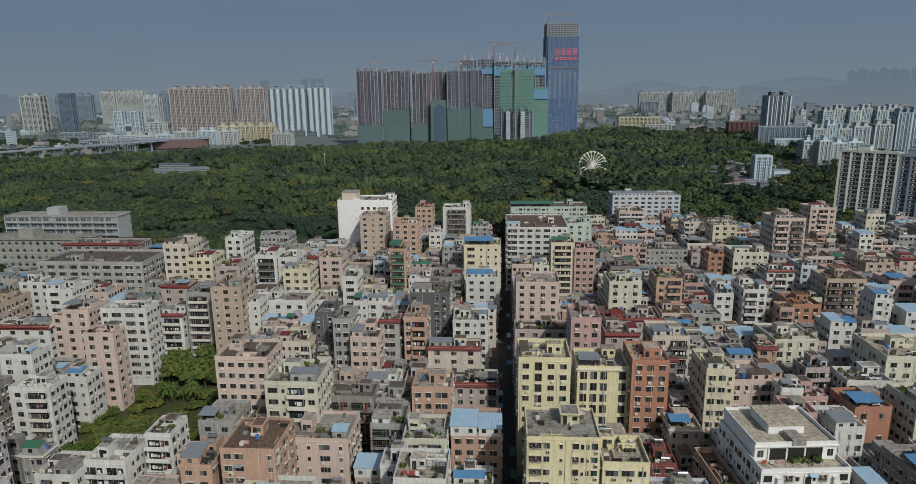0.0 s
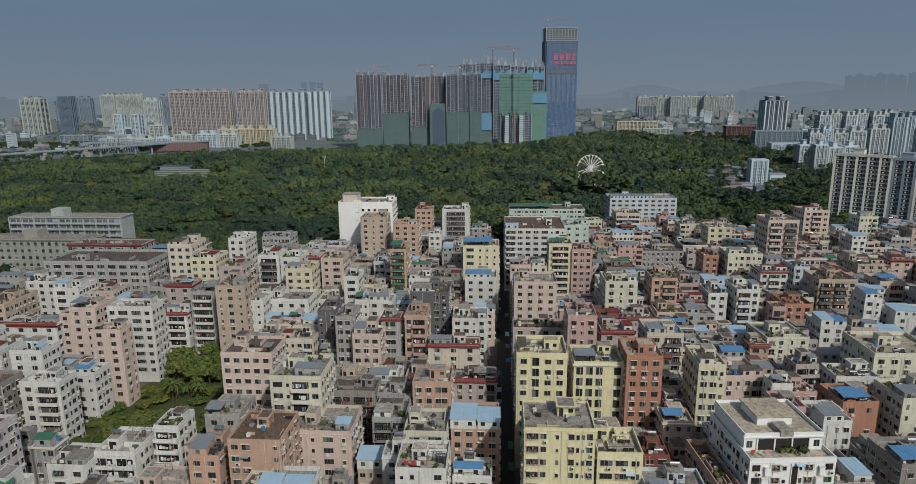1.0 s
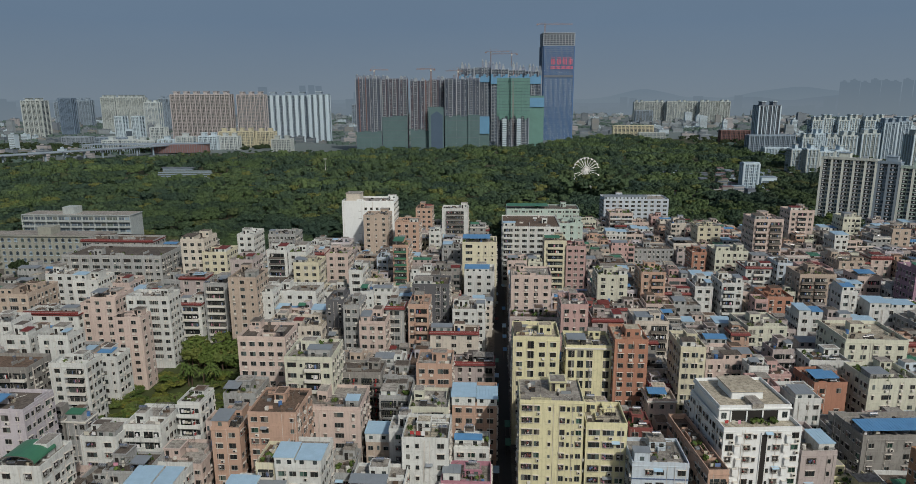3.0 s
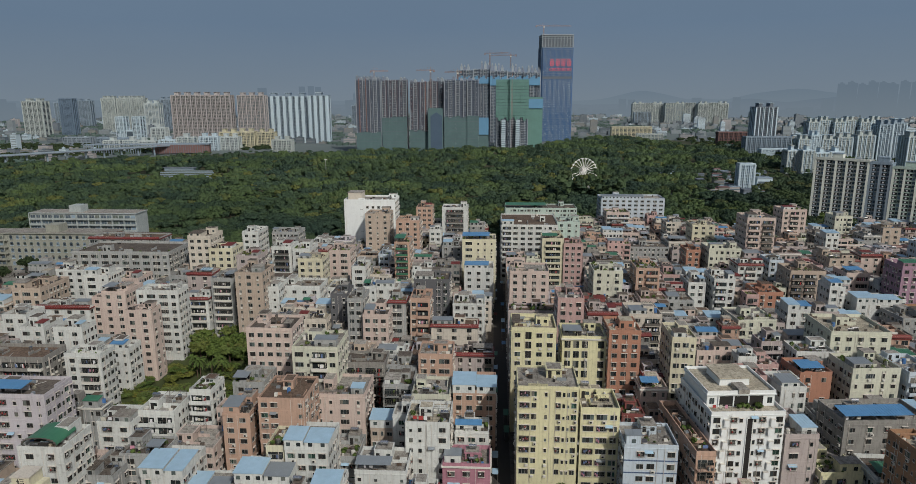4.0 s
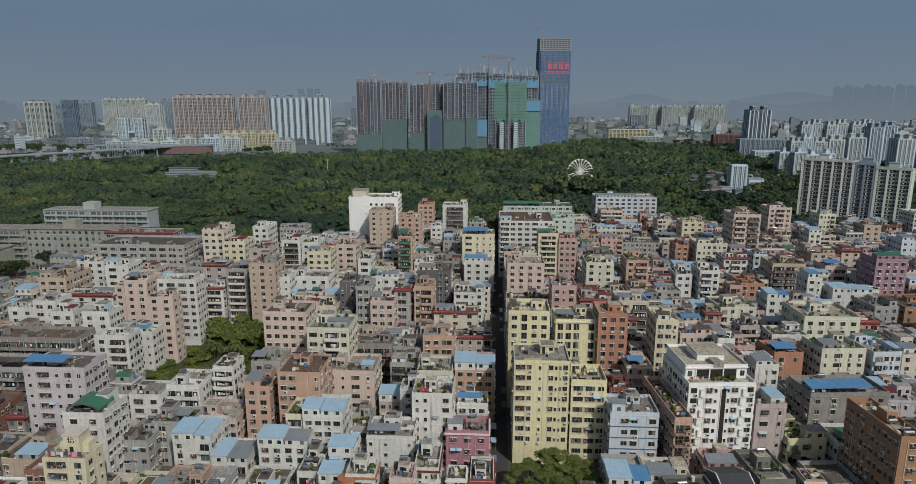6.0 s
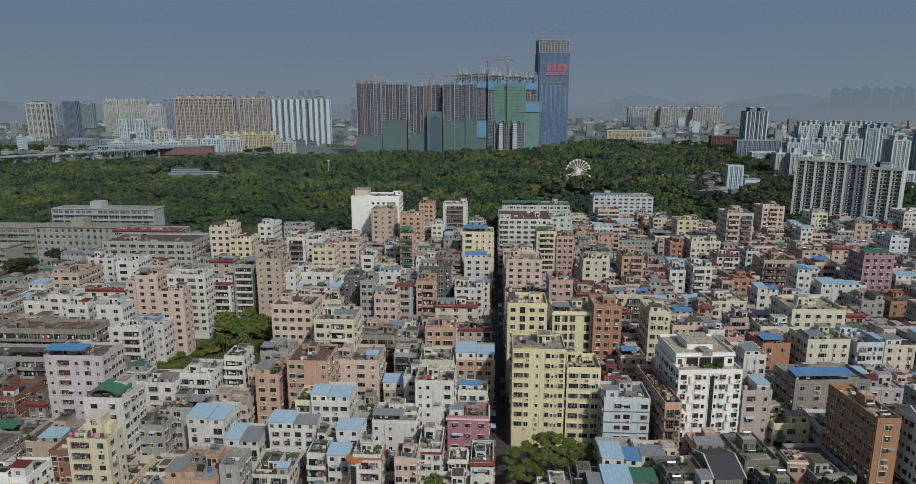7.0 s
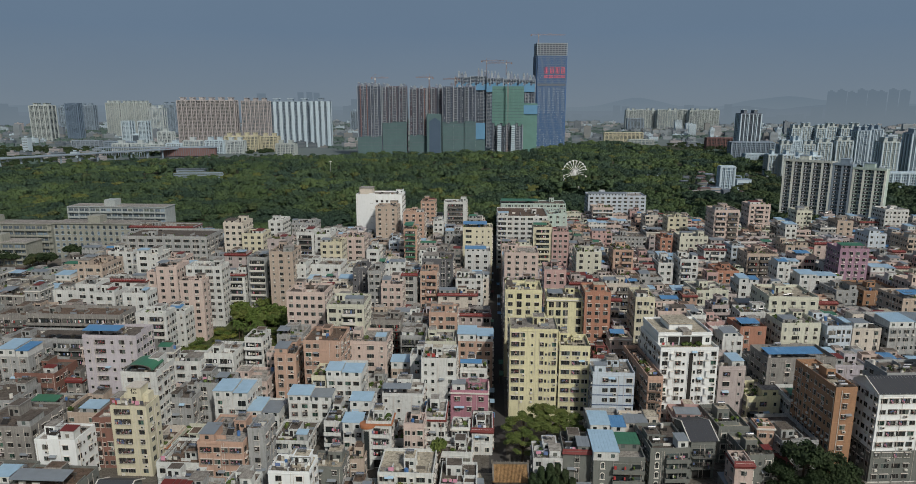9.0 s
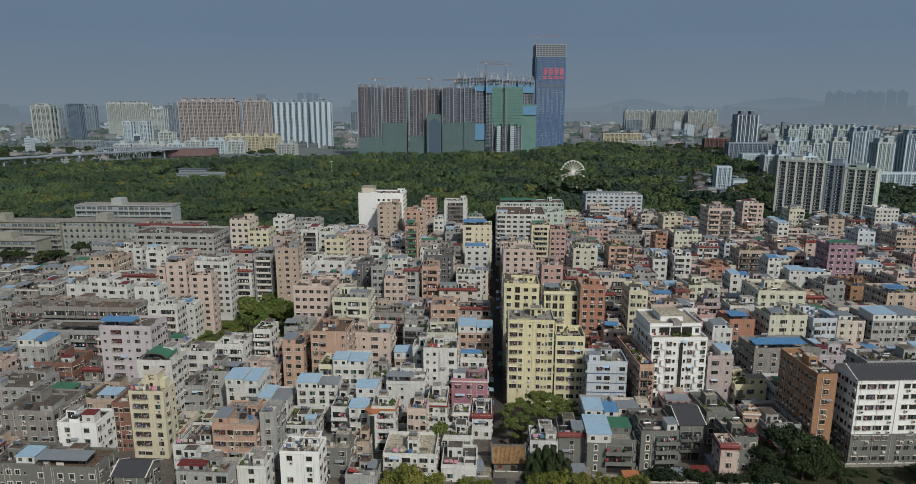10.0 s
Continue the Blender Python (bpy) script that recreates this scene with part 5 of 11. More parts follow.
    # balconies, one to a floor and bay
    if balc:
        b0 = 0.36 * w if style == "balcony_arch" else 0.0
        bays = max(1, round((w - b0) / 6.5))
        solid = {"balcony": mat, "balcony_white": WALL["white"], "balcony_green": SHEET_GREEN, "balcony_bars": None, "balcony_arch": mat}.get(style, mat)
        bw = (w - b0) / bays
        b = Shape()
        b.box(0.15, -1.25, -0.12, bw - 0.15, -0.004, 0.0, mat)
        if solid:
            b.box(0.15, -1.25, 0, bw - 0.15, -1.13, 1.0, solid).box(0.15, -1.13, 0, 0.27, -0.004, 1.0, solid).box(bw - 0.27, -1.13, 0, bw - 0.15, -0.004, 1.0, solid)
        else:
            for i in range(int(bw / 0.5)):
                b.box(0.2 + i * 0.5, -1.22, 0, 0.25 + i * 0.5, -1.18, 2.2, RAIL)
            for z in (0.1, 1.05, 2.15):
                b.box(0.15, -1.23, z, bw - 0.15, -1.17, z + 0.05, RAIL)
        b.box(0.5, -0.06, 0.05, bw * 0.55, -0.004, 2.2, GLASS).box(bw * 0.62, -0.06, 0.8, bw - 0.6, -0.004, 2.1, GLASS)
        b.box(0.4, -0.1, 2.2, bw * 0.58, -0.004, 2.28, FRAME).box(bw * 0.56, -0.09, 0.7, bw * 0.6, -0.004, 2.2, FRAME)
        for _ in range(int(bw * 1.2) if into is None else 0):
            # boxes, pots and washing kept on the balcony
            cx, cz = rnd.uniform(0.4, bw - 1.0), rnd.choice((0.02, 0.02, 1.1, 1.3))
            b.box(cx, -0.95, cz, cx + rnd.uniform(0.25, 0.6), -0.6, cz + rnd.uniform(0.4, 0.9), rnd.choice(CLOTH + [DARK, RAIL, LEAF_NEAR]), False)
        if style == "balcony_arch":
            for j in range(n):
                part("window", WIN["arch"][0], root, m=pose(b0 * 0.5, 0, j * fl + 0.75))
        if near and into is None:
            me = b.mesh("balcony")
            wash = [Shape() for _ in range(2)]
            for q in wash:
                for i in range(rnd.randint(4, 9)):
                    cx = rnd.uniform(0.6, bw - 1.0)
                    q.box(cx, -1.0 - 0.02 * i, rnd.uniform(1.1, 1.6), cx + rnd.uniform(0.15, 0.5), -0.99 - 0.02 * i, 2.05, rnd.choice(CLOTH + CLOTH[1:5]))
            wash = [q.mesh("laundry") for q in wash]
        far = Shape()
        for j in range(1, n):
            for i in range(bays):
                m = pose(b0 + i * bw, 0, j * fl)
                if near and into is None and j >= n - 6:
                    o = part("balcony", me, root, m=m)
                    if rnd.random() < 0.45:
                        part("laundry", rnd.choice(wash), o, "washing hung out to dry")
                else:
                    far.add(b, m)
        if far.f:
            add("balconies", far, kind="stuff")
        g = Shape()
        for i in range(bays):
            # dark panels stand for the shade inside the ground-floor openings
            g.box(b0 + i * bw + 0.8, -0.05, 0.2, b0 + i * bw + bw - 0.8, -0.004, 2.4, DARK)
        add("shopfront", g)
    if into is None:
        # drain pipes between the windows, and down the seen side
        q, east = Shape(), x + w < 5
        for i in range(1 + int(w / 5)):
            px = rnd.uniform(0.2, w - 0.2)
            q.tube((px, -0.09, 0), (px, -0.09, h + 0.2), 0.055, PIPE, 4)
        for i in range(1 + int(d / 5)):
            py = rnd.uniform(0.3, d - 0.3)
            px = w + 0.09 if east else -0.09
            q.tube((px, py, 0), (px, py, h + 0.2), 0.055, PIPE, 4)
        add("drain_pipe", q, kind="stuff")

    # roof top
    z = h + 0.008
    bx = by = bw = bd = bh = 0
    if setback:
        q = Shape().box(0.6, setback, z, w - 0.6, d - 0.5, z + 3.1, mat, False).box(0.3, setback - 0.4, z + 3.1, w - 0.3, d - 0.2, z + 3.4, mat)
        q.box(0.5, setback - 0.2, z + 3.4, w - 0.5, setback, z + 4.2, mat).box(0.5, setback, z + 3.4, 0.7, d - 0.4, z + 4.2, mat).box(w - 0.7, setback, z + 3.4, w - 0.5, d - 0.4, z + 4.2, mat)
        q.box(0.7, d - 0.6, z + 3.4, w - 0.7, d - 0.4, z + 4.2, mat).box(0.7, setback, z + 3.4, w - 0.7, d - 0.6, z + 3.44, ROOF["sand"])
        # a window at each end; between them pillars, plants and a dark panel for the loggia's shade
        for cx in (1.8, w - 1.8):
            q.box(cx - 0.6, setback - 0.06, z + 0.8, cx + 0.6, setback - 0.004, z + 2.3, GLASS).box(cx - 0.03, setback - 0.09, z + 0.8, cx + 0.03, setback - 0.061, z + 2.3, FRAME)
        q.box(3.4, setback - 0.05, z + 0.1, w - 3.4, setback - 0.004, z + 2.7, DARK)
        for i in range(4):
            cx = 3.4 + i * (w - 6.8) / 3
            q.box(cx - 0.15, setback - 0.25, z, cx + 0.15, setback - 0.051, z + 2.75, mat)
        plants(q, rnd, 3.6, setback - 2.2, w - 3.6, setback - 0.6, z, 12)
        q.box(w * 0.3, d * 0.45, z + 3.44, w * 0.72, d * 0.85, z + 5.4, mat, False).box(w * 0.28, d * 0.43, z + 5.4, w * 0.74, d * 0.87, z + 5.7, ROOF["sand"])
        q.box(w * 0.45, d * 0.2, z + 3.44, w * 0.6, d * 0.42, z + 4.6, ROOF["grey"])
        add("top_storey", q, "set-back top storey with its own parapet")
    elif top not in ("pale", "gable", "bare") and w > 5 and d > 5:
        bw, bd, bh = min(rnd.uniform(2.6, 4.6), w * 0.45), min(rnd.uniform(2.8, 5.0), d * 0.5), rnd.uniform(2.2, 3.1)
        bx, by = rnd.uniform(0.4, w - bw - 0.4), d - bd - rnd.uniform(0.3, max(0.4, d - bd - 2.5))
        b = Shape().box(bx, by, z, bx + bw, by + bd, z + bh, mat, False)
        o = rnd.choice((0.0, 0.08, 0.25))
        b.box(bx - o, by - o, z + bh, bx + bw + o, by + bd + o, z + bh + 0.18, rnd.choice((mat, mat, ROOF["grey"])))
        b.box(bx + 0.15, by + 0.15, z + bh + 0.18, bx + bw - 0.15, by + bd - 0.15, z + bh + 0.2, rf)
        b.box(bx + 0.4, by - 0.04, z, bx + 1.3, by - 0.002, z + 2.0, DARK).box(bx + bw - 1.5, by - 0.04, z + 1.0, bx + bw - 0.5, by - 0.002, z + 1.9, GLASS)
        add("stairhouse", b)
        if near and rnd.random() < 0.5:
            q = Shape()
            tank(q, bx + bw / 2, by + bd / 2, z + bh + 0.2, rnd)
            add("water_tank", q, "stainless steel water tank")
    if top in ("blue", "green", "grey"):
        q = Shape()
        shed(q, 0.1, 0.1, w * rnd.uniform(0.45, 0.85), d * rnd.uniform(0.3, 0.55), z, {"blue": SHEET_BLUE, "green": SHEET_GREEN, "grey": SHEET_GREY}[top], rnd.choice((None, mat)))
        add("roof_shelter", q, top + " ribbed sheet shelter")
    if top == "pale":
        q = Shape()
        cut = w * rnd.uniform(0.4, 0.6) if w > 8 else w
        arched = style == "balcony_arch"
        shed(q, -0.3, -0.3, cut, d * (0.9 if arched else rnd.uniform(0.5, 0.75)), z, SHEET_PALE, WALL["white"], 2.6, 0.5)
        if arched:
            shed(q, cut + 0.3, d * 0.4, w - 0.3, d * 0.9, z, SHEET_GREEN, mat, 2.2, 0.3)
        elif cut < w:
            shed(q, cut + 0.1, -0.28, w + 0.3, d * rnd.uniform(0.4, 0.7), z, rnd.choice((SHEET_PALE, SHEET_PALE, SHEET_BLUE, SHEET_GREY)), WALL["white"], 2.1, 0.4)
        add("roof_storey", q, "added white storey under pale blue sheet roof")
    if top == "gable":
        q = Shape()
        rise, o = min(2.6, d * 0.28), 0.5
        for a, b, e in ((-o, d / 2, 1), (d + o, d / 2, -1)):
            k = max(4, int(w / 0.9))
            for i in range(k):
                x0, x1 = -o + i * (w + 2 * o) / k, -o + (i + 1) * (w + 2 * o) / k
                p = [(x0, a, zt), (x1 - 0.06, a, zt), (x1 - 0.06, b, zt + rise), (x0, b, zt + rise)]
                q.poly(p if e > 0 else p[::-1], SLATE_TILE)
                p = [(x1 - 0.06, a, zt + 0.06), (x1, a, zt + 0.06), (x1, b, zt + rise + 0.06), (x1 - 0.06, b, zt + rise + 0.06)]
                q.poly(p if e > 0 else p[::-1], SLATE_TILE)
        for x0 in (-o - 0.25, w + o):
            for a, b in ((-o - 0.1, d / 2), (d / 2, d + o + 0.1)):
                za, zb = (zt, zt + rise) if a < d / 2 - 0.01 else (zt + rise, zt)
                q.poly([(x0, a, za + 0.15), (x0 + 0.25, a, za + 0.15), (x0 + 0.25, b, zb + 0.15), (x0, b, zb + 0.15)], AC)
                q.poly([(x0, a, za - 0.1), (x0, a, za + 0.15), (x0, b, zb + 0.15), (x0, b, zb - 0.1)], AC).poly([(x0 + 0.25, a, za + 0.15), (x0 + 0.25, a, za - 0.1), (x0 + 0.25, b, zb - 0.1), (x0 + 0.25, b, zb + 0.15)], AC)
        q.poly([(0, 0, zt), (0, d / 2, zt + rise - 0.05), (0, d, zt)], mat).poly([(w, 0, zt), (w, d, zt), (w, d / 2, zt + rise - 0.05)], mat)
        add("pitched_roof", q, "dark tile roof with white verges")
    if top == "red":
        q = Shape()
        for a in (0, 1):
            yy = -0.7 if a == 0 else d + 0.7
            ins = 0.6 if a == 0 else d - 0.6
            p = [(-0.5, yy, zt - 0.5), (w + 0.5, yy, zt - 0.5), (w + 0.1, ins, zt + 0.35), (-0.1, ins, zt + 0.35)]
            q.poly(p if a == 0 else p[::-1], SHEET_RED)
        add("tiled_eave", q, "dark red tiled eave")
    if top not in ("pale", "gable", "bare") and not setback:
        if rnd.random() < 0.45 and w > 5:
            # a bare steel frame for drying and creepers
            q = Shape()
            fw, fd, fh = rnd.uniform(2.5, max(2.6, w * 0.6)), rnd.uniform(2, max(2.1, d * 0.45)), rnd.uniform(2.0, 2.6)
            fx, fy = rnd.uniform(0.3, max(0.31, w - fw - 0.3)), rnd.uniform(0.3, max(0.31, d * 0.5))
            fw, fd = min(fw, w - fx - 0.3), min(fd, d - fy - 0.3)
            k = max(2, int(fw / 1.3))
            for i in range(k + 1):
                px = fx + i * fw / k
                q.box(px - 0.035, fy, z + fh, px + 0.035, fy + fd, z + fh + 0.07, RAIL)
                if i in (0, k) or i % 2 == 0:
                    q.box(px - 0.04, fy - 0.04, z, px + 0.04, fy + 0.04, z + fh, RAIL).box(px - 0.04, fy + fd - 0.04, z, px + 0.04, fy + fd + 0.04, z + fh, RAIL)
            q.box(fx - 0.04, fy - 0.04, z + fh, fx + fw + 0.04, fy + 0.04, z + fh + 0.08, RAIL).box(fx - 0.04, fy + fd - 0.04, z + fh, fx + fw + 0.04, fy + fd + 0.04, z + fh + 0.08, RAIL)
            add("roof_frame", q, "bare steel drying frame")
        if near and rnd.random() < 0.4:
            add("aerial", Shape().tube((bx + 0.5, by + 0.5, z + bh), (bx + 0.5, by + 0.5, z + 5.4), 0.035, RAIL, 4).box(bx - 0.1, by + 0.47, z + 5.0, bx + 1.1, by + 0.53, z + 5.05, RAIL), "thin roof aerial")
        if top not in ("blue", "green", "grey") and rnd.random() < 0.6 and w > 6.5 and d > 6.5:
            # a room added on the roof
            q = Shape()
            rw, rd, rh = rnd.uniform(2.2, w * 0.55), rnd.uniform(2.2, d * 0.5), rnd.uniform(2.0, 3.0)
            rx = 0.3 if bx > w * 0.4 else w - rw - 0.3
            shed(q, rx, 0.4, rx + rw, 0.4 + rd, z, rnd.choice((SHEET_GREY, SHEET_GREY, SHEET_PALE, SHEET_RED, ROOF["grey"], ROOF["dark"])), rnd.choice((mat, WALL["white"], WALL["grey"], None)), rh, 0.25)
            add("roof_room", q, "light room added on the roof")
        if top == "tank" or rnd.random() < 0.3:
            q = Shape()
            for i in range(rnd.randint(1, 3)):
                (heater if rnd.random() < 0.4 else lambda s, a, b, c: tank(s, a, b, c, rnd))(q, rnd.uniform(1.3, max(1.4, w - 1.3)), rnd.uniform(1, max(1.1, d * 0.5)), z)
            add("water_tank", q, "steel water tanks on stands")
        if top == "garden" or rnd.random() < 0.25:
            q = Shape()
            plants(q, rnd, 0.6, 0.6, w - 0.6, d * 0.5 if top != "garden" else d - 0.6, z, 6 if top != "garden" else int(w * d * 0.12) + 4)
            add("pot_plants", q, "green pot plants", kind="stuff")
        # low dividing walls, slabs and odds and ends
        q = Shape()
        for i in range(rnd.randint(3, 6) if into is not None else rnd.randint(8, 15)):
            a, b = rnd.uniform(0.4, max(0.5, w - 2)), rnd.uniform(0.4, max(0.5, d - 2))
            la, lb, hh = (rnd.uniform(0.8, 2.5), 0.15, 0.8) if rnd.random() < 0.4 else (rnd.uniform(0.4, 1.2), rnd.uniform(0.4, 1.0), rnd.uniform(0.3, 0.9))
            q.box(a, b, z, min(a + la, w - 0.3), min(b + lb, d - 0.3), z + hh, rnd.choice((mat, AC, ROOF["sand"], SHEET_GREY, RAIL, ROOF["brown"], ROOF["dark"], DARK)), False)
        if into is None:
            for i in range(rnd.randint(0, 3)):
                # upright drums
                a, b, e = rnd.uniform(0.8, w - 0.8), rnd.uniform(0.8, d - 0.8), rnd.uniform(0.35, 0.6)
                q.tube((a, b, z), (a, b, z + e * 2.6), e, rnd.choice((STEEL, STEEL, DRUM_BLUE, AC, ROOF["dark"])), 8)
            for i in range(rnd.randint(1, 3)):
                # low walls across the roof
                a, b = rnd.uniform(0.4, w * 0.6), rnd.uniform(0.6, d - 0.8)
                q.box(a, b, z, min(w - 0.3, a + rnd.uniform(2, 6)), b + 0.18, z + rnd.uniform(0.5, 1.3), mat, False)
                a, b = rnd.uniform(0.6, w - 0.8), rnd.uniform(0.4, d * 0.6)
                q.box(a, b, z, a + 0.18, min(d - 0.3, b + rnd.uniform(2, 6)), z + rnd.uniform(0.5, 1.3), mat, False)
            for i in range(3):
                # pipes and timbers lying about
                a, b, e = rnd.uniform(0.4, w - 0.5), rnd.uniform(0.4, d - 0.5), rnd.uniform(0, 6.28)
                c, f = min(max(a + 3.5 * math.cos(e), 0.3), w - 0.3), min(max(b + 3.5 * math.sin(e), 0.3), d - 0.3)
                q.tube((a, b, z + 0.12), (c, f, z + rnd.choice((0.12, 0.12, 1.0))), 0.06, rnd.choice((RAIL, AC, ROOF["brown"])), 4)
        add("roof_clutter", q, kind="stuff")
    if near and top != "gable" and rnd.random() < 0.35 and w > 4:
        q = Shape()
        ly = rnd.uniform(0.6, 1.6)
        a, b = 0.6, min(w - 0.6, 5.5)
        q.box(a, ly, z, a + 0.05, ly + 0.05, z + 2.0, RAIL).box(b, ly, z, b + 0.05, ly + 0.05, z + 2.0, RAIL).box(a, ly + 0.01, z + 1.96, b, ly + 0.04, z + 1.99, RAIL)
        u = a + 0.2
        while u < b - 0.7:
            ww = rnd.uniform(0.5, 1.4)
            q.box(u, ly + 0.01, z + rnd.uniform(0.7, 1.2), min(u + ww, b), ly + 0.04, z + 1.95, rnd.choice(CLOTH))
            u += ww + rnd.uniform(0.1, 1.0)
        add("clothes_line", q, "washing on a roof line")
    return root


# ---------------------------------------------------------------- the village houses
house(-195.7, 256.0, 46.0, 22.0, 30.4, "grey", "flats", 0, "dark", "stair", "", False, front="mhhhhhhhhm")
house(-198.1, 247.0, 13.2, 12.0, 24.4, "white", "flats", 0, "grey", "stair", "", False, front="mmm")
house(-171.5, 226.0, 10.6, 12.0, 28.1, "white", "flats", 0, "dark", "stair", "", False, front="hs")
house(-163.0, 236.0, 9.4, 12.0, 23.7, "pink", "flats", 0, "dark", "stair", "", False, front="ms")
house(-151.6, 206.0, 9.6, 13.0, 26.9, "pink", "flats", 0, "grey", "stair", "", False, front="mm")
house(-157.0, 208.0, 4.1, 10.0, 24.3, "pink", "flats", 0, "dark", "flat", "", False, front="m")
house(-137.7, 206.0, 16.4, 9.0, 27.4, "white", "flats", 0, "grey", "stair", "", False, front="mhhm")
house(-131.7, 187.0, 9.9, 7.0, 26.3, "pink", "flats", 0, "dark", "stair", "", False, front="mm")
house(-192.3, 212.0, 11.9, 18.0, 25.8, "tan", "flats", 0, "brown", "flat", "", False, front="mhm")
house(-177.8, 205.0, 21.3, 9.0, 20.8, "white", "flats", 0, "brown", "red", "red", False, front="mmmm")
house(-160.8, 173.0, 8.9, 10.0, 24.1, "white", "flats", 0, "dark", "flat", "", False, front="wm")
house(-175.0, 184.0, 8.9, 10.0, 24.5, "white", "flats", 0, "grey", "flat", "", False, front="wm")
house(-186.8, 186.0, 10.4, 9.0, 21.1, "white", "flats", 0, "dark", "flat", "", False, front="mm")
house(-148.0, 172.0, 10.1, 8.0, 24.6, "white", "flats", 0, "grey", "stair", "", False, front="mm")
house(-174.8, 153.0, 36.4, 11.0, 21.7, "concrete", "flats", 0, "brown", "stair", "", False, front="BBBBBBBB")
house(-172.0, 137.0, 29.2, 11.0, 18.0, "grey", "flats", 0, "dark", "flat", "", True, front="BBBBBB")
house(-141.0, 258.0, 10.7, 14.0, 37.7, "beige", "flats", 0, "dark", "flat", "", False, front="mmm")
house(-130.7, 256.0, 11.2, 13.0, 32.6, "cream", "flats", 0, "dark", "stair", "", False, front="mmm")
house(-133.8, 240.0, 10.7, 9.0, 25.2, "mauve", "flats", 0, "brown", "red", "red", False, front="mm")
house(-126.5, 224.0, 8.4, 9.0, 19.2, "white", "flats", 0, "brown", "red", "red", False, front="B")
house(-117.1, 226.0, 9.6, 13.0, 27.0, "grey", "flats", 0, "grey", "stair", "", False, front="B")
house(-103.4, 218.0, 11.1, 14.0, 32.1, "tan", "flats", 0, "dark", "flat", "", False, front="sms")
house(-95.0, 223.0, 7.2, 12.0, 24.6, "white", "flats", 0, "grey", "flat", "", False, front="ms")
house(-90.5, 231.0, 17.6, 13.0, 22.5, "white", "flats", 0, "grey", "flat", "", False, front="mmmm")
house(-128.1, 290.0, 8.3, 15.0, 33.4, "white", "flats", 0, "grey", "stair", "", False, front="mm")
house(-103.5, 262.0, 9.3, 12.0, 32.1, "white", "flats", 0, "dark", "stair", "", False, front="B")
house(-93.7, 262.0, 8.4, 13.0, 31.4, "white", "flats", 0, "grey", "stair", "", False, front="mm")
house(-113.4, 245.0, 9.9, 12.0, 31.8, "mauve", "flats", 0, "dark", "garden", "", False, front="ms")
house(-87.4, 249.0, 11.1, 12.0, 29.8, "cream", "flats", 0, "sand", "stair", "", False, front="mmm")
house(-82.2, 284.0, 10.5, 13.0, 25.4, "pink", "flats", 0, "grey", "stair", "", False, front="mh")
house(-64.5, 254.0, 6.3, 12.0, 25.2, "white", "flats", 0, "grey", "stair", "", False, front="h")
house(-59.1, 292.0, 5.5, 9.0, 21.9, "blue", "flats", 0, "dark", "flat", "", False, front="mm")
house(-48.7, 226.0, 9.1, 9.0, 24.4, "white", "flats", 0, "grey", "grey", "", False, front="mm")
house(-53.2, 224.0, 5.2, 10.0, 24.9, "white", "flats", 0, "grey", "green", "", False, front="ms")
house(-47.4, 270.0, 7.1, 15.0, 33.6, "salmon", "flats", 0, "grey", "green", "", False, front="G")
house(-75.0, 340.0, 14.2, 14.0, 34.5, "tan", "flats", 0, "grey", "stair", "", False, front="msm")
house(-55.6, 330.0, 13.1, 15.0, 32.3, "salmon", "flats", 0, "sand", "flat", "", False, front="mmm")
house(-48.9, 370.0, 10.0, 13.0, 33.3, "salmon", "flats", 0, "grey", "stair", "", False, front="mmm")
house(-33.1, 372.0, 15.9, 13.0, 32.7, "white", "flats", 0, "grey", "tank", "", False, front="B")
house(-37.7, 338.0, 6.9, 9.0, 25.4, "white", "flats", 0, "grey", "flat", "", False, front="mm")
house(-33.3, 230.0, 14.6, 13.0, 26.6, "dark", "flats", 0, "dark", "stair", "", False, front="m..mm")
house(-30.7, 197.0, 7.2, 12.0, 28.9, "salmon", "flats", 0, "grey", "stair", "", False, front="mB")
house(-52.0, 190.0, 5.6, 12.0, 30.6, "grey", "flats", 0, "grey", "stair", "", False, front="mm")
house(-60.5, 200.0, 6.1, 12.0, 29.1, "dark", "flats", 0, "grey", "flat", "", False, front="s.s")
house(-46.0, 187.0, 8.9, 13.0, 25.9, "pink", "flats", 0, "dark", "stair", "", False, front="mmm")
house(-38.6, 197.0, 6.4, 8.0, 27.8, "grey", "flats", 0, "brown", "red", "red", False, front="h")
house(-22.8, 194.0, 16.7, 8.0, 20.0, "beige", "flats", 0, "brown", "red", "red", False, front="mmm")
house(-78.6, 164.0, 14.8, 13.0, 28.7, "pink", "flats", 0, "dark", "stair", "", False, front="mmmmm")
house(-59.2, 149.0, 13.5, 14.0, 28.7, "pale", "flats", 0, "grey", "garden", "", False, front="wsBm")
house(-23.4, 160.0, 10.5, 11.0, 22.7, "salmon", "flats", 0, "grey", "stair", "", False, front="mmh")
house(-61.4, 126.0, 12.3, 14.0, 23.9, "salmon", "flats", 0, "brown", "stair", "", True, front="mm..s")
house(-52.6, 140.0, 16.3, 14.0, 18.3, "pink", "flats", 0, "grey", "stair", "", False, front="wsws")
house(-72.1, 128.0, 7.4, 12.0, 18.3, "salmon", "flats", 0, "grey", "grey", "", True, front="mm")
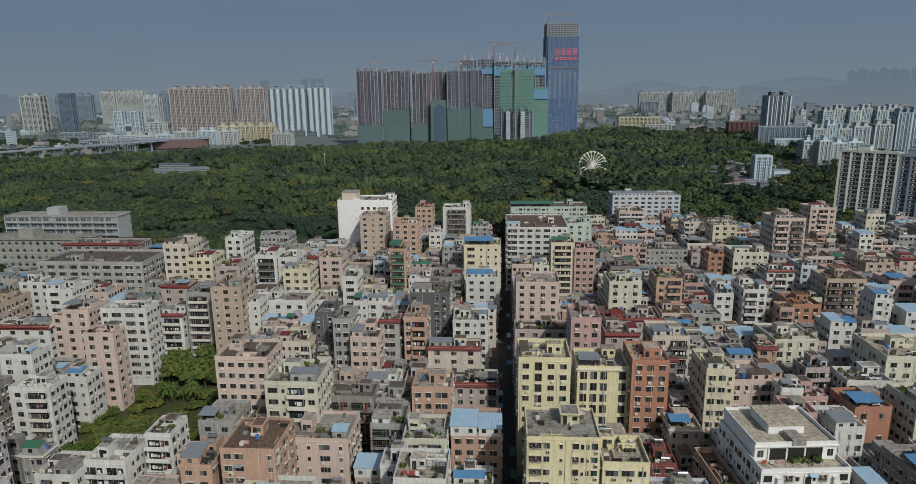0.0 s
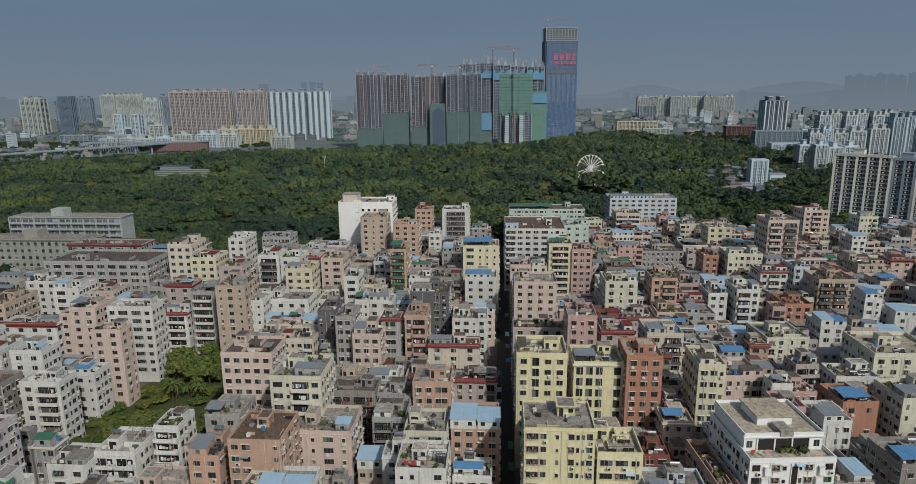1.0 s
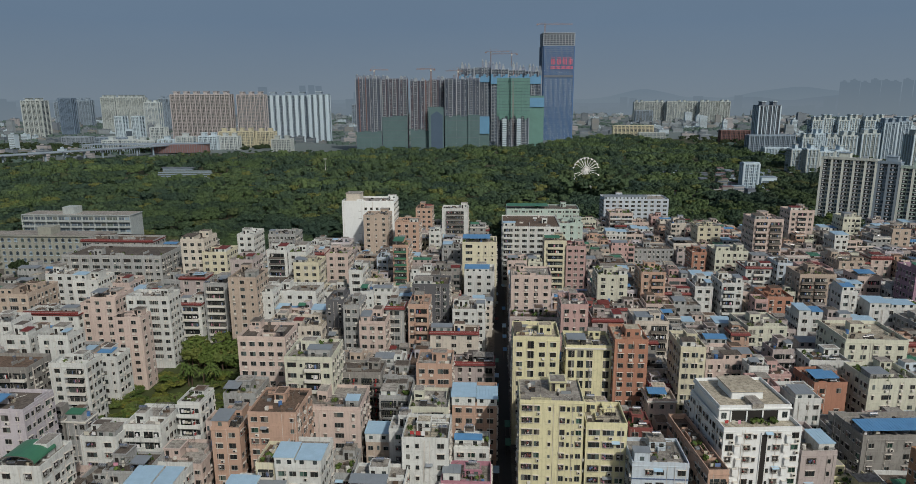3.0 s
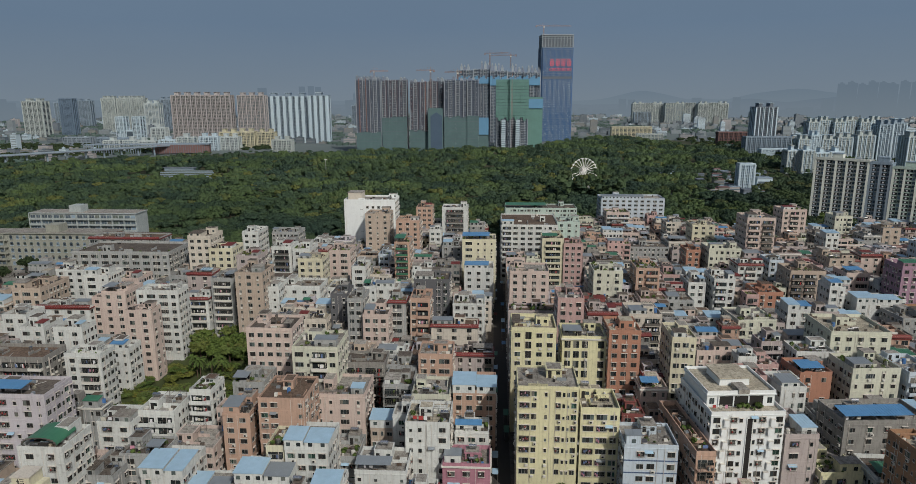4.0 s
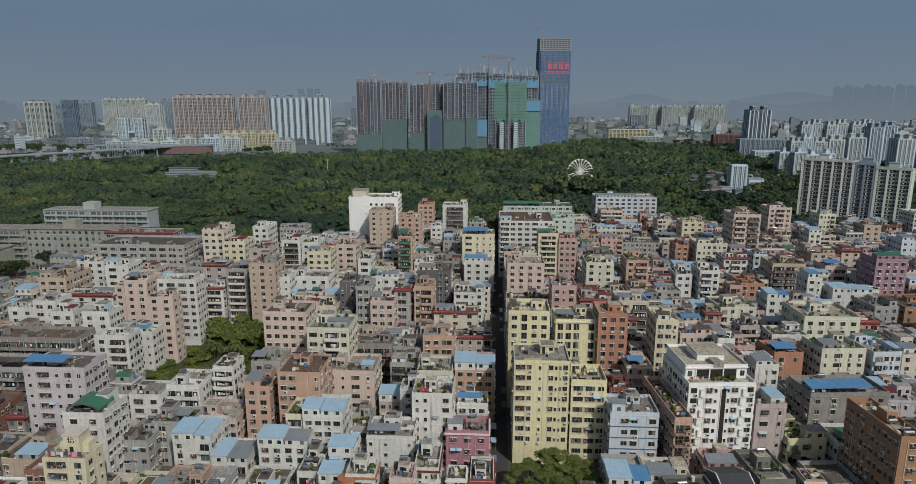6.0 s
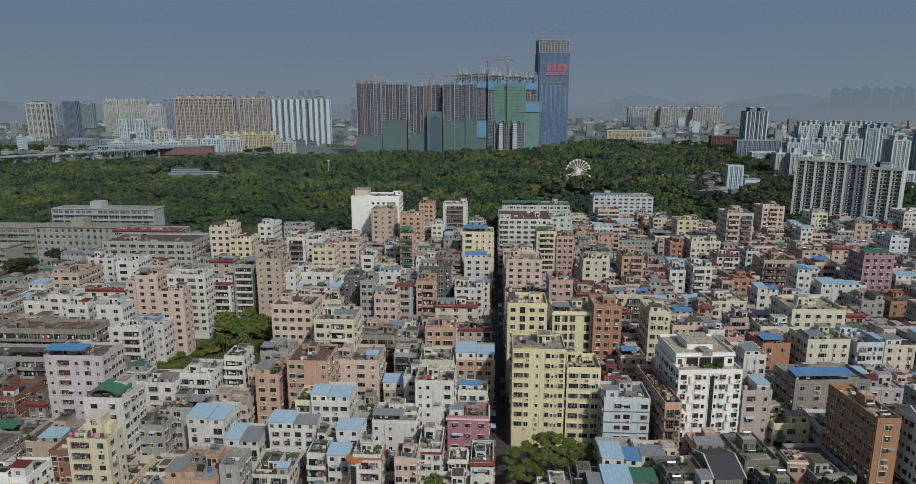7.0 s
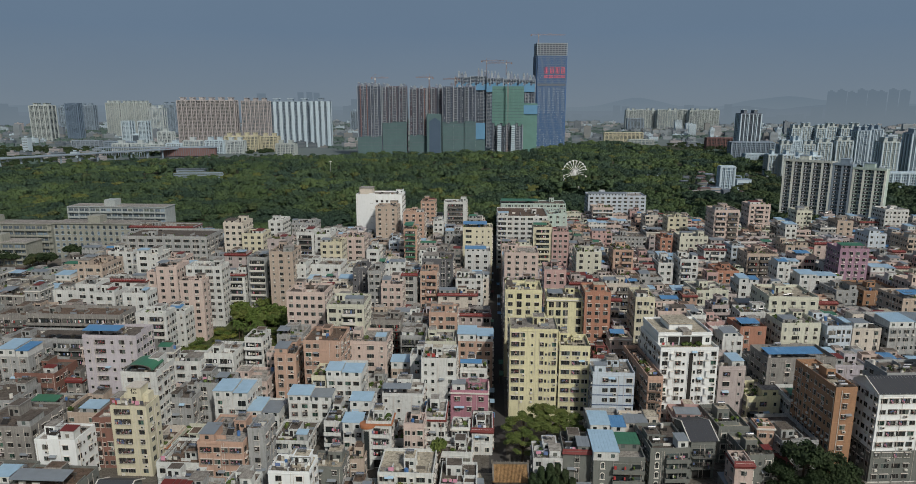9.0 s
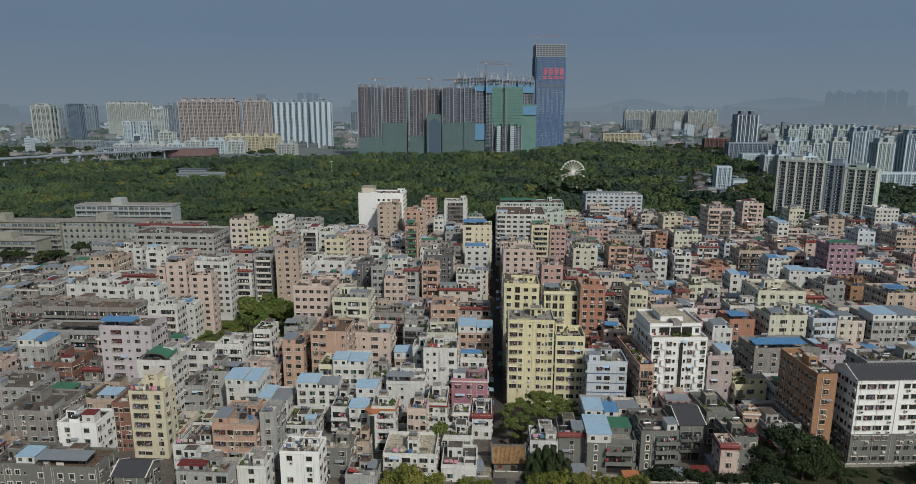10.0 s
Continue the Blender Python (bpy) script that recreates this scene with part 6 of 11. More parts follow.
house(-79.1, 152.0, 9.6, 12.0, 15.7, "grey", "flats", 0, "grey", "grey", "", False, front="mm")
house(-51.2, 115.0, 10.8, 12.0, 16.4, "white", "flats", 0, "grey", "pale", "", True, front="mmmm")
house(-56.3, 116.0, 4.8, 10.0, 15.8, "cream", "flats", 0, "brown", "flat", "", True, front="B")
house(-61.7, 109.0, 13.1, 11.0, 10.8, "white", "flats", 0, "grey", "pale", "", True, front="mmmm")
house(-41.5, 104.0, 6.4, 9.0, 11.8, "white", "flats", 0, "grey", "pale", "", True, front="mm")
house(-33.4, 112.0, 12.5, 11.0, 12.3, "white", "flats", 0, "grey", "grey", "", True, front="s.s..s")
house(-22.4, 122.0, 11.3, 12.0, 20.0, "white", "flats", 0, "sand", "stair", "", True, front="ss.m")
house(-23.1, 140.0, 10.7, 12.0, 18.9, "pale", "flats", 0, "grey", "flat", "", False, front="wh")
house(-11.7, 144.0, 12.1, 13.0, 18.5, "salmon", "flats", 0, "grey", "pale", "", False, front="mmmm")
house(-10.4, 130.0, 9.0, 8.0, 13.7, "white", "flats", 0, "dark", "blue", "", True, front="mmm")
house(-12.8, 119.0, 11.9, 9.0, 10.4, "wine", "flats", 0, "grey", "flat", "white", True, front="mmm")
house(5.7, 122.5, 15.1, 13.0, 30.4, "yellow", "flats", 0, "grey", "stair", "", True, front="hm.s.mssm")
house(21.3, 122.0, 9.6, 11.0, 24.8, "yellow", "flats", 0, "sand", "flat", "", True, front="wwm")
blue_house = house(30.9, 115.0, 12.6, 11.0, 19.3, "blue", "flats", 0, "grey", "stair", "", True, front=".mm.m")
house(34.1, 135.0, 6.0, 9.0, 17.3, "red", "flats", 0, "brown", "flat", "", True, front="mm")
house(-16.6, 219.0, 12.6, 13.0, 20.3, "white", "flats", 0, "grey", "stair", "", False, front="mmsm")
house(-14.3, 265.0, 13.5, 13.0, 22.3, "white", "flats", 0, "grey", "blue", "", False, front="mmm")
house(-16.2, 285.0, 16.4, 14.0, 31.9, "cream", "flats", 0, "grey", "blue", "", False, front="hsss")
house(6.3, 243.0, 16.7, 15.0, 27.1, "pink", "flats", 0, "grey", "stair", "", False, front="mmmm")
house(34.4, 295.0, 9.5, 12.0, 27.6, "rose", "flats", 0, "grey", "flat", "", False, front="mmm")
house(23.7, 296.0, 10.8, 12.0, 30.0, "cream", "flats", 0, "dark", "green", "", False, front="B")
house(21.3, 186.0, 8.9, 13.0, 33.0, "rose", "flats", 0, "grey", "stair", "", False, front="msm")
house(5.0, 203.0, 17.7, 9.0, 23.1, "mauve", "flats", 0, "brown", "garden", "", False, front="mmmm")
house(40.8, 237.0, 12.1, 14.0, 29.6, "pale", "flats", 0, "grey", "garden", "", False, front="msm")
house(59.1, 241.0, 9.7, 13.0, 29.9, "salmon", "flats", 0, "grey", "garden", "", False, front="mB")
house(45.7, 187.0, 11.0, 13.0, 27.5, "beige", "flats", 0, "grey", "stair", "", False, front="wB")
house(32.3, 190.0, 9.9, 12.0, 26.7, "mauve", "flats", 0, "dark", "red", "red", False, front="mm")
house(82.5, 246.0, 7.3, 13.0, 22.5, "white", "flats", 0, "grey", "stair", "", False, front="mm")
house(92.2, 243.0, 8.7, 14.0, 24.8, "white", "flats", 0, "sand", "flat", "", False, front="Bm")
house(97.8, 304.0, 7.2, 12.0, 22.9, "orange", "flats", 0, "grey", "stair", "", False, front="mm")
house(113.7, 350.0, 12.8, 13.0, 27.7, "cream", "flats", 0, "grey", "flat", "", False, front="mmm")
house(115.0, 279.0, 11.6, 12.0, 22.4, "white", "flats", 0, "brown", "red", "red", False, front="mBm")
house(131.3, 284.0, 6.7, 12.0, 23.1, "blue", "flats", 0, "grey", "stair", "", False, front="mm")
house(130.3, 259.0, 15.2, 14.0, 24.3, "tan", "flats", 0, "brown", "stair", "", False, front="BBm")
house(109.0, 239.0, 10.2, 14.0, 20.2, "orange", "flats", 0, "brown", "flat", "", False, front="mmm")
house(132.1, 318.0, 14.7, 16.0, 37.5, "pink", "flats", 0, "grey", "stair", "", False, front="BB")
house(171.6, 368.0, 13.9, 14.0, 33.6, "pink", "flats", 0, "grey", "stair", "", False, front="mBm")
house(168.3, 302.0, 12.3, 14.0, 20.1, "tan", "flats", 0, "grey", "stair", "", False, front="mmm")
house(189.7, 313.0, 10.2, 14.0, 19.0, "pink", "flats", 0, "grey", "red", "red", False, front="mm")
house(155.9, 262.0, 10.1, 12.0, 22.8, "pink", "flats", 0, "grey", "blue", "", False, front="mB")
house(181.3, 334.0, 7.0, 12.0, 24.7, "white", "flats", 0, "grey", "pale", "", False, front="mm")
house(133.5, 231.0, 6.1, 10.0, 25.7, "white", "flats", 0, "grey", "blue", "", False, front="ms")
house(109.0, 211.0, 8.1, 11.0, 22.4, "white", "flats", 0, "grey", "pale", "", False, front="mm")
house(223.8, 356.0, 10.0, 13.0, 25.2, "tan", "flats", 0, "grey", "stair", "", False, front="mm")
house(166.5, 241.0, 13.5, 13.0, 31.6, "magenta", "flats", 0, "grey", "green", "", False, front="mmmm")
house(108.3, 178.0, 18.9, 18.0, 25.5, "pale", "flats", 0, "sand", "stair", "", False, front="mmmmm")
house(51.3, 154.0, 6.9, 13.0, 31.7, "cream", "flats", 0, "grey", "tank", "", False, front="mms")
house(33.9, 158.0, 9.4, 13.0, 32.1, "orange", "flats", 0, "sand", "flat", "", False, front="mmm")
house(4.9, 156.5, 13.3, 13.0, 32.8, "yellow", "flats", 0, "sand", "flat", "", False, front="mgmm")
house(20.5, 161.0, 13.3, 12.0, 28.7, "yellow", "flats", 0, "grey", "tank", "white", False, front="ggg.g")
house(-136.0, 159.0, 11.9, 8.0, 20.7, "white", "flats", 0, "grey", "stair", "", False, front="mB")
house(-131.8, 176.0, 6.8, 8.0, 15.9, "white", "flats", 0, "dark", "blue", "", False, front="ms")
house(-129.6, 117.0, 17.4, 11.0, 27.4, "lilac", "flats", 0, "dark", "blue", "", True, front="shsms")
canopy_house = house(-109.8, 103.0, 10.9, 11.0, 21.2, "white", "flats", 0, "grey", "flat", "", True, label="white seven storey house with a green vaulted roof canopy", front="mm")
house(-107.0, 128.0, 9.7, 10.0, 14.4, "white", "flats", 0, "dark", "garden", "", True, front="wm")
house(-94.0, 116.0, 10.8, 9.0, 12.8, "grey", "flats", 0, "dark", "garden", "", True, front="mm")
blank_tower = house(-90.4, 354.5, 30.7, 18.0, 40.1, "snow", "blank", 0, "grey", "flat", "", False)
house(-28.0, 308.5, 10.7, 14.0, 23.1, "grey", "flats", 0, "dark", "stair", "", False)
house(-116.0, 310.2, 14.7, 15.0, 22.1, "grey", "wide", 0, "dark", "stair", "", False)
house(-130.0, 338.9, 15.7, 14.0, 23.1, "grey", "flats", 0, "grey", "tank", "", False)
house(-28.6, 269.5, 12.3, 14.0, 21.1, "concrete", "flats", 0, "dark", "stair", "", False)
house(-5.2, 195.6, 4.6, 16.0, 5.0, "pale", "flats", 0, "grey", "stair", "", False)
house(3.3, 320.2, 30.4, 34.0, 32.6, "white", "flats", 0, "brown", "stair", "", False, front="Bwwwhsms")
house(34.4, 333.0, 12.6, 16.0, 32.0, "mint", "flats", 0, "grey", "stair", "", False, front="mms")
house(6.7, 408.3, 47.8, 18.0, 27.1, "mint", "wide", 0, "dark", "green", "", False)
house(33.8, 223.4, 10.5, 15.0, 19.2, "red", "flats", 0, "dark", "flat", "red", False)
house(17.7, 214.2, 6.8, 12.0, 16.2, "mauve", "flats", 0, "dark", "stair", "", False)
house(-16.7, 179.7, 10.5, 7.0, 14.5, "pink", "flats", 0, "dark", "red", "red", False)
house(-12.7, 169.6, 12.3, 7.0, 19.2, "mauve", "flats", 0, "dark", "red", "red", False)
house(-34.7, 163.7, 10.5, 8.0, 17.1, "grey", "balcony_bars", 0, "dark", "stair", "", False)
house(-47.2, 160.7, 13.2, 9.4, 19.2, "concrete", "balcony_bars", 0, "dark", "stair", "", False)
house(-71.2, 193.8, 10.5, 13.0, 21.1, "beige", "flats", 0, "sand", "stair", "", False)
house(-32.9, 149.9, 8.8, 13.0, 17.1, "grey", "balcony_bars", 0, "dark", "stair", "", False)
house(-27.4, 133.3, 14.4, 7.0, 16.1, "white", "few", 0, "grey", "stair", "", True)
house(-43.0, 126.3, 7.1, 12.0, 7.2, "grey", "flats", 0, "grey", "flat", "", True)
house(-48.1, 98.1, 5.3, 12.0, 10.1, "white", "balcony", 0, "dark", "garden", "", True)
house(-42.0, 95.8, 5.6, 9.0, 9.1, "white", "flats", 0, "grey", "pale", "", True)
rust_house = house(-34.6, 92.0, 7.0, 7.0, 13.1, "white", "balcony_white", 0, "sand", "garden", "rust", True)
house(-24.0, 91.0, 5.6, 7.0, 13.1, "pink", "flats", 0, "grey", "stair", "", True)
house(-19.1, 98.1, 6.1, 12.0, 11.6, "white", "flats", 0, "grey", "flat", "red", True)
house(-5.5, 100.3, 6.0, 12.0, 7.1, "white", "arch", 0, "dark", "red", "red", True)
house(-101.9, 244.0, 15.4, 16.0, 21.1, "white", "flats", 0, "dark", "stair", "", False)
house(-219.3, 306.1, 38.9, 14.0, 26.1, "grey", "wide", 0, "brown", "red", "red", False)
house(-159.3, 220.6, 14.3, 7.0, 21.1, "tan", "pairs", 0, "dark", "stair", "", False)
house(-155.6, 186.5, 15.6, 12.9, 11.8, "grey", "balcony", 0, "dark", "stair", "", False)
house(-192.4, 158.3, 22.5, 10.8, 19.2, "concrete", "balcony_bars", 0, "brown", "stair", "", False)
house(-160.6, 120.0, 10.0, 12.3, 19.2, "grey", "flats", 0, "grey", "pale", "", True)
house(-163.6, 103.8, 18.4, 13.0, 11.1, "grey", "flats", 0, "dark", "flat", "", True)
house(-98.0, 132.4, 10.2, 12.0, 15.6, "white", "balcony_white", 0, "grey", "stair", "", True)
house(-86.2, 139.2, 6.4, 9.0, 19.2, "white", "balcony", 0, "brown", "garden", "", False)
house(-84.7, 108.8, 10.3, 13.0, 11.6, "white", "pairs", 0, "grey", "pale", "", True)
house(-74.0, 107.8, 9.4, 13.0, 5.9, "white", "flats", 0, "grey", "pale", "", True)
cream_tower = house(-102.3, 84.4, 10.0, 7.0, 20.1, "cream", "loggia", 0, "sand", "bare", "", True)
house(-99.7, 109.5, 7.7, 12.0, 10.1, "grey", "flats", 0, "dark", "stair", "", True)
house(-119.9, 78.3, 11.0, 9.0, 13.1, "snow", "few", 0, "grey", "stair", "", True)
house(-141.0, 84.6, 15.7, 15.0, 13.1, "concrete", "flats", 0, "dark", "stair", "", True)
house(-143.2, 108.4, 14.7, 10.0, 7.1, "grey", "hall", 0, "dark", "green", "", True)
house(-110.0, 88.0, 5.6, 15.0, 14.1, "brick", "flats", 0, "grey", "flat", "", True)
house(-127.6, 100.3, 12.1, 13.0, 9.3, "tan", "few", 0, "dark", "flat", "", True)
house(-76.3, 78.7, 12.2, 15.0, 13.6, "salmon", "wide", 0, "grey", "tank", "", True, front="hmmh")
house(-63.5, 80.5, 4.6, 8.0, 16.1, "grey", "few", 0, "grey", "flat", "", True)
house(-54.2, 68.3, 10.2, 8.0, 12.1, "snow", "few", 0, "sand", "stair", "", True)
house(-62.8, 95.7, 10.6, 13.0, 4.6, "white", "balcony", 0, "dark", "garden", "", True)
house(-46.5, 77.3, 8.5, 8.0, 8.1, "slate", "few", 0, "sand", "flat", "", True)
house(-88.2, 79.3, 11.6, 13.0, 6.6, "white", "flats", 0, "brown", "flat", "", True)
house(-99.0, 91.8, 7.1, 12.0, 4.1, "beige", "few", 0, "brown", "flat", "rust", True)
house(-118.1, 65.4, 16.7, 10.0, 7.6, "slate", "trim", 0, "brown", "grey", "", True)
house(-96.4, 64.3, 8.0, 8.0, 6.1, "slate", "few", 0, "dark", "gable", "", True)
house(-131.6, 67.0, 12.7, 11.0, 7.1, "slate", "trim", 0, "dark", "stair", "", True)
house(-79.8, 63.9, 13.6, 7.0, 8.1, "grey", "flats", 0, "grey", "flat", "", True)
house(-28.6, 75.2, 14.1, 12.0, 8.1, "white", "wide", 0, "sand", "flat", "", True)
house(-14.0, 89.1, 8.9, 8.0, 6.1, "white", "flats", 0, "dark", "flat", "", True)
house(-13.1, 77.0, 9.5, 11.0, 4.1, "white", "few", 0, "dark", "flat", "", True)
house(73.6, 337.6, 24.3, 14.0, 17.1, "grey", "flats", 0, "dark", "stair", "", False)
house(75.2, 438.0, 44.5, 20.0, 29.1, "blue", "wide", 0, "grey", "grey", "", False, front="wwwwwwwwww")
house(73.4, 403.0, 15.0, 14.0, 25.1, "pink", "balcony_white", 0, "grey", "garden", "", False)
house(103.0, 366.3, 8.7, 12.0, 26.1, "beige", "pairs", 0, "grey", "stair", "", False)
house(107.5, 299.2, 15.8, 14.0, 25.1, "pale", "flats", 0, "grey", "stair", "", False)
house(207.5, 378.1, 10.3, 13.0, 28.1, "pale", "flats", 0, "grey", "stair", "", False)
house(211.9, 299.0, 9.8, 14.0, 28.1, "blue", "flats", 0, "grey", "grey", "", False)
house(265.8, 378.1, 15.6, 16.0, 29.1, "white", "flats", 0, "grey", "stair", "", False)
house(229.8, 293.1, 14.4, 16.0, 27.1, "tan", "wide", 0, "brown", "stair", "", False)
house(63.9, 170.4, 11.4, 13.0, 21.1, "pink", "flats", 5, "grey", "flat", "", False)
house(87.9, 201.9, 14.0, 15.0, 21.1, "pale", "flats", 5, "grey", "stair", "", False)
house(86.7, 178.0, 6.8, 7.0, 22.1, "mauve", "balcony", 5, "dark", "stair", "", False)
house(44.8, 224.3, 13.3, 15.0, 19.1, "mauve", "flats", 0, "dark", "red", "", False)
house(104.5, 156.7, 14.4, 12.0, 21.8, "pale", "hall", 5, "grey", "garden", "", False)
house(142.2, 226.5, 16.2, 14.0, 20.6, "white", "few", 0, "grey", "pale", "", False)
house(152.0, 212.8, 9.8, 13.0, 19.1, "grey", "flats", 5, "grey", "stair", "", False)
house(120.4, 156.5, 9.1, 14.0, 21.1, "blue", "flats", 5, "grey", "stair", "", False)
house(130.4, 158.3, 10.6, 15.0, 20.1, "beige", "flats", 5, "grey", "tank", "", False)
house(164.5, 214.1, 17.6, 18.0, 18.1, "brown", "few", 5, "dark", "stair", "", False)
house(164.9, 187.5, 16.4, 15.0, 23.1, "tan", "hall", 5, "grey", "blue", "", False)
house(142.9, 158.1, 17.9, 16.0, 21.1, "grey", "wide", 5, "grey", "pale", "", False)
house(80.7, 165.8, 7.0, 10.9, 19.2, "rose", "flats", 5, "dark", "flat", "", False)
house(81.0, 148.7, 7.4, 11.1, 19.2, "white", "flats", 5, "grey", "grey", "", False)
house(91.0, 159.3, 9.7, 11.3, 19.2, "orange", "few", 5, "grey", "blue", "", False)
white_block = house(51.8, 118.9, 18.0, 20.0, 26.1, "snow", "stack", 5, "sand", "stair", "", True, setback=4.5, front="m.ms.sm.m")
house(46.6, 111.6, 4.6, 26.0, 19.6, "salmon", "balcony_bars", 5, "brown", "flat", "", True)
house(70.8, 121.5, 8.4, 14.0, 19.1, "mauve", "wide", 5, "grey", "stair", "", True)
house(79.6, 120.2, 10.6, 13.0, 10.1, "yellow", "wide", 5, "grey", "garden", "", True)
house(88.6, 129.2, 22.5, 12.0, 19.2, "concrete", "few", 5, "grey", "blue", "", True)
house(92.4, 95.3, 5.9, 20.0, 24.6, "brown", "few", 5, "sand", "tank", "", True)
house(101.8, 91.9, 24.1, 11.0, 25.1, "snow", "block", 5, "dark", "gable", "", True, base="slate", front="mwwm.mwwm")
house(112.8, 107.6, 19.4, 10.0, 24.1, "grey", "few", 5, "dark", "tank", "", True)
house(80.2, 96.3, 10.4, 16.0, 8.1, "grey", "few", 5, "dark", "stair", "", True)
house(64.1, 99.6, 8.8, 14.0, 10.1, "slate", "trim", 5, "sand", "flat", "", True)
house(54.0, 91.1, 6.7, 13.0, 10.1, "slate", "balcony_bars", 5, "dark", "gable", "", True)
house(41.7, 85.1, 10.6, 14.0, 11.1, "slate", "balcony_arch", 5, "dark", "flat", "", True)
house(67.1, 86.3, 7.1, 12.0, 9.1, "slate", "trim", 5, "sand", "garden", "", True)
house(26.8, 83.5, 13.3, 12.0, 9.1, "slate", "balcony_arch", 0, "grey", "pale", "", True)
house(11.2, 84.5, 7.7, 9.0, 8.1, "white", "flats", 0, "grey", "garden", "", True)
house(19.2, 85.7, 7.3, 11.0, 9.1, "slate", "few", 0, "dark", "red", "", True)
house(-83.6, 71.3, 9.5, 7.0, 6.1, "white", "few", 0, "dark", "flat", "", True)
house(-39.6, 85.6, 5.4, 7.0, 5.1, "tan", "few", 0, "brown", "flat", "", True)
house(-38.0, 70.8, 8.5, 8.0, 4.1, "grey", "few", 0, "brown", "flat", "", True)
# smaller houses in the gaps between them
# west of x -104 dull old walls and roofs also stand for cloud shade
house(-152.8, 68.0, 11.3, 11.1, 6.0, "grey", "few", 0, "sand", "grey", "", False)
house(-140.2, 68.0, 7.0, 7.5, 9.0, "mauve", "hall", 0, "grey", "red", "red", False)
house(-65.6, 68.0, 7.5, 7.0, 7.7, "white", "few", 0, "grey", "stair", "", False)
house(-139.8, 76.0, 5.3, 6.0, 6.0, "tan", "balcony", 0, "dark", "tank", "white", False)
house(-166.6, 79.2, 12.2, 13.0, 6.0, "grey", "few", 0, "dark", "grey", "", False)
house(-57.5, 79.2, 10.1, 11.7, 3.6, "grey", "wide", 0, "sand", "grey", "", False)
house(-153.1, 80.8, 10.0, 13.7, 6.0, "grey", "slits", 0, "dark", "stair", "", False)
house(62.0, 80.8, 4.6, 6.7, 9.8, "pink", "few", 0, "dark", "red", "red", False)
house(126.4, 92.0, 4.8, 6.0, 14.0, "grey", "flats", 0, "grey", "blue", "", False)
house(-91.4, 93.6, 10.4, 12.1, 3.7, "pale", "slits", 0, "brown", "garden", "", False)
house(-164.6, 93.6, 7.9, 9.3, 3.6, "concrete", "flats", 0, "sand", "tank", "white", False)
house(-153.3, 95.2, 8.4, 7.2, 3.6, "concrete", "balcony_bars", 0, "sand", "grey", "white", False)
house(27.9, 96.8, 9.5, 13.4, 9.8, "grey", "few", 0, "grey", "pale", "", False)
house(133.1, 96.8, 10.4, 13.6, 16.0, "pink", "flats", 0, "brown", "red", "red", False)
house(-181.4, 100.0, 11.7, 13.9, 14.0, "grey", "flats", 0, "grey", "stair", "white", False)
house(-32.6, 100.0, 12.6, 10.2, 3.6, "white", "few", 0, "brown", "garden", "", False)
house(38.1, 100.0, 10.7, 11.0, 9.0, "beige", "flats", 0, "sand", "grey", "", False)
house(-11.3, 100.0, 4.9, 6.2, 7.9, "white", "flats", 0, "dark", "garden", "white", False)
house(74.9, 100.0, 4.7, 5.1, 10.5, "salmon", "wide", 0, "dark", "garden", "white", False)
house(99.1, 104.8, 10.6, 11.0, 11.0, "mauve", "wide", 0, "grey", "grey", "", False)
house(53.9, 106.4, 9.6, 9.3, 9.0, "rose", "pairs", 0, "sand", "grey", "white", False)
house(144.2, 106.4, 11.1, 12.4, 16.0, "grey", "balcony", 0, "grey", "stair", "white", False)
house(73.8, 109.6, 5.5, 6.2, 3.9, "rose", "wide", 0, "sand", "stair", "", False)
house(133.4, 111.2, 10.2, 9.6, 12.0, "beige", "hall", 0, "sand", "grey", "", False)
house(-20.3, 111.2, 5.1, 5.2, 7.5, "concrete", "pairs", 0, "grey", "blue", "", False)
house(-189.8, 114.4, 10.4, 11.3, 11.0, "grey", "hall", 0, "dark", "green", "", False)
house(-178.7, 114.4, 12.6, 11.7, 13.0, "pink", "balcony_bars", 0, "brown", "tank", "", False)
house(-39.0, 116.0, 4.7, 6.2, 3.6, "white", "balcony_bars", 0, "sand", "tank", "white", False)
house(91.4, 117.6, 10.0, 11.0, 10.6, "white", "few", 0, "dark", "green", "white", False)
house(-111.2, 117.6, 8.1, 8.2, 7.4, "pink", "balcony_bars", 0, "grey", "grey", "", False)
house(-155.5, 119.2, 13.5, 12.0, 13.0, "brick", "flats", 0, "dark", "flat", "", True, front="mhh")
house(103.8, 119.2, 9.6, 9.4, 10.6, "rose", "hall", 0, "grey", "stair", "white", False)
house(114.4, 119.2, 12.6, 12.9, 11.0, "concrete", "slits", 0, "grey", "red", "red", False)
house(-138.2, 119.2, 5.1, 6.7, 11.0, "concrete", "pairs", 0, "dark", "red", "red", False)
house(144.1, 120.8, 11.6, 13.3, 16.0, "lilac", "slits", 0, "brown", "tank", "", False)
house(128.5, 122.4, 9.5, 13.4, 16.0, "rose", "balcony_bars", 0, "grey", "flat", "white", False)
house(138.5, 122.4, 4.6, 6.1, 9.0, "pink", "flats", 0, "grey", "blue", "", False)
house(-32.2, 124.0, 7.7, 8.0, 7.9, "grey", "balcony_bars", 0, "brown", "green", "", False)
house(-86.4, 125.6, 12.2, 12.1, 9.0, "pink", "flats", 0, "grey", "flat", "", False)
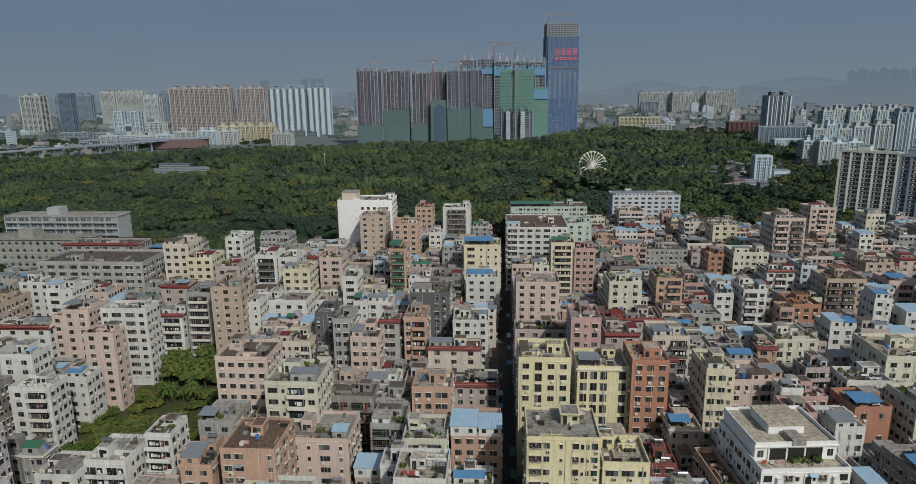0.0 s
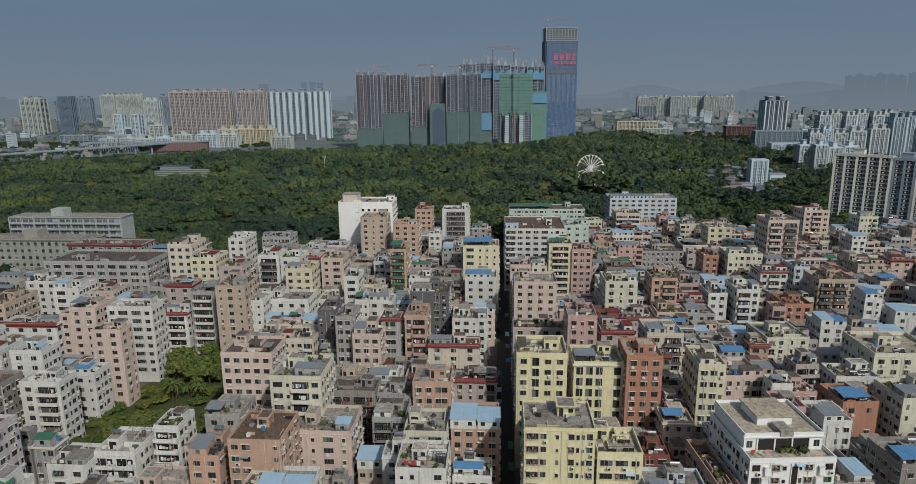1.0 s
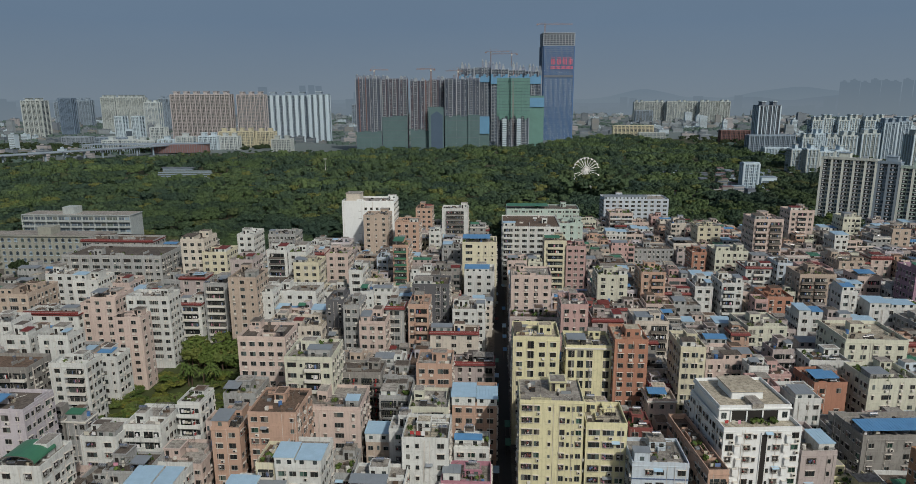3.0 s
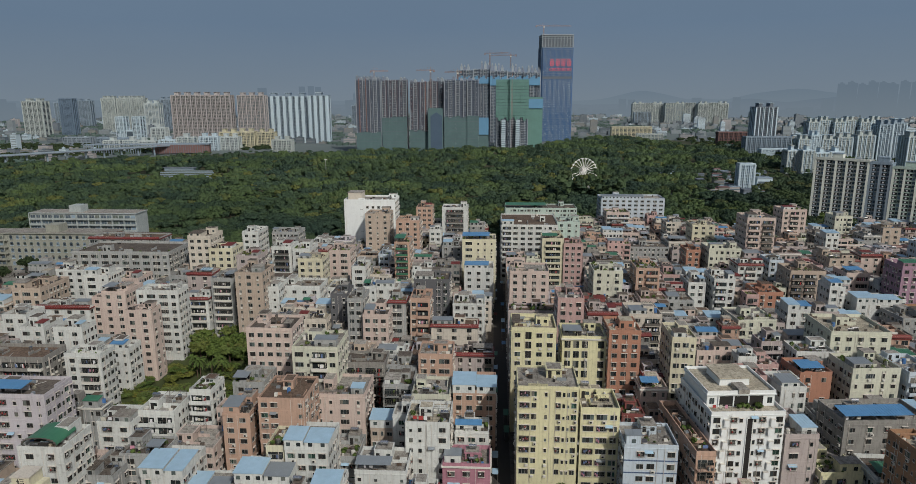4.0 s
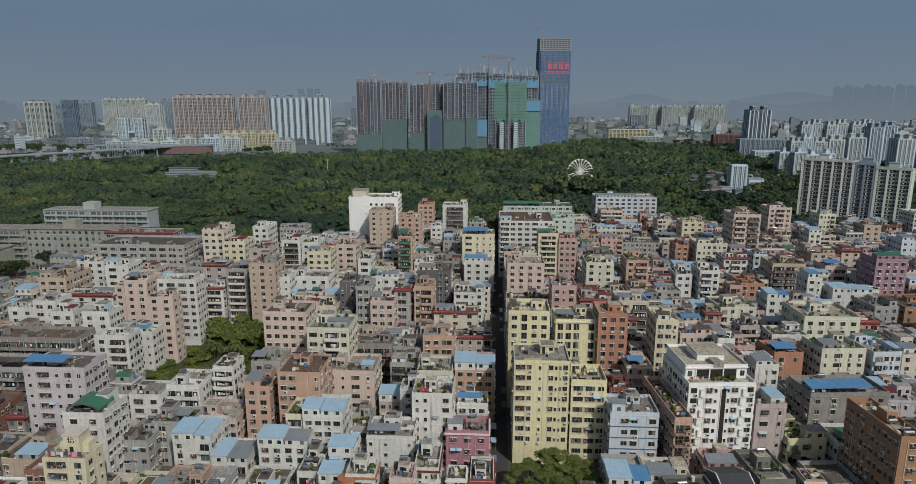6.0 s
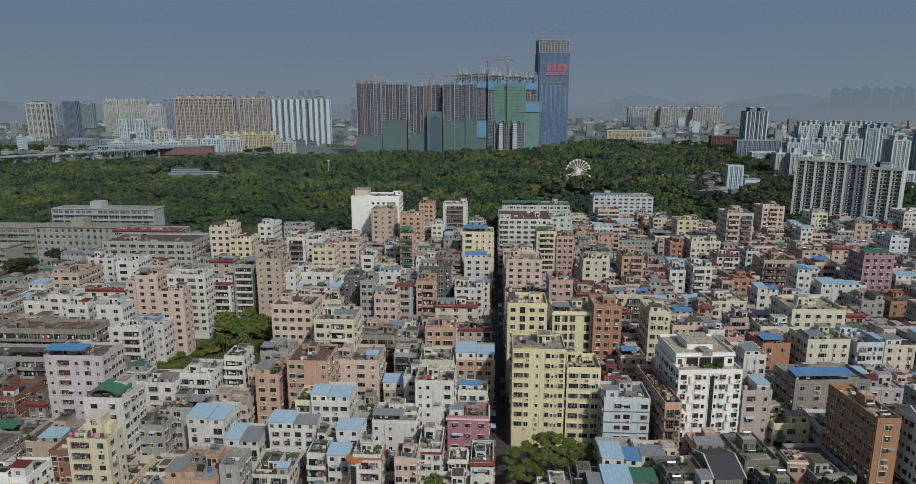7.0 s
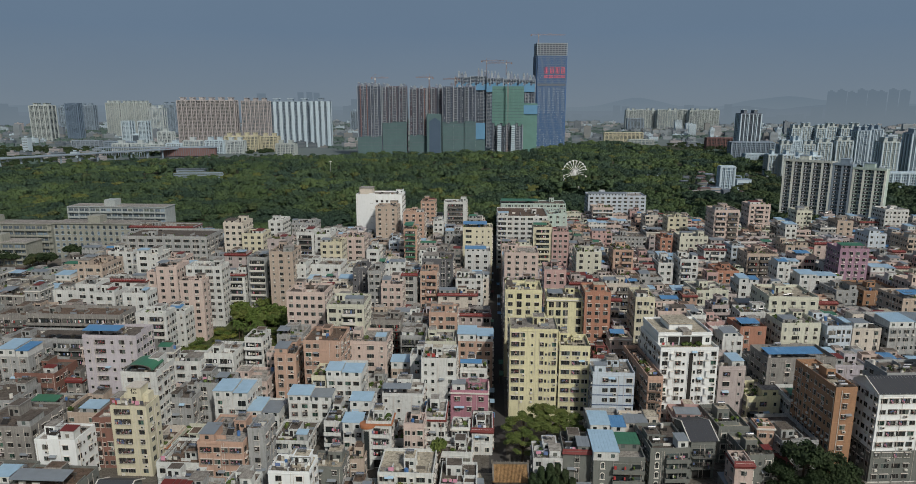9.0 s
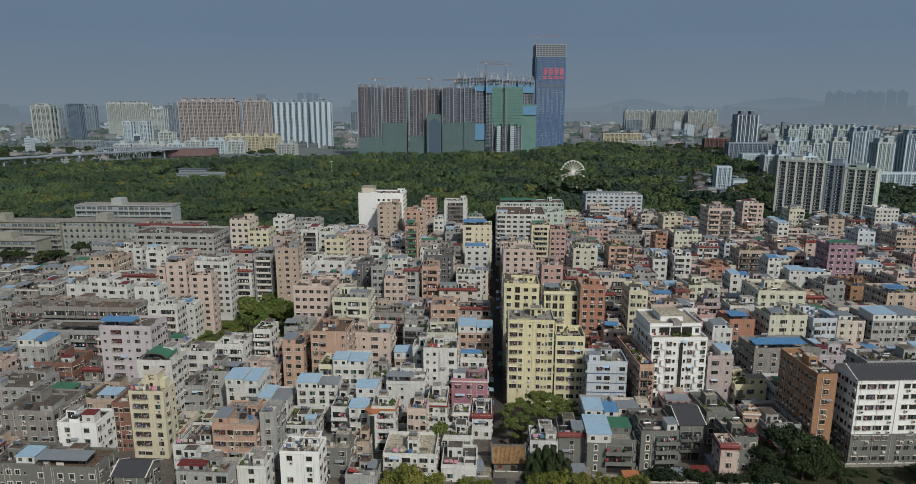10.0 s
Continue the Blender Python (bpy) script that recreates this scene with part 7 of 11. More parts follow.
house(-95.6, 125.6, 6.2, 6.0, 7.1, "cream", "balcony", 0, "dark", "tank", "", False)
house(-200.1, 127.2, 9.8, 9.2, 11.0, "grey", "wide", 0, "brown", "stair", "", False)
house(-189.0, 127.2, 12.5, 12.7, 12.0, "grey", "balcony", 0, "grey", "stair", "", False)
house(-176.0, 127.2, 7.0, 8.8, 12.0, "grey", "flats", 0, "dark", "blue", "", False)
house(-167.7, 127.2, 4.5, 6.7, 12.0, "concrete", "balcony_bars", 0, "dark", "stair", "white", False)
house(-135.8, 127.2, 5.1, 5.9, 11.0, "tan", "balcony", 0, "dark", "flat", "", False)
house(31.6, 127.2, 5.9, 6.7, 10.9, "mauve", "pairs", 0, "grey", "tank", "", False)
house(38.7, 127.2, 6.3, 5.6, 13.0, "salmon", "flats", 0, "sand", "stair", "white", False)
house(156.7, 130.4, 12.6, 13.8, 14.0, "grey", "few", 0, "grey", "garden", "", False)
house(-48.5, 132.0, 4.7, 6.2, 5.9, "pale", "balcony_bars", 0, "grey", "stair", "", False)
house(-141.6, 133.6, 11.4, 9.2, 17.0, "pink", "flats", 0, "sand", "flat", "white", False)
house(112.2, 133.6, 10.7, 9.3, 16.0, "lilac", "flats", 0, "grey", "stair", "", False)
house(22.2, 135.2, 10.2, 11.4, 18.0, "mauve", "slits", 0, "grey", "green", "white", False)
house(139.1, 135.2, 9.9, 9.8, 14.0, "tan", "hall", 0, "dark", "pale", "", False)
house(-129.4, 135.2, 7.1, 9.9, 13.0, "mauve", "wide", 0, "brown", "stair", "", False)
house(-121.5, 135.2, 5.4, 5.4, 15.4, "concrete", "flats", 0, "grey", "stair", "white", False)
house(-115.5, 135.2, 5.5, 5.5, 15.3, "grey", "flats", 0, "brown", "green", "white", False)
house(150.6, 135.2, 5.1, 5.9, 13.0, "pale", "slits", 0, "grey", "grey", "", False)
house(6.4, 136.8, 10.2, 10.5, 17.0, "white", "flats", 0, "grey", "grey", "", False)
house(76.4, 136.8, 9.1, 9.3, 11.5, "beige", "wide", 0, "grey", "blue", "", False)
house(124.3, 136.8, 10.1, 11.5, 14.0, "pink", "pairs", 0, "brown", "stair", "", False)
house(-208.1, 138.4, 12.3, 11.1, 18.0, "grey", "balcony", 0, "dark", "stair", "", False)
house(41.8, 138.4, 9.4, 10.6, 13.0, "tan", "few", 0, "brown", "tank", "white", False)
house(-34.6, 138.4, 6.6, 7.9, 10.0, "tan", "flats", 0, "brown", "pale", "", False)
house(-78.4, 138.4, 4.8, 6.2, 13.9, "pink", "slits", 0, "grey", "garden", "", False)
house(52.4, 140.0, 10.0, 11.5, 17.0, "white", "pairs", 0, "dark", "pale", "", False)
house(63.0, 140.0, 9.2, 12.9, 16.0, "pale", "slits", 0, "grey", "red", "red", False)
house(-194.4, 141.6, 11.7, 13.6, 11.7, "grey", "flats", 0, "dark", "stair", "", False)
house(-72.8, 141.6, 11.1, 9.4, 10.9, "pink", "wide", 0, "grey", "stair", "", False)
house(-181.3, 141.6, 6.7, 9.1, 13.7, "grey", "wide", 0, "grey", "flat", "", False)
house(-60.8, 141.6, 6.4, 5.2, 13.0, "pink", "flats", 0, "dark", "tank", "white", False)
house(89.9, 143.2, 10.1, 12.0, 12.1, "grey", "few", 0, "grey", "tank", "", False)
house(101.0, 143.2, 9.4, 9.4, 14.7, "pink", "balcony", 0, "grey", "stair", "", False)
house(151.7, 144.8, 11.0, 11.7, 12.9, "beige", "pairs", 0, "sand", "pale", "white", False)
house(111.9, 144.8, 7.3, 9.2, 13.0, "mauve", "balcony_bars", 0, "brown", "pale", "", False)
house(135.1, 146.4, 10.1, 11.2, 11.5, "pink", "balcony_bars", 0, "dark", "blue", "", False)
house(33.2, 146.4, 7.3, 8.5, 12.7, "grey", "wide", 0, "grey", "stair", "", False)
house(19.7, 148.0, 12.4, 9.6, 14.0, "lilac", "slits", 0, "sand", "stair", "white", False)
house(166.9, 148.0, 9.5, 12.7, 13.0, "pale", "pairs", 0, "grey", "pale", "", False)
house(6.9, 148.0, 8.4, 7.1, 15.5, "mauve", "flats", 0, "brown", "tank", "", False)
house(-219.7, 149.6, 10.6, 10.2, 16.0, "tan", "flats", 0, "brown", "blue", "", False)
house(42.1, 149.6, 7.6, 7.7, 18.0, "pink", "slits", 0, "sand", "blue", "white", False)
house(120.0, 149.6, 5.6, 5.7, 12.7, "pink", "hall", 0, "grey", "stair", "white", False)
house(126.8, 149.6, 5.8, 6.2, 12.3, "white", "wide", 0, "grey", "grey", "", False)
house(-207.9, 151.2, 10.6, 10.8, 19.0, "grey", "hall", 0, "dark", "tank", "white", False)
house(-22.4, 152.8, 5.6, 5.6, 14.6, "pink", "pairs", 0, "grey", "stair", "white", False)
house(59.1, 154.4, 11.9, 13.1, 13.4, "salmon", "hall", 0, "brown", "stair", "", False)
house(-68.5, 154.4, 7.8, 9.0, 13.3, "tan", "balcony_bars", 0, "brown", "garden", "white", False)
house(72.5, 154.4, 6.8, 9.1, 20.0, "rose", "pairs", 0, "grey", "flat", "", False)
house(-12.1, 157.6, 8.7, 9.9, 10.8, "concrete", "flats", 0, "sand", "garden", "", False)
house(44.9, 159.2, 5.6, 5.6, 18.0, "lilac", "slits", 0, "sand", "red", "red", False)
house(-230.6, 160.8, 12.5, 13.0, 18.0, "grey", "flats", 0, "dark", "blue", "", False)
house(179.1, 160.8, 12.8, 13.7, 18.0, "pale", "balcony_bars", 0, "sand", "tank", "", False)
house(161.8, 162.4, 11.8, 10.4, 15.0, "grey", "pairs", 0, "sand", "green", "", False)
house(-216.8, 164.0, 12.4, 10.7, 17.0, "grey", "pairs", 0, "dark", "pale", "", False)
house(-62.6, 164.0, 10.1, 10.6, 19.4, "white", "flats", 0, "sand", "pale", "white", False)
house(-201.0, 164.0, 5.6, 5.0, 20.0, "grey", "few", 0, "grey", "grey", "", False)
house(74.3, 164.0, 5.6, 5.8, 22.0, "white", "flats", 0, "grey", "grey", "", False)
house(-164.5, 165.6, 4.8, 6.4, 20.0, "grey", "pairs", 0, "dark", "stair", "", False)
house(-159.0, 165.6, 6.1, 6.1, 17.6, "tan", "slits", 0, "dark", "garden", "", False)
house(44.3, 168.8, 12.2, 10.5, 19.0, "beige", "flats", 0, "grey", "tank", "", False)
house(58.2, 168.8, 4.5, 5.1, 20.0, "grey", "balcony_bars", 0, "grey", "grey", "", False)
house(-203.0, 170.4, 11.6, 10.9, 15.0, "grey", "wide", 0, "grey", "red", "red", False)
house(-190.7, 170.4, 9.8, 10.1, 17.5, "tan", "flats", 0, "dark", "stair", "white", False)
house(-175.8, 170.4, 10.2, 9.2, 17.8, "mauve", "flats", 0, "brown", "tank", "", False)
house(5.6, 170.4, 11.6, 11.5, 15.0, "lilac", "balcony", 0, "grey", "blue", "white", False)
house(108.8, 170.4, 5.4, 7.0, 17.1, "mauve", "flats", 0, "sand", "grey", "", False)
house(-50.8, 172.0, 10.2, 10.7, 17.5, "tan", "flats", 0, "grey", "stair", "", False)
house(95.2, 172.0, 11.9, 9.4, 21.0, "white", "flats", 0, "grey", "garden", "", False)
house(122.0, 172.0, 5.7, 5.0, 17.2, "pale", "slits", 0, "grey", "stair", "", False)
house(-38.7, 173.6, 9.3, 10.8, 16.8, "white", "few", 0, "grey", "grey", "", False)
house(-28.1, 173.6, 10.8, 13.8, 15.6, "lilac", "balcony", 0, "brown", "flat", "white", False)
house(18.4, 173.6, 12.2, 11.2, 17.9, "mauve", "slits", 0, "grey", "blue", "", False)
house(34.0, 173.6, 9.8, 11.0, 20.0, "pale", "wide", 0, "sand", "red", "red", False)
house(161.9, 173.6, 9.3, 9.4, 15.9, "mauve", "wide", 0, "brown", "garden", "", False)
house(-232.9, 175.2, 9.8, 13.9, 17.0, "concrete", "hall", 0, "dark", "garden", "", False)
house(-62.5, 175.2, 10.7, 10.1, 15.4, "grey", "pairs", 0, "dark", "stair", "white", False)
house(128.4, 175.2, 11.7, 13.8, 17.0, "mauve", "wide", 0, "brown", "green", "white", False)
house(141.2, 175.2, 12.3, 12.6, 18.5, "mauve", "slits", 0, "grey", "flat", "", False)
house(171.7, 175.2, 10.1, 10.9, 14.7, "pale", "balcony", 0, "sand", "stair", "", False)
house(182.8, 175.2, 10.3, 10.4, 22.0, "grey", "flats", 0, "grey", "stair", "", False)
house(57.0, 175.2, 5.6, 7.0, 15.0, "salmon", "few", 0, "grey", "garden", "", False)
house(154.5, 175.2, 4.8, 6.6, 17.0, "white", "pairs", 0, "grey", "stair", "", False)
house(-221.7, 176.8, 12.2, 9.1, 19.0, "grey", "flats", 0, "grey", "grey", "", False)
house(75.9, 180.0, 9.1, 11.6, 18.0, "salmon", "flats", 0, "brown", "grey", "", False)
house(46.8, 180.0, 4.6, 5.8, 23.0, "concrete", "pairs", 0, "sand", "red", "red", False)
house(-208.0, 183.2, 10.1, 11.7, 20.0, "concrete", "hall", 0, "brown", "grey", "white", False)
house(-82.8, 183.2, 9.3, 10.8, 23.0, "grey", "flats", 0, "grey", "blue", "", False)
house(5.7, 183.2, 9.6, 9.5, 21.0, "pink", "flats", 0, "grey", "pale", "white", False)
house(95.4, 183.2, 11.0, 12.2, 14.5, "lilac", "flats", 0, "grey", "tank", "", False)
house(-197.2, 183.2, 6.7, 9.3, 22.0, "grey", "pairs", 0, "dark", "garden", "white", False)
house(-72.8, 183.2, 8.0, 8.5, 13.0, "pale", "balcony_bars", 0, "grey", "stair", "", False)
house(57.8, 184.8, 12.3, 13.0, 15.0, "white", "flats", 0, "brown", "grey", "", False)
house(154.7, 184.8, 9.6, 9.1, 15.0, "tan", "few", 0, "sand", "tank", "", False)
house(-164.7, 184.8, 7.3, 9.4, 19.0, "tan", "pairs", 0, "brown", "grey", "", False)
house(-138.9, 184.8, 5.1, 6.1, 13.5, "tan", "few", 0, "dark", "stair", "", False)
house(-221.8, 186.4, 10.3, 9.7, 18.0, "mauve", "balcony", 0, "sand", "stair", "white", False)
house(183.4, 186.4, 12.4, 13.7, 18.0, "concrete", "pairs", 0, "grey", "grey", "", False)
house(-36.3, 186.4, 7.2, 7.2, 14.2, "concrete", "slits", 0, "grey", "red", "red", False)
house(86.2, 186.4, 8.7, 9.2, 14.5, "lilac", "wide", 0, "grey", "red", "red", False)
house(-63.0, 186.4, 6.4, 5.1, 13.1, "white", "few", 0, "dark", "stair", "", False)
house(15.9, 186.4, 4.6, 5.9, 15.2, "lilac", "balcony", 0, "grey", "stair", "white", False)
house(-28.1, 188.0, 6.0, 5.3, 14.4, "white", "flats", 0, "grey", "grey", "", False)
house(-16.0, 188.0, 5.7, 5.0, 10.7, "mauve", "wide", 0, "dark", "grey", "white", False)
house(-233.7, 189.6, 10.1, 11.6, 22.0, "grey", "few", 0, "grey", "tank", "white", False)
house(128.8, 189.6, 11.7, 11.5, 20.0, "salmon", "slits", 0, "brown", "red", "red", False)
house(141.6, 189.6, 12.3, 11.5, 14.3, "mauve", "flats", 0, "grey", "grey", "", False)
house(70.6, 192.8, 9.5, 12.7, 18.0, "grey", "flats", 0, "dark", "blue", "white", False)
house(196.7, 192.8, 9.6, 9.7, 20.0, "rose", "flats", 0, "dark", "red", "red", False)
house(-138.3, 192.8, 5.8, 6.6, 9.5, "concrete", "wide", 0, "dark", "blue", "", False)
house(-58.6, 192.8, 5.8, 6.2, 16.9, "beige", "balcony", 0, "dark", "grey", "", False)
house(8.0, 194.4, 8.9, 7.3, 18.0, "rose", "few", 0, "sand", "tank", "white", False)
house(-210.8, 196.0, 11.2, 10.7, 20.0, "concrete", "flats", 0, "sand", "tank", "white", False)
house(-198.6, 196.0, 11.7, 12.1, 16.7, "concrete", "few", 0, "sand", "pale", "white", False)
house(154.4, 196.0, 9.5, 11.2, 11.6, "grey", "balcony", 0, "grey", "tank", "", False)
house(-181.7, 196.0, 7.9, 8.0, 15.7, "concrete", "wide", 0, "brown", "garden", "white", False)
house(-172.7, 196.0, 6.7, 7.4, 15.9, "concrete", "flats", 0, "grey", "flat", "", False)
house(-164.6, 196.0, 4.8, 6.0, 16.4, "concrete", "few", 0, "brown", "blue", "", False)
house(98.3, 196.0, 4.6, 5.0, 12.5, "grey", "balcony_bars", 0, "grey", "grey", "", False)
house(-221.9, 197.6, 9.2, 10.0, 18.0, "concrete", "balcony", 0, "dark", "stair", "", False)
house(-82.1, 197.6, 9.1, 11.3, 21.0, "beige", "few", 0, "grey", "tank", "white", False)
house(103.7, 197.6, 11.9, 9.4, 15.5, "mauve", "balcony_bars", 0, "grey", "grey", "", False)
house(116.2, 197.6, 11.1, 9.8, 18.0, "mauve", "flats", 0, "grey", "green", "", False)
house(81.0, 197.6, 5.9, 6.8, 20.0, "salmon", "wide", 0, "sand", "red", "red", False)
house(58.1, 199.2, 10.6, 13.3, 18.0, "grey", "slits", 0, "grey", "stair", "white", False)
house(43.7, 200.8, 11.7, 13.3, 13.6, "lilac", "wide", 0, "grey", "tank", "", False)
house(182.3, 200.8, 12.1, 10.0, 18.0, "white", "pairs", 0, "grey", "stair", "white", False)
house(-234.0, 202.4, 9.5, 12.9, 23.0, "grey", "balcony_bars", 0, "dark", "garden", "white", False)
house(128.8, 202.4, 11.5, 12.4, 15.5, "grey", "wide", 0, "grey", "red", "red", False)
house(140.9, 202.4, 9.6, 11.5, 15.8, "concrete", "flats", 0, "dark", "flat", "", False)
house(-53.7, 204.0, 10.9, 11.0, 18.8, "cream", "few", 0, "sand", "tank", "white", False)
house(-22.0, 204.0, 12.5, 11.3, 3.6, "concrete", "flats", 0, "sand", "tank", "white", False)
house(26.2, 204.0, 12.7, 9.4, 13.7, "white", "balcony_bars", 0, "sand", "tank", "white", False)
house(195.6, 204.0, 9.7, 9.9, 19.0, "pink", "flats", 0, "sand", "flat", "", False)
house(165.4, 204.0, 8.7, 7.7, 10.0, "mauve", "hall", 0, "dark", "stair", "", False)
house(174.8, 204.0, 5.1, 6.0, 10.7, "tan", "hall", 0, "brown", "grey", "", False)
house(-211.5, 207.2, 9.7, 11.1, 22.0, "grey", "balcony", 0, "grey", "grey", "", False)
house(69.8, 207.2, 12.1, 11.8, 15.0, "mauve", "balcony", 0, "dark", "stair", "", False)
house(-223.9, 208.8, 11.1, 13.8, 20.0, "grey", "flats", 0, "brown", "flat", "white", False)
house(-41.4, 208.8, 9.3, 12.1, 20.3, "pale", "hall", 0, "dark", "stair", "", False)
house(207.0, 208.8, 9.2, 12.9, 18.0, "salmon", "hall", 0, "grey", "flat", "", False)
house(-200.8, 208.8, 7.2, 9.7, 20.0, "tan", "flats", 0, "brown", "pale", "white", False)
house(117.7, 208.8, 8.8, 7.0, 22.0, "mauve", "flats", 0, "dark", "stair", "", False)
house(-82.9, 210.4, 11.9, 10.4, 19.3, "pink", "few", 0, "brown", "stair", "white", False)
house(-30.6, 210.4, 5.9, 5.1, 12.8, "grey", "balcony_bars", 0, "grey", "green", "", False)
house(102.6, 210.4, 5.6, 6.2, 17.0, "mauve", "flats", 0, "dark", "tank", "", False)
house(183.0, 212.0, 9.5, 13.2, 23.0, "pink", "hall", 0, "sand", "stair", "", False)
house(-69.9, 213.6, 12.0, 9.7, 19.0, "white", "flats", 0, "grey", "pale", "white", False)
infill = Shape()
house(-175.9, 215.2, 12.2, 10.0, 15.6, "concrete", "wide", 0, "dark", "grey", "", False, into=infill)
house(193.3, 215.2, 9.7, 9.7, 22.0, "mauve", "few", 0, "sand", "stair", "", False, into=infill)
house(25.0, 215.2, 8.3, 9.6, 18.0, "lilac", "balcony", 0, "brown", "tank", "white", False, into=infill)
house(33.9, 215.2, 7.0, 7.5, 10.6, "salmon", "flats", 0, "brown", "tank", "", False, into=infill)
house(44.8, 215.2, 7.0, 7.4, 10.8, "white", "few", 0, "grey", "red", "red", False, into=infill)
house(142.4, 215.2, 7.9, 8.4, 12.6, "rose", "hall", 0, "grey", "stair", "white", False, into=infill)
house(-30.5, 216.8, 12.3, 11.5, 8.5, "white", "wide", 0, "sand", "blue", "white", False, into=infill)
house(6.1, 216.8, 9.1, 13.2, 13.6, "white", "slits", 0, "grey", "flat", "", False, into=infill)
house(58.7, 216.8, 10.1, 9.1, 19.0, "concrete", "balcony_bars", 0, "brown", "blue", "white", False, into=infill)
house(118.3, 216.8, 10.8, 13.5, 15.0, "salmon", "wide", 0, "sand", "stair", "white", False, into=infill)
house(130.4, 216.8, 10.5, 13.3, 16.1, "pink", "balcony", 0, "brown", "pale", "", False, into=infill)
house(-233.5, 216.8, 5.3, 5.0, 17.0, "pink", "balcony", 0, "dark", "blue", "", False, into=infill)
house(-56.5, 216.8, 6.4, 6.3, 16.2, "grey", "hall", 0, "dark", "flat", "", False, into=infill)
house(-49.0, 216.8, 6.0, 6.2, 16.2, "mauve", "slits", 0, "grey", "grey", "", False, into=infill)
house(82.6, 218.4, 11.9, 12.2, 14.4, "white", "wide", 0, "brown", "pale", "", False, into=infill)
house(95.3, 218.4, 10.4, 12.6, 14.3, "concrete", "balcony_bars", 0, "dark", "garden", "", False, into=infill)
house(-211.0, 220.0, 9.5, 12.4, 19.0, "tan", "balcony_bars", 0, "grey", "tank", "", False, into=infill)
house(70.2, 220.0, 11.3, 13.8, 14.0, "pink", "balcony_bars", 0, "grey", "stair", "", False, into=infill)
house(-200.3, 220.0, 7.2, 9.3, 19.0, "grey", "hall", 0, "dark", "grey", "white", False, into=infill)
house(-144.3, 221.6, 9.7, 11.7, 23.0, "concrete", "slits", 0, "dark", "flat", "white", False, into=infill)
house(-86.6, 221.6, 8.2, 8.8, 16.4, "grey", "few", 0, "dark", "pale", "", False, into=infill)
house(-133.4, 221.6, 6.2, 5.7, 20.0, "concrete", "pairs", 0, "brown", "green", "", False, into=infill)
house(-77.9, 221.6, 5.5, 5.6, 18.1, "lilac", "hall", 0, "sand", "green", "white", False, into=infill)
house(-38.5, 221.6, 5.8, 5.6, 17.0, "grey", "balcony_bars", 0, "brown", "stair", "white", False, into=infill)
house(-226.8, 223.2, 11.3, 12.4, 18.0, "mauve", "balcony_bars", 0, "grey", "green", "", False, into=infill)
house(204.5, 223.2, 12.9, 13.4, 20.0, "pink", "slits", 0, "grey", "grey", "", False, into=infill)
house(-71.7, 224.8, 12.7, 13.9, 16.6, "white", "balcony", 0, "grey", "flat", "", False, into=infill)
house(107.3, 224.8, 9.9, 9.3, 13.6, "mauve", "balcony", 0, "grey", "tank", "", False, into=infill)
house(183.2, 226.4, 12.5, 12.8, 20.0, "white", "flats", 0, "grey", "garden", "", False, into=infill)
house(-177.7, 226.4, 5.5, 6.9, 13.0, "concrete", "slits", 0, "brown", "stair", "", False, into=infill)
house(16.8, 228.0, 11.5, 12.0, 10.4, "pink", "balcony_bars", 0, "grey", "tank", "", False, into=infill)
house(196.6, 228.0, 6.6, 8.8, 19.0, "lilac", "flats", 0, "grey", "pale", "", False, into=infill)
house(-133.9, 228.0, 5.8, 6.6, 19.0, "pink", "slits", 0, "dark", "blue", "", False, into=infill)
house(59.0, 229.6, 10.7, 10.8, 20.0, "pink", "balcony_bars", 0, "brown", "stair", "", False, into=infill)
house(220.1, 229.6, 9.8, 12.9, 19.0, "grey", "few", 0, "grey", "pale", "", False, into=infill)
house(-159.5, 229.6, 6.1, 5.9, 15.0, "grey", "few", 0, "brown", "green", "", False, into=infill)
house(-199.7, 231.2, 9.8, 13.5, 9.5, "pink", "pairs", 0, "dark", "garden", "white", False, into=infill)
house(-189.3, 231.2, 11.0, 10.9, 10.3, "grey", "balcony_bars", 0, "brown", "tank", "", False, into=infill)
house(120.2, 231.2, 11.7, 12.1, 15.3, "rose", "flats", 0, "brown", "tank", "", False, into=infill)
house(6.4, 231.2, 8.8, 7.1, 11.0, "white", "slits", 0, "brown", "blue", "", False, into=infill)
house(-17.5, 232.8, 12.2, 10.1, 17.0, "pink", "hall", 0, "grey", "flat", "", False, into=infill)
house(82.4, 232.8, 11.9, 9.3, 10.9, "beige", "pairs", 0, "brown", "stair", "white", False, into=infill)
house(-106.0, 232.8, 8.0, 9.1, 12.9, "grey", "few", 0, "brown", "blue", "", False, into=infill)
house(95.8, 232.8, 7.0, 8.7, 11.0, "pink", "balcony_bars", 0, "grey", "blue", "", False, into=infill)
house(167.3, 232.8, 8.5, 7.3, 12.8, "pink", "flats", 0, "grey", "garden", "", False, into=infill)
house(159.6, 232.8, 5.0, 6.7, 20.0, "white", "flats", 0, "brown", "tank", "", False, into=infill)
house(176.9, 232.8, 4.6, 5.9, 13.2, "rose", "slits", 0, "sand", "blue", "", False, into=infill)
house(-214.1, 234.4, 12.6, 9.8, 19.0, "tan", "balcony_bars", 0, "brown", "green", "", False, into=infill)
house(-152.6, 234.4, 11.6, 10.9, 19.0, "grey", "pairs", 0, "brown", "pale", "", False, into=infill)
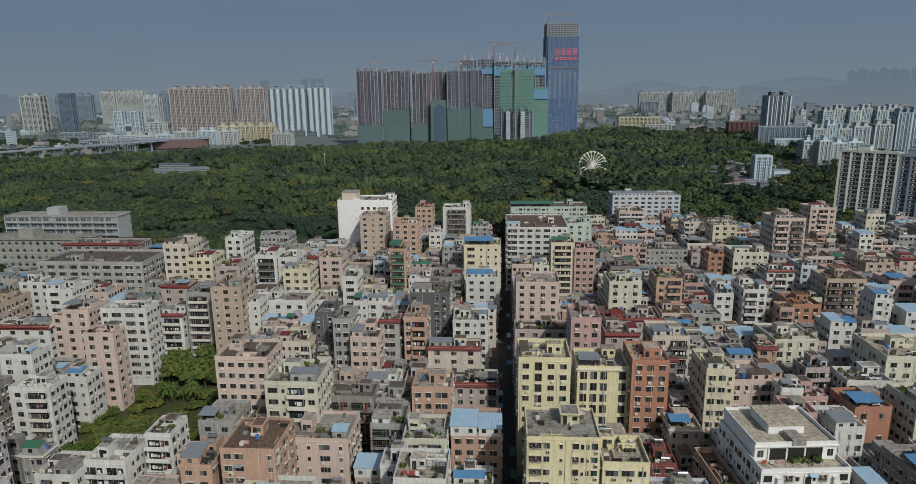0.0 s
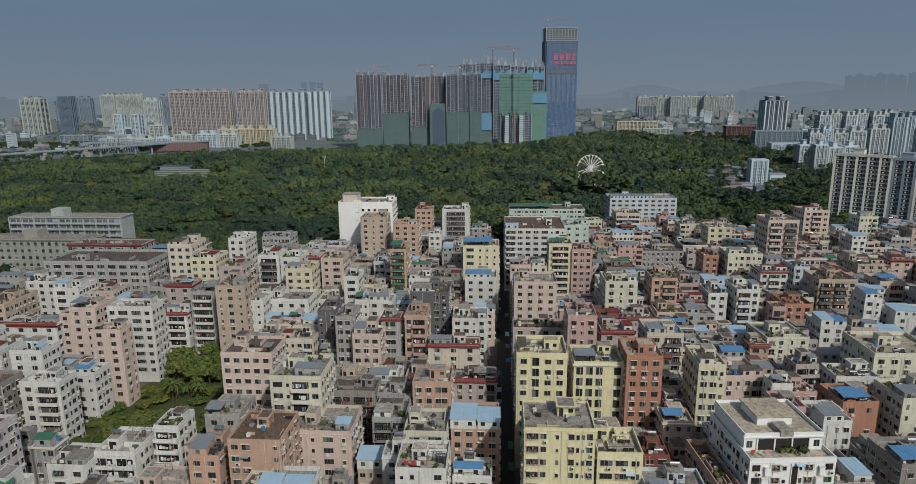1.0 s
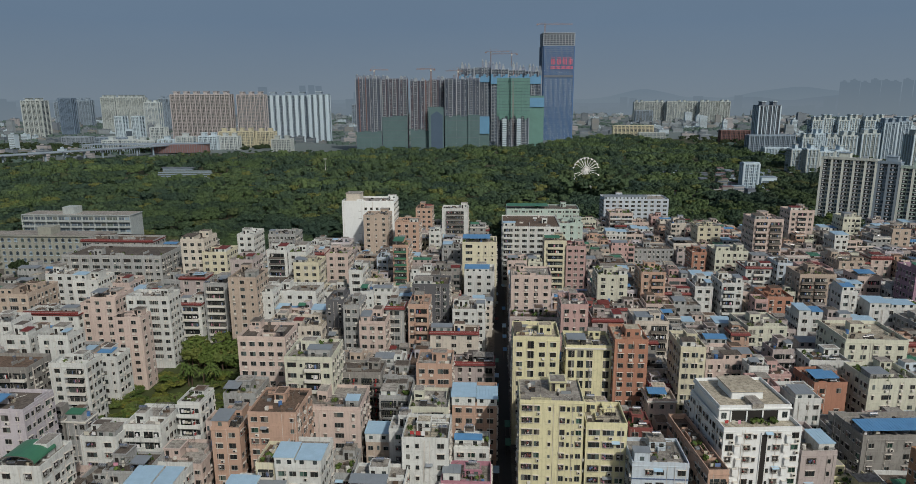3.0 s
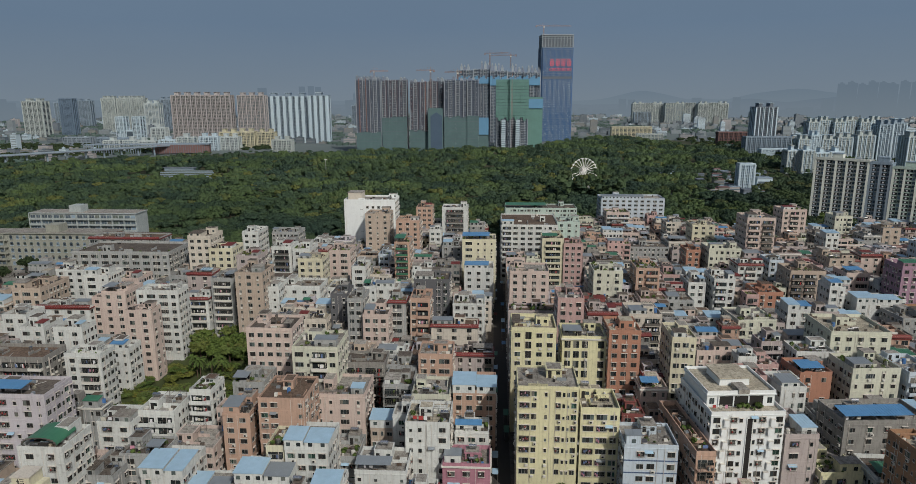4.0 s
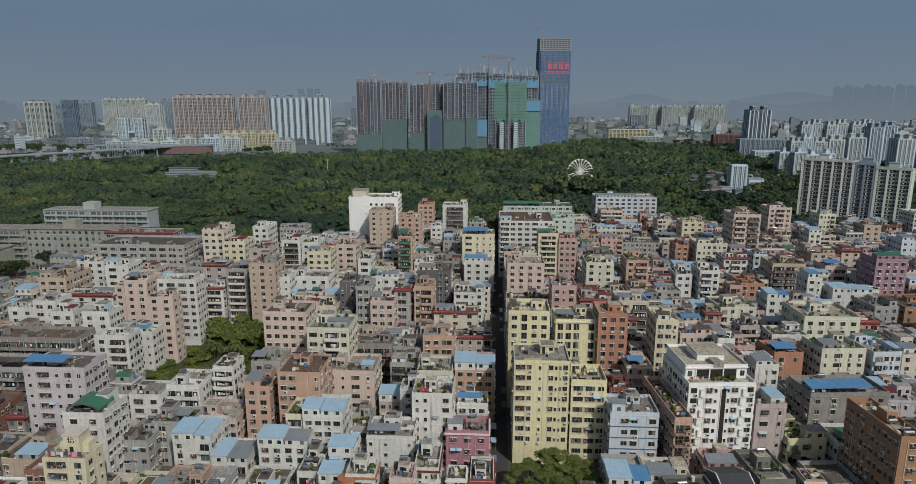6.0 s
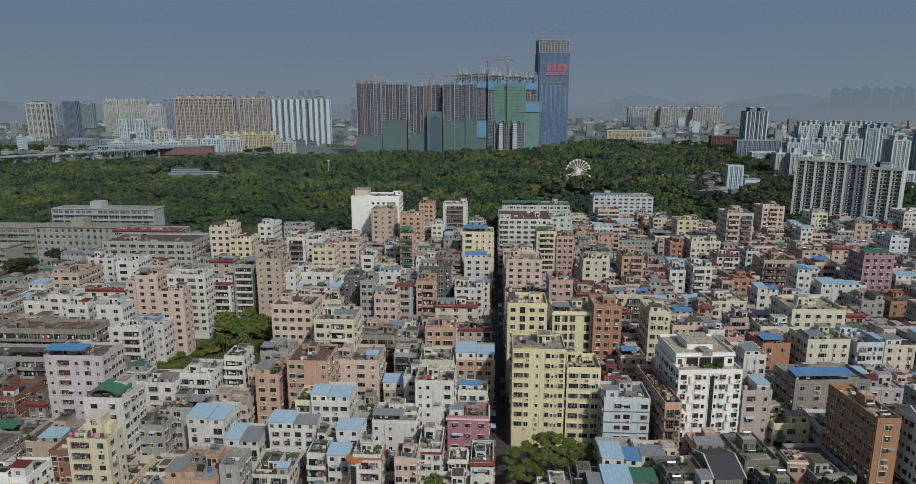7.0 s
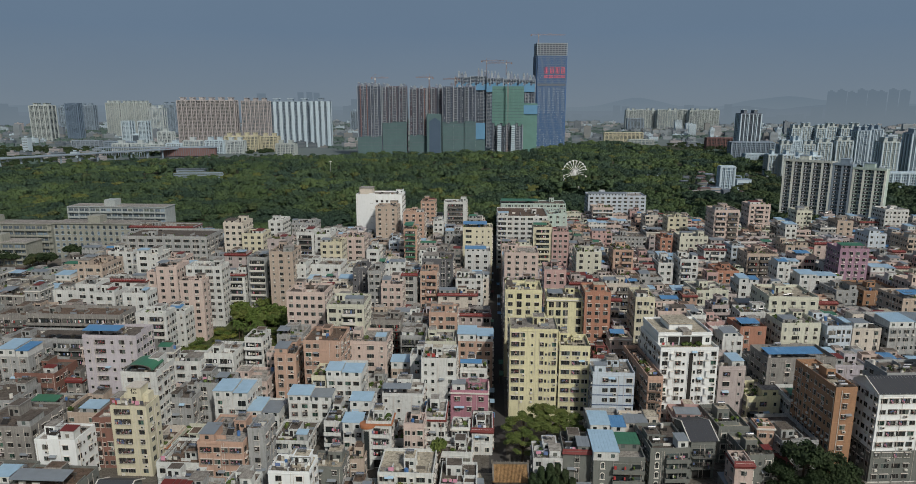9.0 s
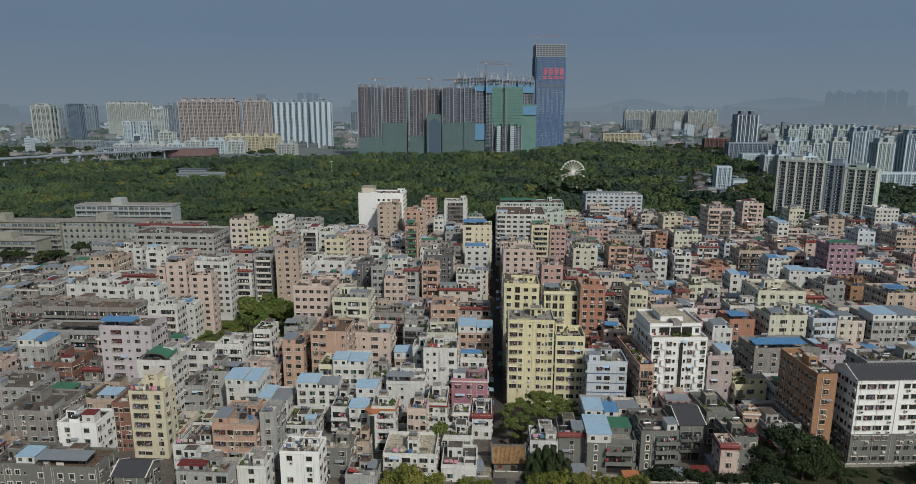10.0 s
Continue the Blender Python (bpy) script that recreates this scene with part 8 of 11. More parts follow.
house(70.8, 234.4, 11.0, 11.5, 18.0, "grey", "pairs", 0, "grey", "grey", "", False, into=infill)
house(-58.0, 236.0, 11.8, 10.6, 14.3, "concrete", "flats", 0, "grey", "garden", "", False, into=infill)
house(-140.5, 236.0, 5.9, 6.1, 20.0, "grey", "flats", 0, "dark", "green", "white", False, into=infill)
house(103.3, 236.0, 5.0, 6.6, 20.0, "rose", "balcony_bars", 0, "grey", "garden", "", False, into=infill)
house(196.8, 237.6, 10.3, 9.1, 20.0, "pale", "balcony", 0, "sand", "tank", "", False, into=infill)
house(209.7, 237.6, 9.2, 10.0, 17.0, "rose", "wide", 0, "dark", "grey", "", False, into=infill)
house(-177.7, 239.2, 12.9, 12.9, 21.0, "concrete", "pairs", 0, "brown", "pale", "", False, into=infill)
house(-45.4, 239.2, 11.3, 10.3, 17.0, "grey", "few", 0, "grey", "stair", "white", False, into=infill)
house(29.7, 239.2, 9.6, 13.6, 15.0, "mauve", "slits", 0, "grey", "red", "red", False, into=infill)
house(-72.4, 240.8, 12.9, 9.6, 13.2, "mauve", "few", 0, "grey", "red", "red", False, into=infill)
house(181.7, 240.8, 11.3, 10.5, 21.0, "mauve", "hall", 0, "grey", "pale", "", False, into=infill)
house(24.1, 240.8, 4.7, 5.6, 17.0, "salmon", "few", 0, "grey", "blue", "white", False, into=infill)
house(132.5, 242.4, 11.4, 13.6, 11.5, "mauve", "flats", 0, "grey", "grey", "white", False, into=infill)
house(144.9, 242.4, 12.0, 12.7, 12.6, "rose", "flats", 0, "dark", "stair", "", False, into=infill)
house(-121.8, 242.4, 7.2, 7.0, 19.0, "tan", "balcony", 0, "brown", "red", "red", False, into=infill)
house(-32.6, 244.0, 10.7, 9.8, 16.6, "concrete", "pairs", 0, "grey", "grey", "", False, into=infill)
house(-20.6, 244.0, 10.5, 9.6, 13.9, "pink", "hall", 0, "sand", "tank", "white", False, into=infill)
house(219.6, 244.0, 12.9, 10.8, 15.0, "mauve", "slits", 0, "brown", "blue", "", False, into=infill)
house(-9.5, 244.0, 8.1, 8.2, 14.3, "beige", "pairs", 0, "grey", "pale", "", False, into=infill)
house(158.3, 244.0, 6.5, 9.9, 13.0, "mauve", "balcony_bars", 0, "grey", "grey", "", False, into=infill)
house(-183.8, 244.0, 5.1, 6.2, 19.0, "grey", "hall", 0, "dark", "grey", "white", False, into=infill)
house(53.6, 244.0, 4.8, 5.8, 21.0, "lilac", "flats", 0, "grey", "blue", "", False, into=infill)
house(-222.7, 245.6, 11.0, 9.5, 20.0, "concrete", "balcony", 0, "grey", "stair", "", False, into=infill)
house(-210.8, 245.6, 11.9, 11.0, 20.0, "grey", "balcony_bars", 0, "sand", "grey", "white", False, into=infill)
house(103.7, 245.6, 4.7, 5.7, 15.0, "tan", "wide", 0, "grey", "stair", "", False, into=infill)
house(-145.2, 247.2, 10.3, 9.2, 22.0, "grey", "flats", 0, "dark", "tank", "", False, into=infill)
house(-57.4, 247.2, 10.2, 12.7, 20.0, "beige", "balcony", 0, "sand", "flat", "", False, into=infill)
house(70.4, 247.2, 10.8, 10.0, 19.0, "mauve", "balcony_bars", 0, "brown", "red", "red", False, into=infill)
house(119.8, 247.2, 12.1, 9.9, 11.2, "pink", "hall", 0, "brown", "tank", "", False, into=infill)
house(193.6, 247.2, 10.1, 9.9, 21.0, "pink", "flats", 0, "dark", "red", "red", False, into=infill)
house(233.6, 247.2, 12.0, 13.9, 19.0, "pink", "flats", 0, "grey", "green", "", False, into=infill)
house(-153.0, 247.2, 6.2, 6.1, 18.0, "grey", "wide", 0, "sand", "stair", "white", False, into=infill)
house(204.3, 248.8, 11.7, 11.3, 17.0, "mauve", "hall", 0, "brown", "grey", "", False, into=infill)
house(-163.7, 248.8, 6.1, 5.8, 19.0, "pink", "balcony", 0, "brown", "stair", "", False, into=infill)
house(-46.6, 250.4, 11.4, 11.8, 15.8, "grey", "wide", 0, "grey", "blue", "white", False, into=infill)
house(-120.2, 250.4, 5.0, 5.0, 21.0, "mauve", "wide", 0, "dark", "blue", "", False, into=infill)
house(-75.5, 252.0, 10.2, 13.2, 16.0, "white", "hall", 0, "sand", "tank", "", False, into=infill)
house(40.8, 252.0, 9.9, 13.6, 20.0, "pink", "balcony_bars", 0, "grey", "green", "", False, into=infill)
house(181.7, 252.0, 9.7, 11.7, 23.0, "pink", "hall", 0, "brown", "stair", "", False, into=infill)
house(23.9, 253.6, 13.0, 9.1, 14.6, "lilac", "wide", 0, "sand", "flat", "", False, into=infill)
house(101.5, 253.6, 10.3, 13.8, 18.0, "pink", "balcony_bars", 0, "grey", "stair", "", False, into=infill)
house(-8.6, 253.6, 6.7, 9.1, 11.2, "concrete", "pairs", 0, "grey", "green", "white", False, into=infill)
house(-34.5, 255.2, 9.5, 12.2, 12.8, "pink", "flats", 0, "grey", "flat", "", False, into=infill)
house(52.4, 255.2, 10.7, 12.4, 22.0, "concrete", "few", 0, "brown", "grey", "", False, into=infill)
house(166.8, 255.2, 11.5, 13.6, 18.9, "white", "slits", 0, "grey", "tank", "", False, into=infill)
house(-24.2, 255.2, 8.5, 7.9, 14.0, "pink", "slits", 0, "sand", "red", "red", False, into=infill)
house(-14.9, 255.2, 4.6, 5.0, 11.9, "lilac", "flats", 0, "grey", "grey", "", False, into=infill)
house(159.3, 255.2, 5.9, 6.1, 10.9, "salmon", "wide", 0, "grey", "green", "white", False, into=infill)
house(217.6, 256.8, 10.7, 11.1, 23.0, "rose", "slits", 0, "grey", "stair", "", False, into=infill)
house(146.2, 256.8, 8.9, 7.4, 20.0, "mauve", "balcony", 0, "grey", "pale", "", False, into=infill)
house(-219.7, 258.4, 11.8, 11.8, 22.0, "grey", "balcony_bars", 0, "grey", "grey", "", False, into=infill)
house(-118.4, 258.4, 12.5, 12.2, 15.0, "grey", "hall", 0, "dark", "blue", "white", False, into=infill)
house(64.5, 258.4, 13.0, 11.4, 17.0, "pink", "slits", 0, "dark", "garden", "", False, into=infill)
house(90.4, 258.4, 9.4, 11.5, 18.0, "mauve", "balcony_bars", 0, "dark", "garden", "", False, into=infill)
house(112.7, 258.4, 9.6, 9.1, 15.4, "grey", "pairs", 0, "sand", "garden", "white", False, into=infill)
house(192.0, 258.4, 9.5, 9.6, 19.0, "pink", "wide", 0, "dark", "pale", "", False, into=infill)
house(-206.2, 258.4, 5.2, 5.2, 22.0, "pink", "slits", 0, "sand", "blue", "", False, into=infill)
house(-148.3, 258.4, 5.8, 5.6, 22.0, "tan", "balcony", 0, "grey", "garden", "white", False, into=infill)
house(5.8, 260.0, 10.3, 11.0, 15.0, "pink", "slits", 0, "grey", "blue", "", False, into=infill)
house(78.5, 260.0, 10.9, 9.1, 15.0, "salmon", "pairs", 0, "grey", "stair", "", False, into=infill)
house(123.7, 260.0, 6.1, 5.7, 16.1, "pale", "flats", 0, "grey", "flat", "", False, into=infill)
house(202.5, 261.6, 9.1, 11.0, 21.0, "mauve", "balcony", 0, "brown", "grey", "", False, into=infill)
house(229.1, 261.6, 11.8, 11.3, 20.0, "pink", "flats", 0, "brown", "red", "red", False, into=infill)
house(243.4, 261.6, 9.6, 13.4, 15.0, "rose", "flats", 0, "brown", "tank", "", False, into=infill)
house(-56.8, 261.6, 5.2, 6.8, 20.1, "tan", "balcony", 0, "grey", "stair", "", False, into=infill)
house(-50.2, 263.2, 5.9, 5.2, 14.0, "cream", "balcony", 0, "sand", "garden", "", False, into=infill)
house(-41.8, 263.2, 5.3, 5.6, 13.9, "pale", "few", 0, "sand", "tank", "white", False, into=infill)
house(-206.5, 264.8, 10.0, 13.6, 15.0, "pink", "hall", 0, "dark", "green", "", False, into=infill)
house(16.7, 264.8, 12.8, 13.7, 10.2, "pale", "balcony", 0, "sand", "green", "", False, into=infill)
house(181.3, 264.8, 9.2, 13.5, 21.0, "lilac", "balcony_bars", 0, "brown", "pale", "", False, into=infill)
house(146.1, 264.8, 6.5, 8.7, 21.0, "lilac", "few", 0, "brown", "stair", "", False, into=infill)
house(-148.7, 264.8, 4.5, 5.3, 20.0, "grey", "flats", 0, "brown", "stair", "", False, into=infill)
house(-83.8, 266.4, 10.1, 12.3, 12.3, "cream", "slits", 0, "grey", "garden", "", False, into=infill)
house(31.0, 266.4, 11.1, 11.1, 10.5, "grey", "flats", 0, "sand", "red", "red", False, into=infill)
house(-72.3, 268.0, 12.6, 12.2, 11.9, "mauve", "balcony_bars", 0, "sand", "garden", "white", False, into=infill)
house(101.5, 268.0, 11.6, 13.2, 17.0, "concrete", "hall", 0, "sand", "tank", "", False, into=infill)
house(113.8, 268.0, 11.4, 10.5, 12.4, "mauve", "pairs", 0, "dark", "stair", "", False, into=infill)
house(-58.3, 269.6, 9.2, 10.7, 17.0, "lilac", "pairs", 0, "brown", "tank", "", False, into=infill)
house(-39.4, 269.6, 10.0, 12.5, 20.0, "white", "hall", 0, "grey", "stair", "", False, into=infill)
house(43.0, 269.6, 11.4, 9.6, 20.0, "beige", "balcony_bars", 0, "sand", "stair", "", False, into=infill)
house(167.1, 269.6, 10.9, 9.1, 16.4, "pink", "few", 0, "grey", "grey", "", False, into=infill)
house(212.4, 269.6, 9.8, 9.6, 15.0, "salmon", "hall", 0, "grey", "stair", "", False, into=infill)
house(-129.1, 271.2, 10.0, 13.0, 20.0, "tan", "wide", 0, "sand", "red", "red", False, into=infill)
house(-118.3, 271.2, 9.3, 12.2, 15.0, "concrete", "balcony_bars", 0, "dark", "tank", "", False, into=infill)
house(55.5, 271.2, 9.7, 12.9, 21.0, "beige", "few", 0, "dark", "flat", "", False, into=infill)
house(65.8, 271.2, 11.3, 10.8, 19.0, "pink", "flats", 0, "dark", "flat", "white", False, into=infill)
house(78.1, 271.2, 9.1, 13.7, 19.0, "rose", "balcony", 0, "dark", "stair", "", False, into=infill)
house(88.5, 271.2, 10.1, 9.7, 18.8, "concrete", "balcony", 0, "grey", "pale", "white", False, into=infill)
house(-149.1, 272.8, 11.1, 11.6, 18.0, "tan", "hall", 0, "dark", "grey", "", False, into=infill)
house(-137.2, 272.8, 5.4, 6.1, 20.0, "tan", "few", 0, "brown", "green", "white", False, into=infill)
house(-218.5, 274.4, 10.5, 10.1, 19.0, "concrete", "balcony_bars", 0, "dark", "stair", "", False, into=infill)
house(6.1, 274.4, 10.0, 10.3, 17.0, "beige", "wide", 0, "grey", "pale", "", False, into=infill)
house(139.2, 274.4, 12.4, 11.9, 23.0, "rose", "few", 0, "grey", "stair", "", False, into=infill)
house(191.3, 274.4, 10.2, 11.3, 21.0, "pink", "flats", 0, "grey", "stair", "", False, into=infill)
house(223.7, 274.4, 11.9, 12.2, 19.8, "grey", "flats", 0, "grey", "tank", "", False, into=infill)
house(127.8, 274.4, 7.8, 8.4, 11.4, "concrete", "wide", 0, "brown", "flat", "", False, into=infill)
house(204.7, 274.4, 6.1, 5.7, 22.0, "grey", "flats", 0, "grey", "stair", "", False, into=infill)
house(-107.7, 276.0, 9.1, 13.1, 18.4, "grey", "pairs", 0, "dark", "stair", "", False, into=infill)
house(-97.6, 276.0, 10.9, 10.6, 17.0, "cream", "flats", 0, "brown", "blue", "", False, into=infill)
house(152.5, 276.0, 10.3, 11.1, 15.0, "pink", "wide", 0, "grey", "garden", "white", False, into=infill)
house(236.2, 276.0, 12.1, 11.4, 19.6, "beige", "balcony", 0, "sand", "flat", "", False, into=infill)
house(249.5, 277.6, 11.0, 12.4, 23.0, "grey", "flats", 0, "brown", "garden", "white", False, into=infill)
house(-206.3, 279.2, 10.5, 10.2, 21.0, "concrete", "pairs", 0, "brown", "pale", "", False, into=infill)
house(-194.9, 279.2, 9.5, 11.8, 18.0, "grey", "few", 0, "grey", "stair", "", False, into=infill)
house(-184.4, 279.2, 10.1, 11.6, 20.0, "pink", "balcony", 0, "dark", "tank", "white", False, into=infill)
house(-173.6, 279.2, 10.0, 9.4, 21.3, "concrete", "flats", 0, "sand", "pale", "", False, into=infill)
house(-162.3, 279.2, 11.7, 9.6, 19.0, "mauve", "slits", 0, "dark", "red", "red", False, into=infill)
house(17.2, 279.2, 9.1, 10.6, 7.1, "beige", "flats", 0, "grey", "grey", "white", False, into=infill)
house(27.5, 279.2, 9.3, 12.7, 6.5, "pale", "balcony_bars", 0, "grey", "blue", "", False, into=infill)
house(163.8, 279.2, 9.9, 11.6, 16.7, "concrete", "wide", 0, "grey", "grey", "", False, into=infill)
house(174.5, 279.2, 12.4, 13.1, 12.9, "pink", "few", 0, "sand", "grey", "white", False, into=infill)
house(37.3, 280.8, 10.8, 10.6, 6.7, "rose", "slits", 0, "grey", "blue", "", False, into=infill)
house(202.5, 280.8, 10.3, 10.2, 20.0, "mauve", "pairs", 0, "grey", "grey", "white", False, into=infill)
house(215.1, 280.8, 6.2, 5.0, 22.0, "rose", "flats", 0, "brown", "red", "red", False, into=infill)
house(88.7, 282.4, 9.6, 11.6, 15.5, "mauve", "few", 0, "dark", "grey", "", False, into=infill)
house(99.0, 282.4, 9.7, 10.6, 15.8, "pink", "slits", 0, "grey", "stair", "", False, into=infill)
house(-136.5, 282.4, 6.8, 7.5, 20.0, "grey", "hall", 0, "sand", "stair", "", False, into=infill)
house(-59.2, 282.4, 5.5, 5.6, 15.1, "white", "slits", 0, "grey", "green", "white", False, into=infill)
house(-71.0, 284.0, 10.2, 9.3, 18.0, "grey", "wide", 0, "grey", "garden", "", False, into=infill)
house(66.2, 284.0, 10.3, 10.0, 17.0, "lilac", "flats", 0, "grey", "pale", "", False, into=infill)
house(-218.9, 285.6, 11.6, 10.8, 19.5, "grey", "wide", 0, "grey", "stair", "", False, into=infill)
house(-149.4, 285.6, 11.7, 10.5, 20.0, "grey", "balcony", 0, "dark", "garden", "white", False, into=infill)
house(-52.5, 285.6, 10.8, 10.2, 20.0, "beige", "balcony", 0, "grey", "garden", "", False, into=infill)
house(-40.3, 285.6, 12.1, 9.3, 21.0, "mauve", "balcony", 0, "brown", "green", "", False, into=infill)
house(49.4, 285.6, 12.8, 11.1, 22.0, "concrete", "balcony_bars", 0, "brown", "tank", "", False, into=infill)
house(-25.5, 285.6, 7.7, 7.3, 18.0, "grey", "slits", 0, "grey", "red", "red", False, into=infill)
house(-98.0, 287.2, 11.4, 9.4, 19.0, "concrete", "hall", 0, "brown", "stair", "white", False, into=infill)
house(5.5, 287.2, 9.4, 13.4, 22.0, "pink", "flats", 0, "grey", "grey", "", False, into=infill)
house(77.3, 287.2, 10.7, 10.5, 17.8, "pink", "wide", 0, "grey", "tank", "", False, into=infill)
house(139.8, 287.2, 10.2, 13.9, 18.0, "white", "balcony_bars", 0, "dark", "red", "red", False, into=infill)
house(187.5, 287.2, 9.2, 10.6, 11.4, "pale", "wide", 0, "brown", "red", "red", False, into=infill)
house(214.6, 287.2, 10.8, 9.8, 19.7, "tan", "pairs", 0, "grey", "garden", "", False, into=infill)
house(-119.1, 288.8, 9.0, 10.2, 15.9, "grey", "slits", 0, "sand", "stair", "", False, into=infill)
house(151.2, 288.8, 10.5, 11.7, 15.0, "lilac", "hall", 0, "grey", "grey", "", False, into=infill)
house(-206.3, 290.4, 10.7, 12.1, 18.1, "concrete", "pairs", 0, "dark", "tank", "", False, into=infill)
house(-172.5, 290.4, 9.6, 9.1, 17.0, "mauve", "pairs", 0, "dark", "green", "", False, into=infill)
house(-161.7, 290.4, 11.1, 13.6, 22.0, "grey", "balcony_bars", 0, "dark", "pale", "", False, into=infill)
house(15.5, 290.4, 7.1, 9.0, 21.0, "pale", "pairs", 0, "grey", "grey", "", False, into=infill)
house(-195.0, 292.0, 13.0, 12.7, 17.5, "grey", "flats", 0, "grey", "garden", "white", False, into=infill)
house(-109.6, 292.0, 9.8, 10.3, 15.1, "grey", "balcony_bars", 0, "dark", "tank", "", False, into=infill)
house(197.7, 292.0, 12.8, 10.8, 20.0, "pink", "balcony_bars", 0, "sand", "stair", "", False, into=infill)
house(245.1, 292.0, 10.0, 10.8, 15.0, "tan", "few", 0, "dark", "tank", "white", False, into=infill)
house(256.3, 292.0, 11.6, 14.0, 21.0, "grey", "pairs", 0, "grey", "grey", "white", False, into=infill)
house(-180.8, 292.0, 7.1, 7.3, 18.8, "concrete", "few", 0, "grey", "red", "red", False, into=infill)
house(162.6, 292.0, 8.0, 7.0, 14.6, "grey", "flats", 0, "dark", "grey", "", False, into=infill)
house(-137.1, 292.0, 4.6, 5.7, 15.0, "tan", "few", 0, "dark", "blue", "", False, into=infill)
house(110.3, 292.0, 5.8, 5.9, 16.5, "pink", "hall", 0, "brown", "garden", "", False, into=infill)
house(117.4, 292.0, 6.1, 5.8, 16.5, "white", "few", 0, "brown", "garden", "", False, into=infill)
house(-26.9, 293.6, 9.9, 10.8, 15.2, "pale", "hall", 0, "grey", "blue", "", False, into=infill)
house(100.0, 293.6, 4.7, 5.2, 14.4, "concrete", "flats", 0, "brown", "red", "red", False, into=infill)
house(172.1, 293.6, 4.9, 6.4, 14.4, "lilac", "few", 0, "grey", "stair", "", False, into=infill)
house(63.6, 295.2, 11.0, 9.3, 16.1, "salmon", "balcony", 0, "grey", "blue", "white", False, into=infill)
house(90.7, 295.2, 8.0, 7.7, 13.3, "salmon", "wide", 0, "dark", "stair", "white", False, into=infill)
house(-150.0, 296.8, 10.4, 13.0, 21.0, "concrete", "balcony_bars", 0, "dark", "flat", "white", False, into=infill)
house(-71.0, 296.8, 10.6, 10.0, 20.0, "tan", "wide", 0, "brown", "stair", "", False, into=infill)
house(-52.8, 296.8, 11.9, 11.0, 19.0, "tan", "pairs", 0, "dark", "garden", "white", False, into=infill)
house(-40.2, 296.8, 9.8, 12.4, 15.0, "pink", "few", 0, "sand", "red", "red", False, into=infill)
house(124.1, 296.8, 12.4, 12.8, 22.0, "mauve", "balcony_bars", 0, "brown", "grey", "", False, into=infill)
house(-99.0, 298.4, 11.6, 12.4, 22.0, "pink", "pairs", 0, "sand", "red", "red", False, into=infill)
house(-86.3, 298.4, 12.5, 9.8, 18.0, "white", "slits", 0, "grey", "grey", "white", False, into=infill)
house(44.6, 298.4, 10.4, 11.5, 19.0, "mauve", "slits", 0, "grey", "grey", "", False, into=infill)
house(75.8, 298.4, 9.8, 13.7, 14.3, "pink", "balcony_bars", 0, "grey", "blue", "white", False, into=infill)
house(181.8, 298.4, 9.7, 11.2, 8.4, "lilac", "balcony_bars", 0, "grey", "stair", "", False, into=infill)
house(56.2, 298.4, 6.7, 7.4, 20.0, "grey", "few", 0, "dark", "green", "white", False, into=infill)
house(-216.1, 298.4, 6.5, 5.7, 17.0, "pink", "flats", 0, "sand", "pale", "white", False, into=infill)
house(223.2, 298.4, 4.7, 6.9, 17.0, "mauve", "slits", 0, "grey", "flat", "", False, into=infill)
house(-138.3, 300.0, 9.5, 10.3, 20.0, "mauve", "flats", 0, "grey", "red", "red", False, into=infill)
house(-16.2, 300.0, 12.9, 11.2, 23.0, "cream", "hall", 0, "sand", "pale", "white", False, into=infill)
house(-116.3, 300.0, 4.7, 5.3, 14.4, "pink", "balcony", 0, "sand", "tank", "", False, into=infill)
house(-179.6, 301.6, 12.5, 11.4, 18.0, "mauve", "balcony_bars", 0, "dark", "garden", "", False, into=infill)
house(6.7, 301.6, 10.8, 12.9, 16.0, "mauve", "balcony_bars", 0, "grey", "flat", "white", False, into=infill)
house(138.0, 301.6, 12.8, 13.3, 15.0, "pale", "flats", 0, "sand", "tank", "white", False, into=infill)
house(151.6, 301.6, 12.7, 13.0, 13.0, "mauve", "balcony", 0, "brown", "tank", "", False, into=infill)
house(269.1, 301.6, 9.5, 11.8, 20.0, "white", "pairs", 0, "brown", "stair", "", False, into=infill)
house(191.9, 301.6, 4.6, 5.7, 9.0, "grey", "slits", 0, "grey", "flat", "", False, into=infill)
house(-108.6, 303.2, 4.7, 5.6, 13.5, "grey", "flats", 0, "brown", "garden", "", False, into=infill)
house(-166.2, 304.8, 11.2, 10.2, 17.0, "grey", "hall", 0, "grey", "tank", "white", False, into=infill)
house(86.1, 304.8, 10.5, 12.8, 13.0, "beige", "balcony_bars", 0, "sand", "garden", "", False, into=infill)
house(245.7, 304.8, 9.5, 10.1, 18.0, "pink", "balcony", 0, "sand", "stair", "", False, into=infill)
house(-127.0, 306.4, 9.9, 13.1, 15.0, "grey", "slits", 0, "dark", "grey", "", False, into=infill)
house(55.8, 306.4, 10.0, 14.0, 18.0, "beige", "wide", 0, "dark", "stair", "", False, into=infill)
house(67.5, 306.4, 4.6, 5.5, 14.4, "grey", "balcony", 0, "grey", "tank", "white", False, into=infill)
house(-73.2, 308.0, 9.4, 10.3, 17.0, "concrete", "flats", 0, "brown", "grey", "white", False, into=infill)
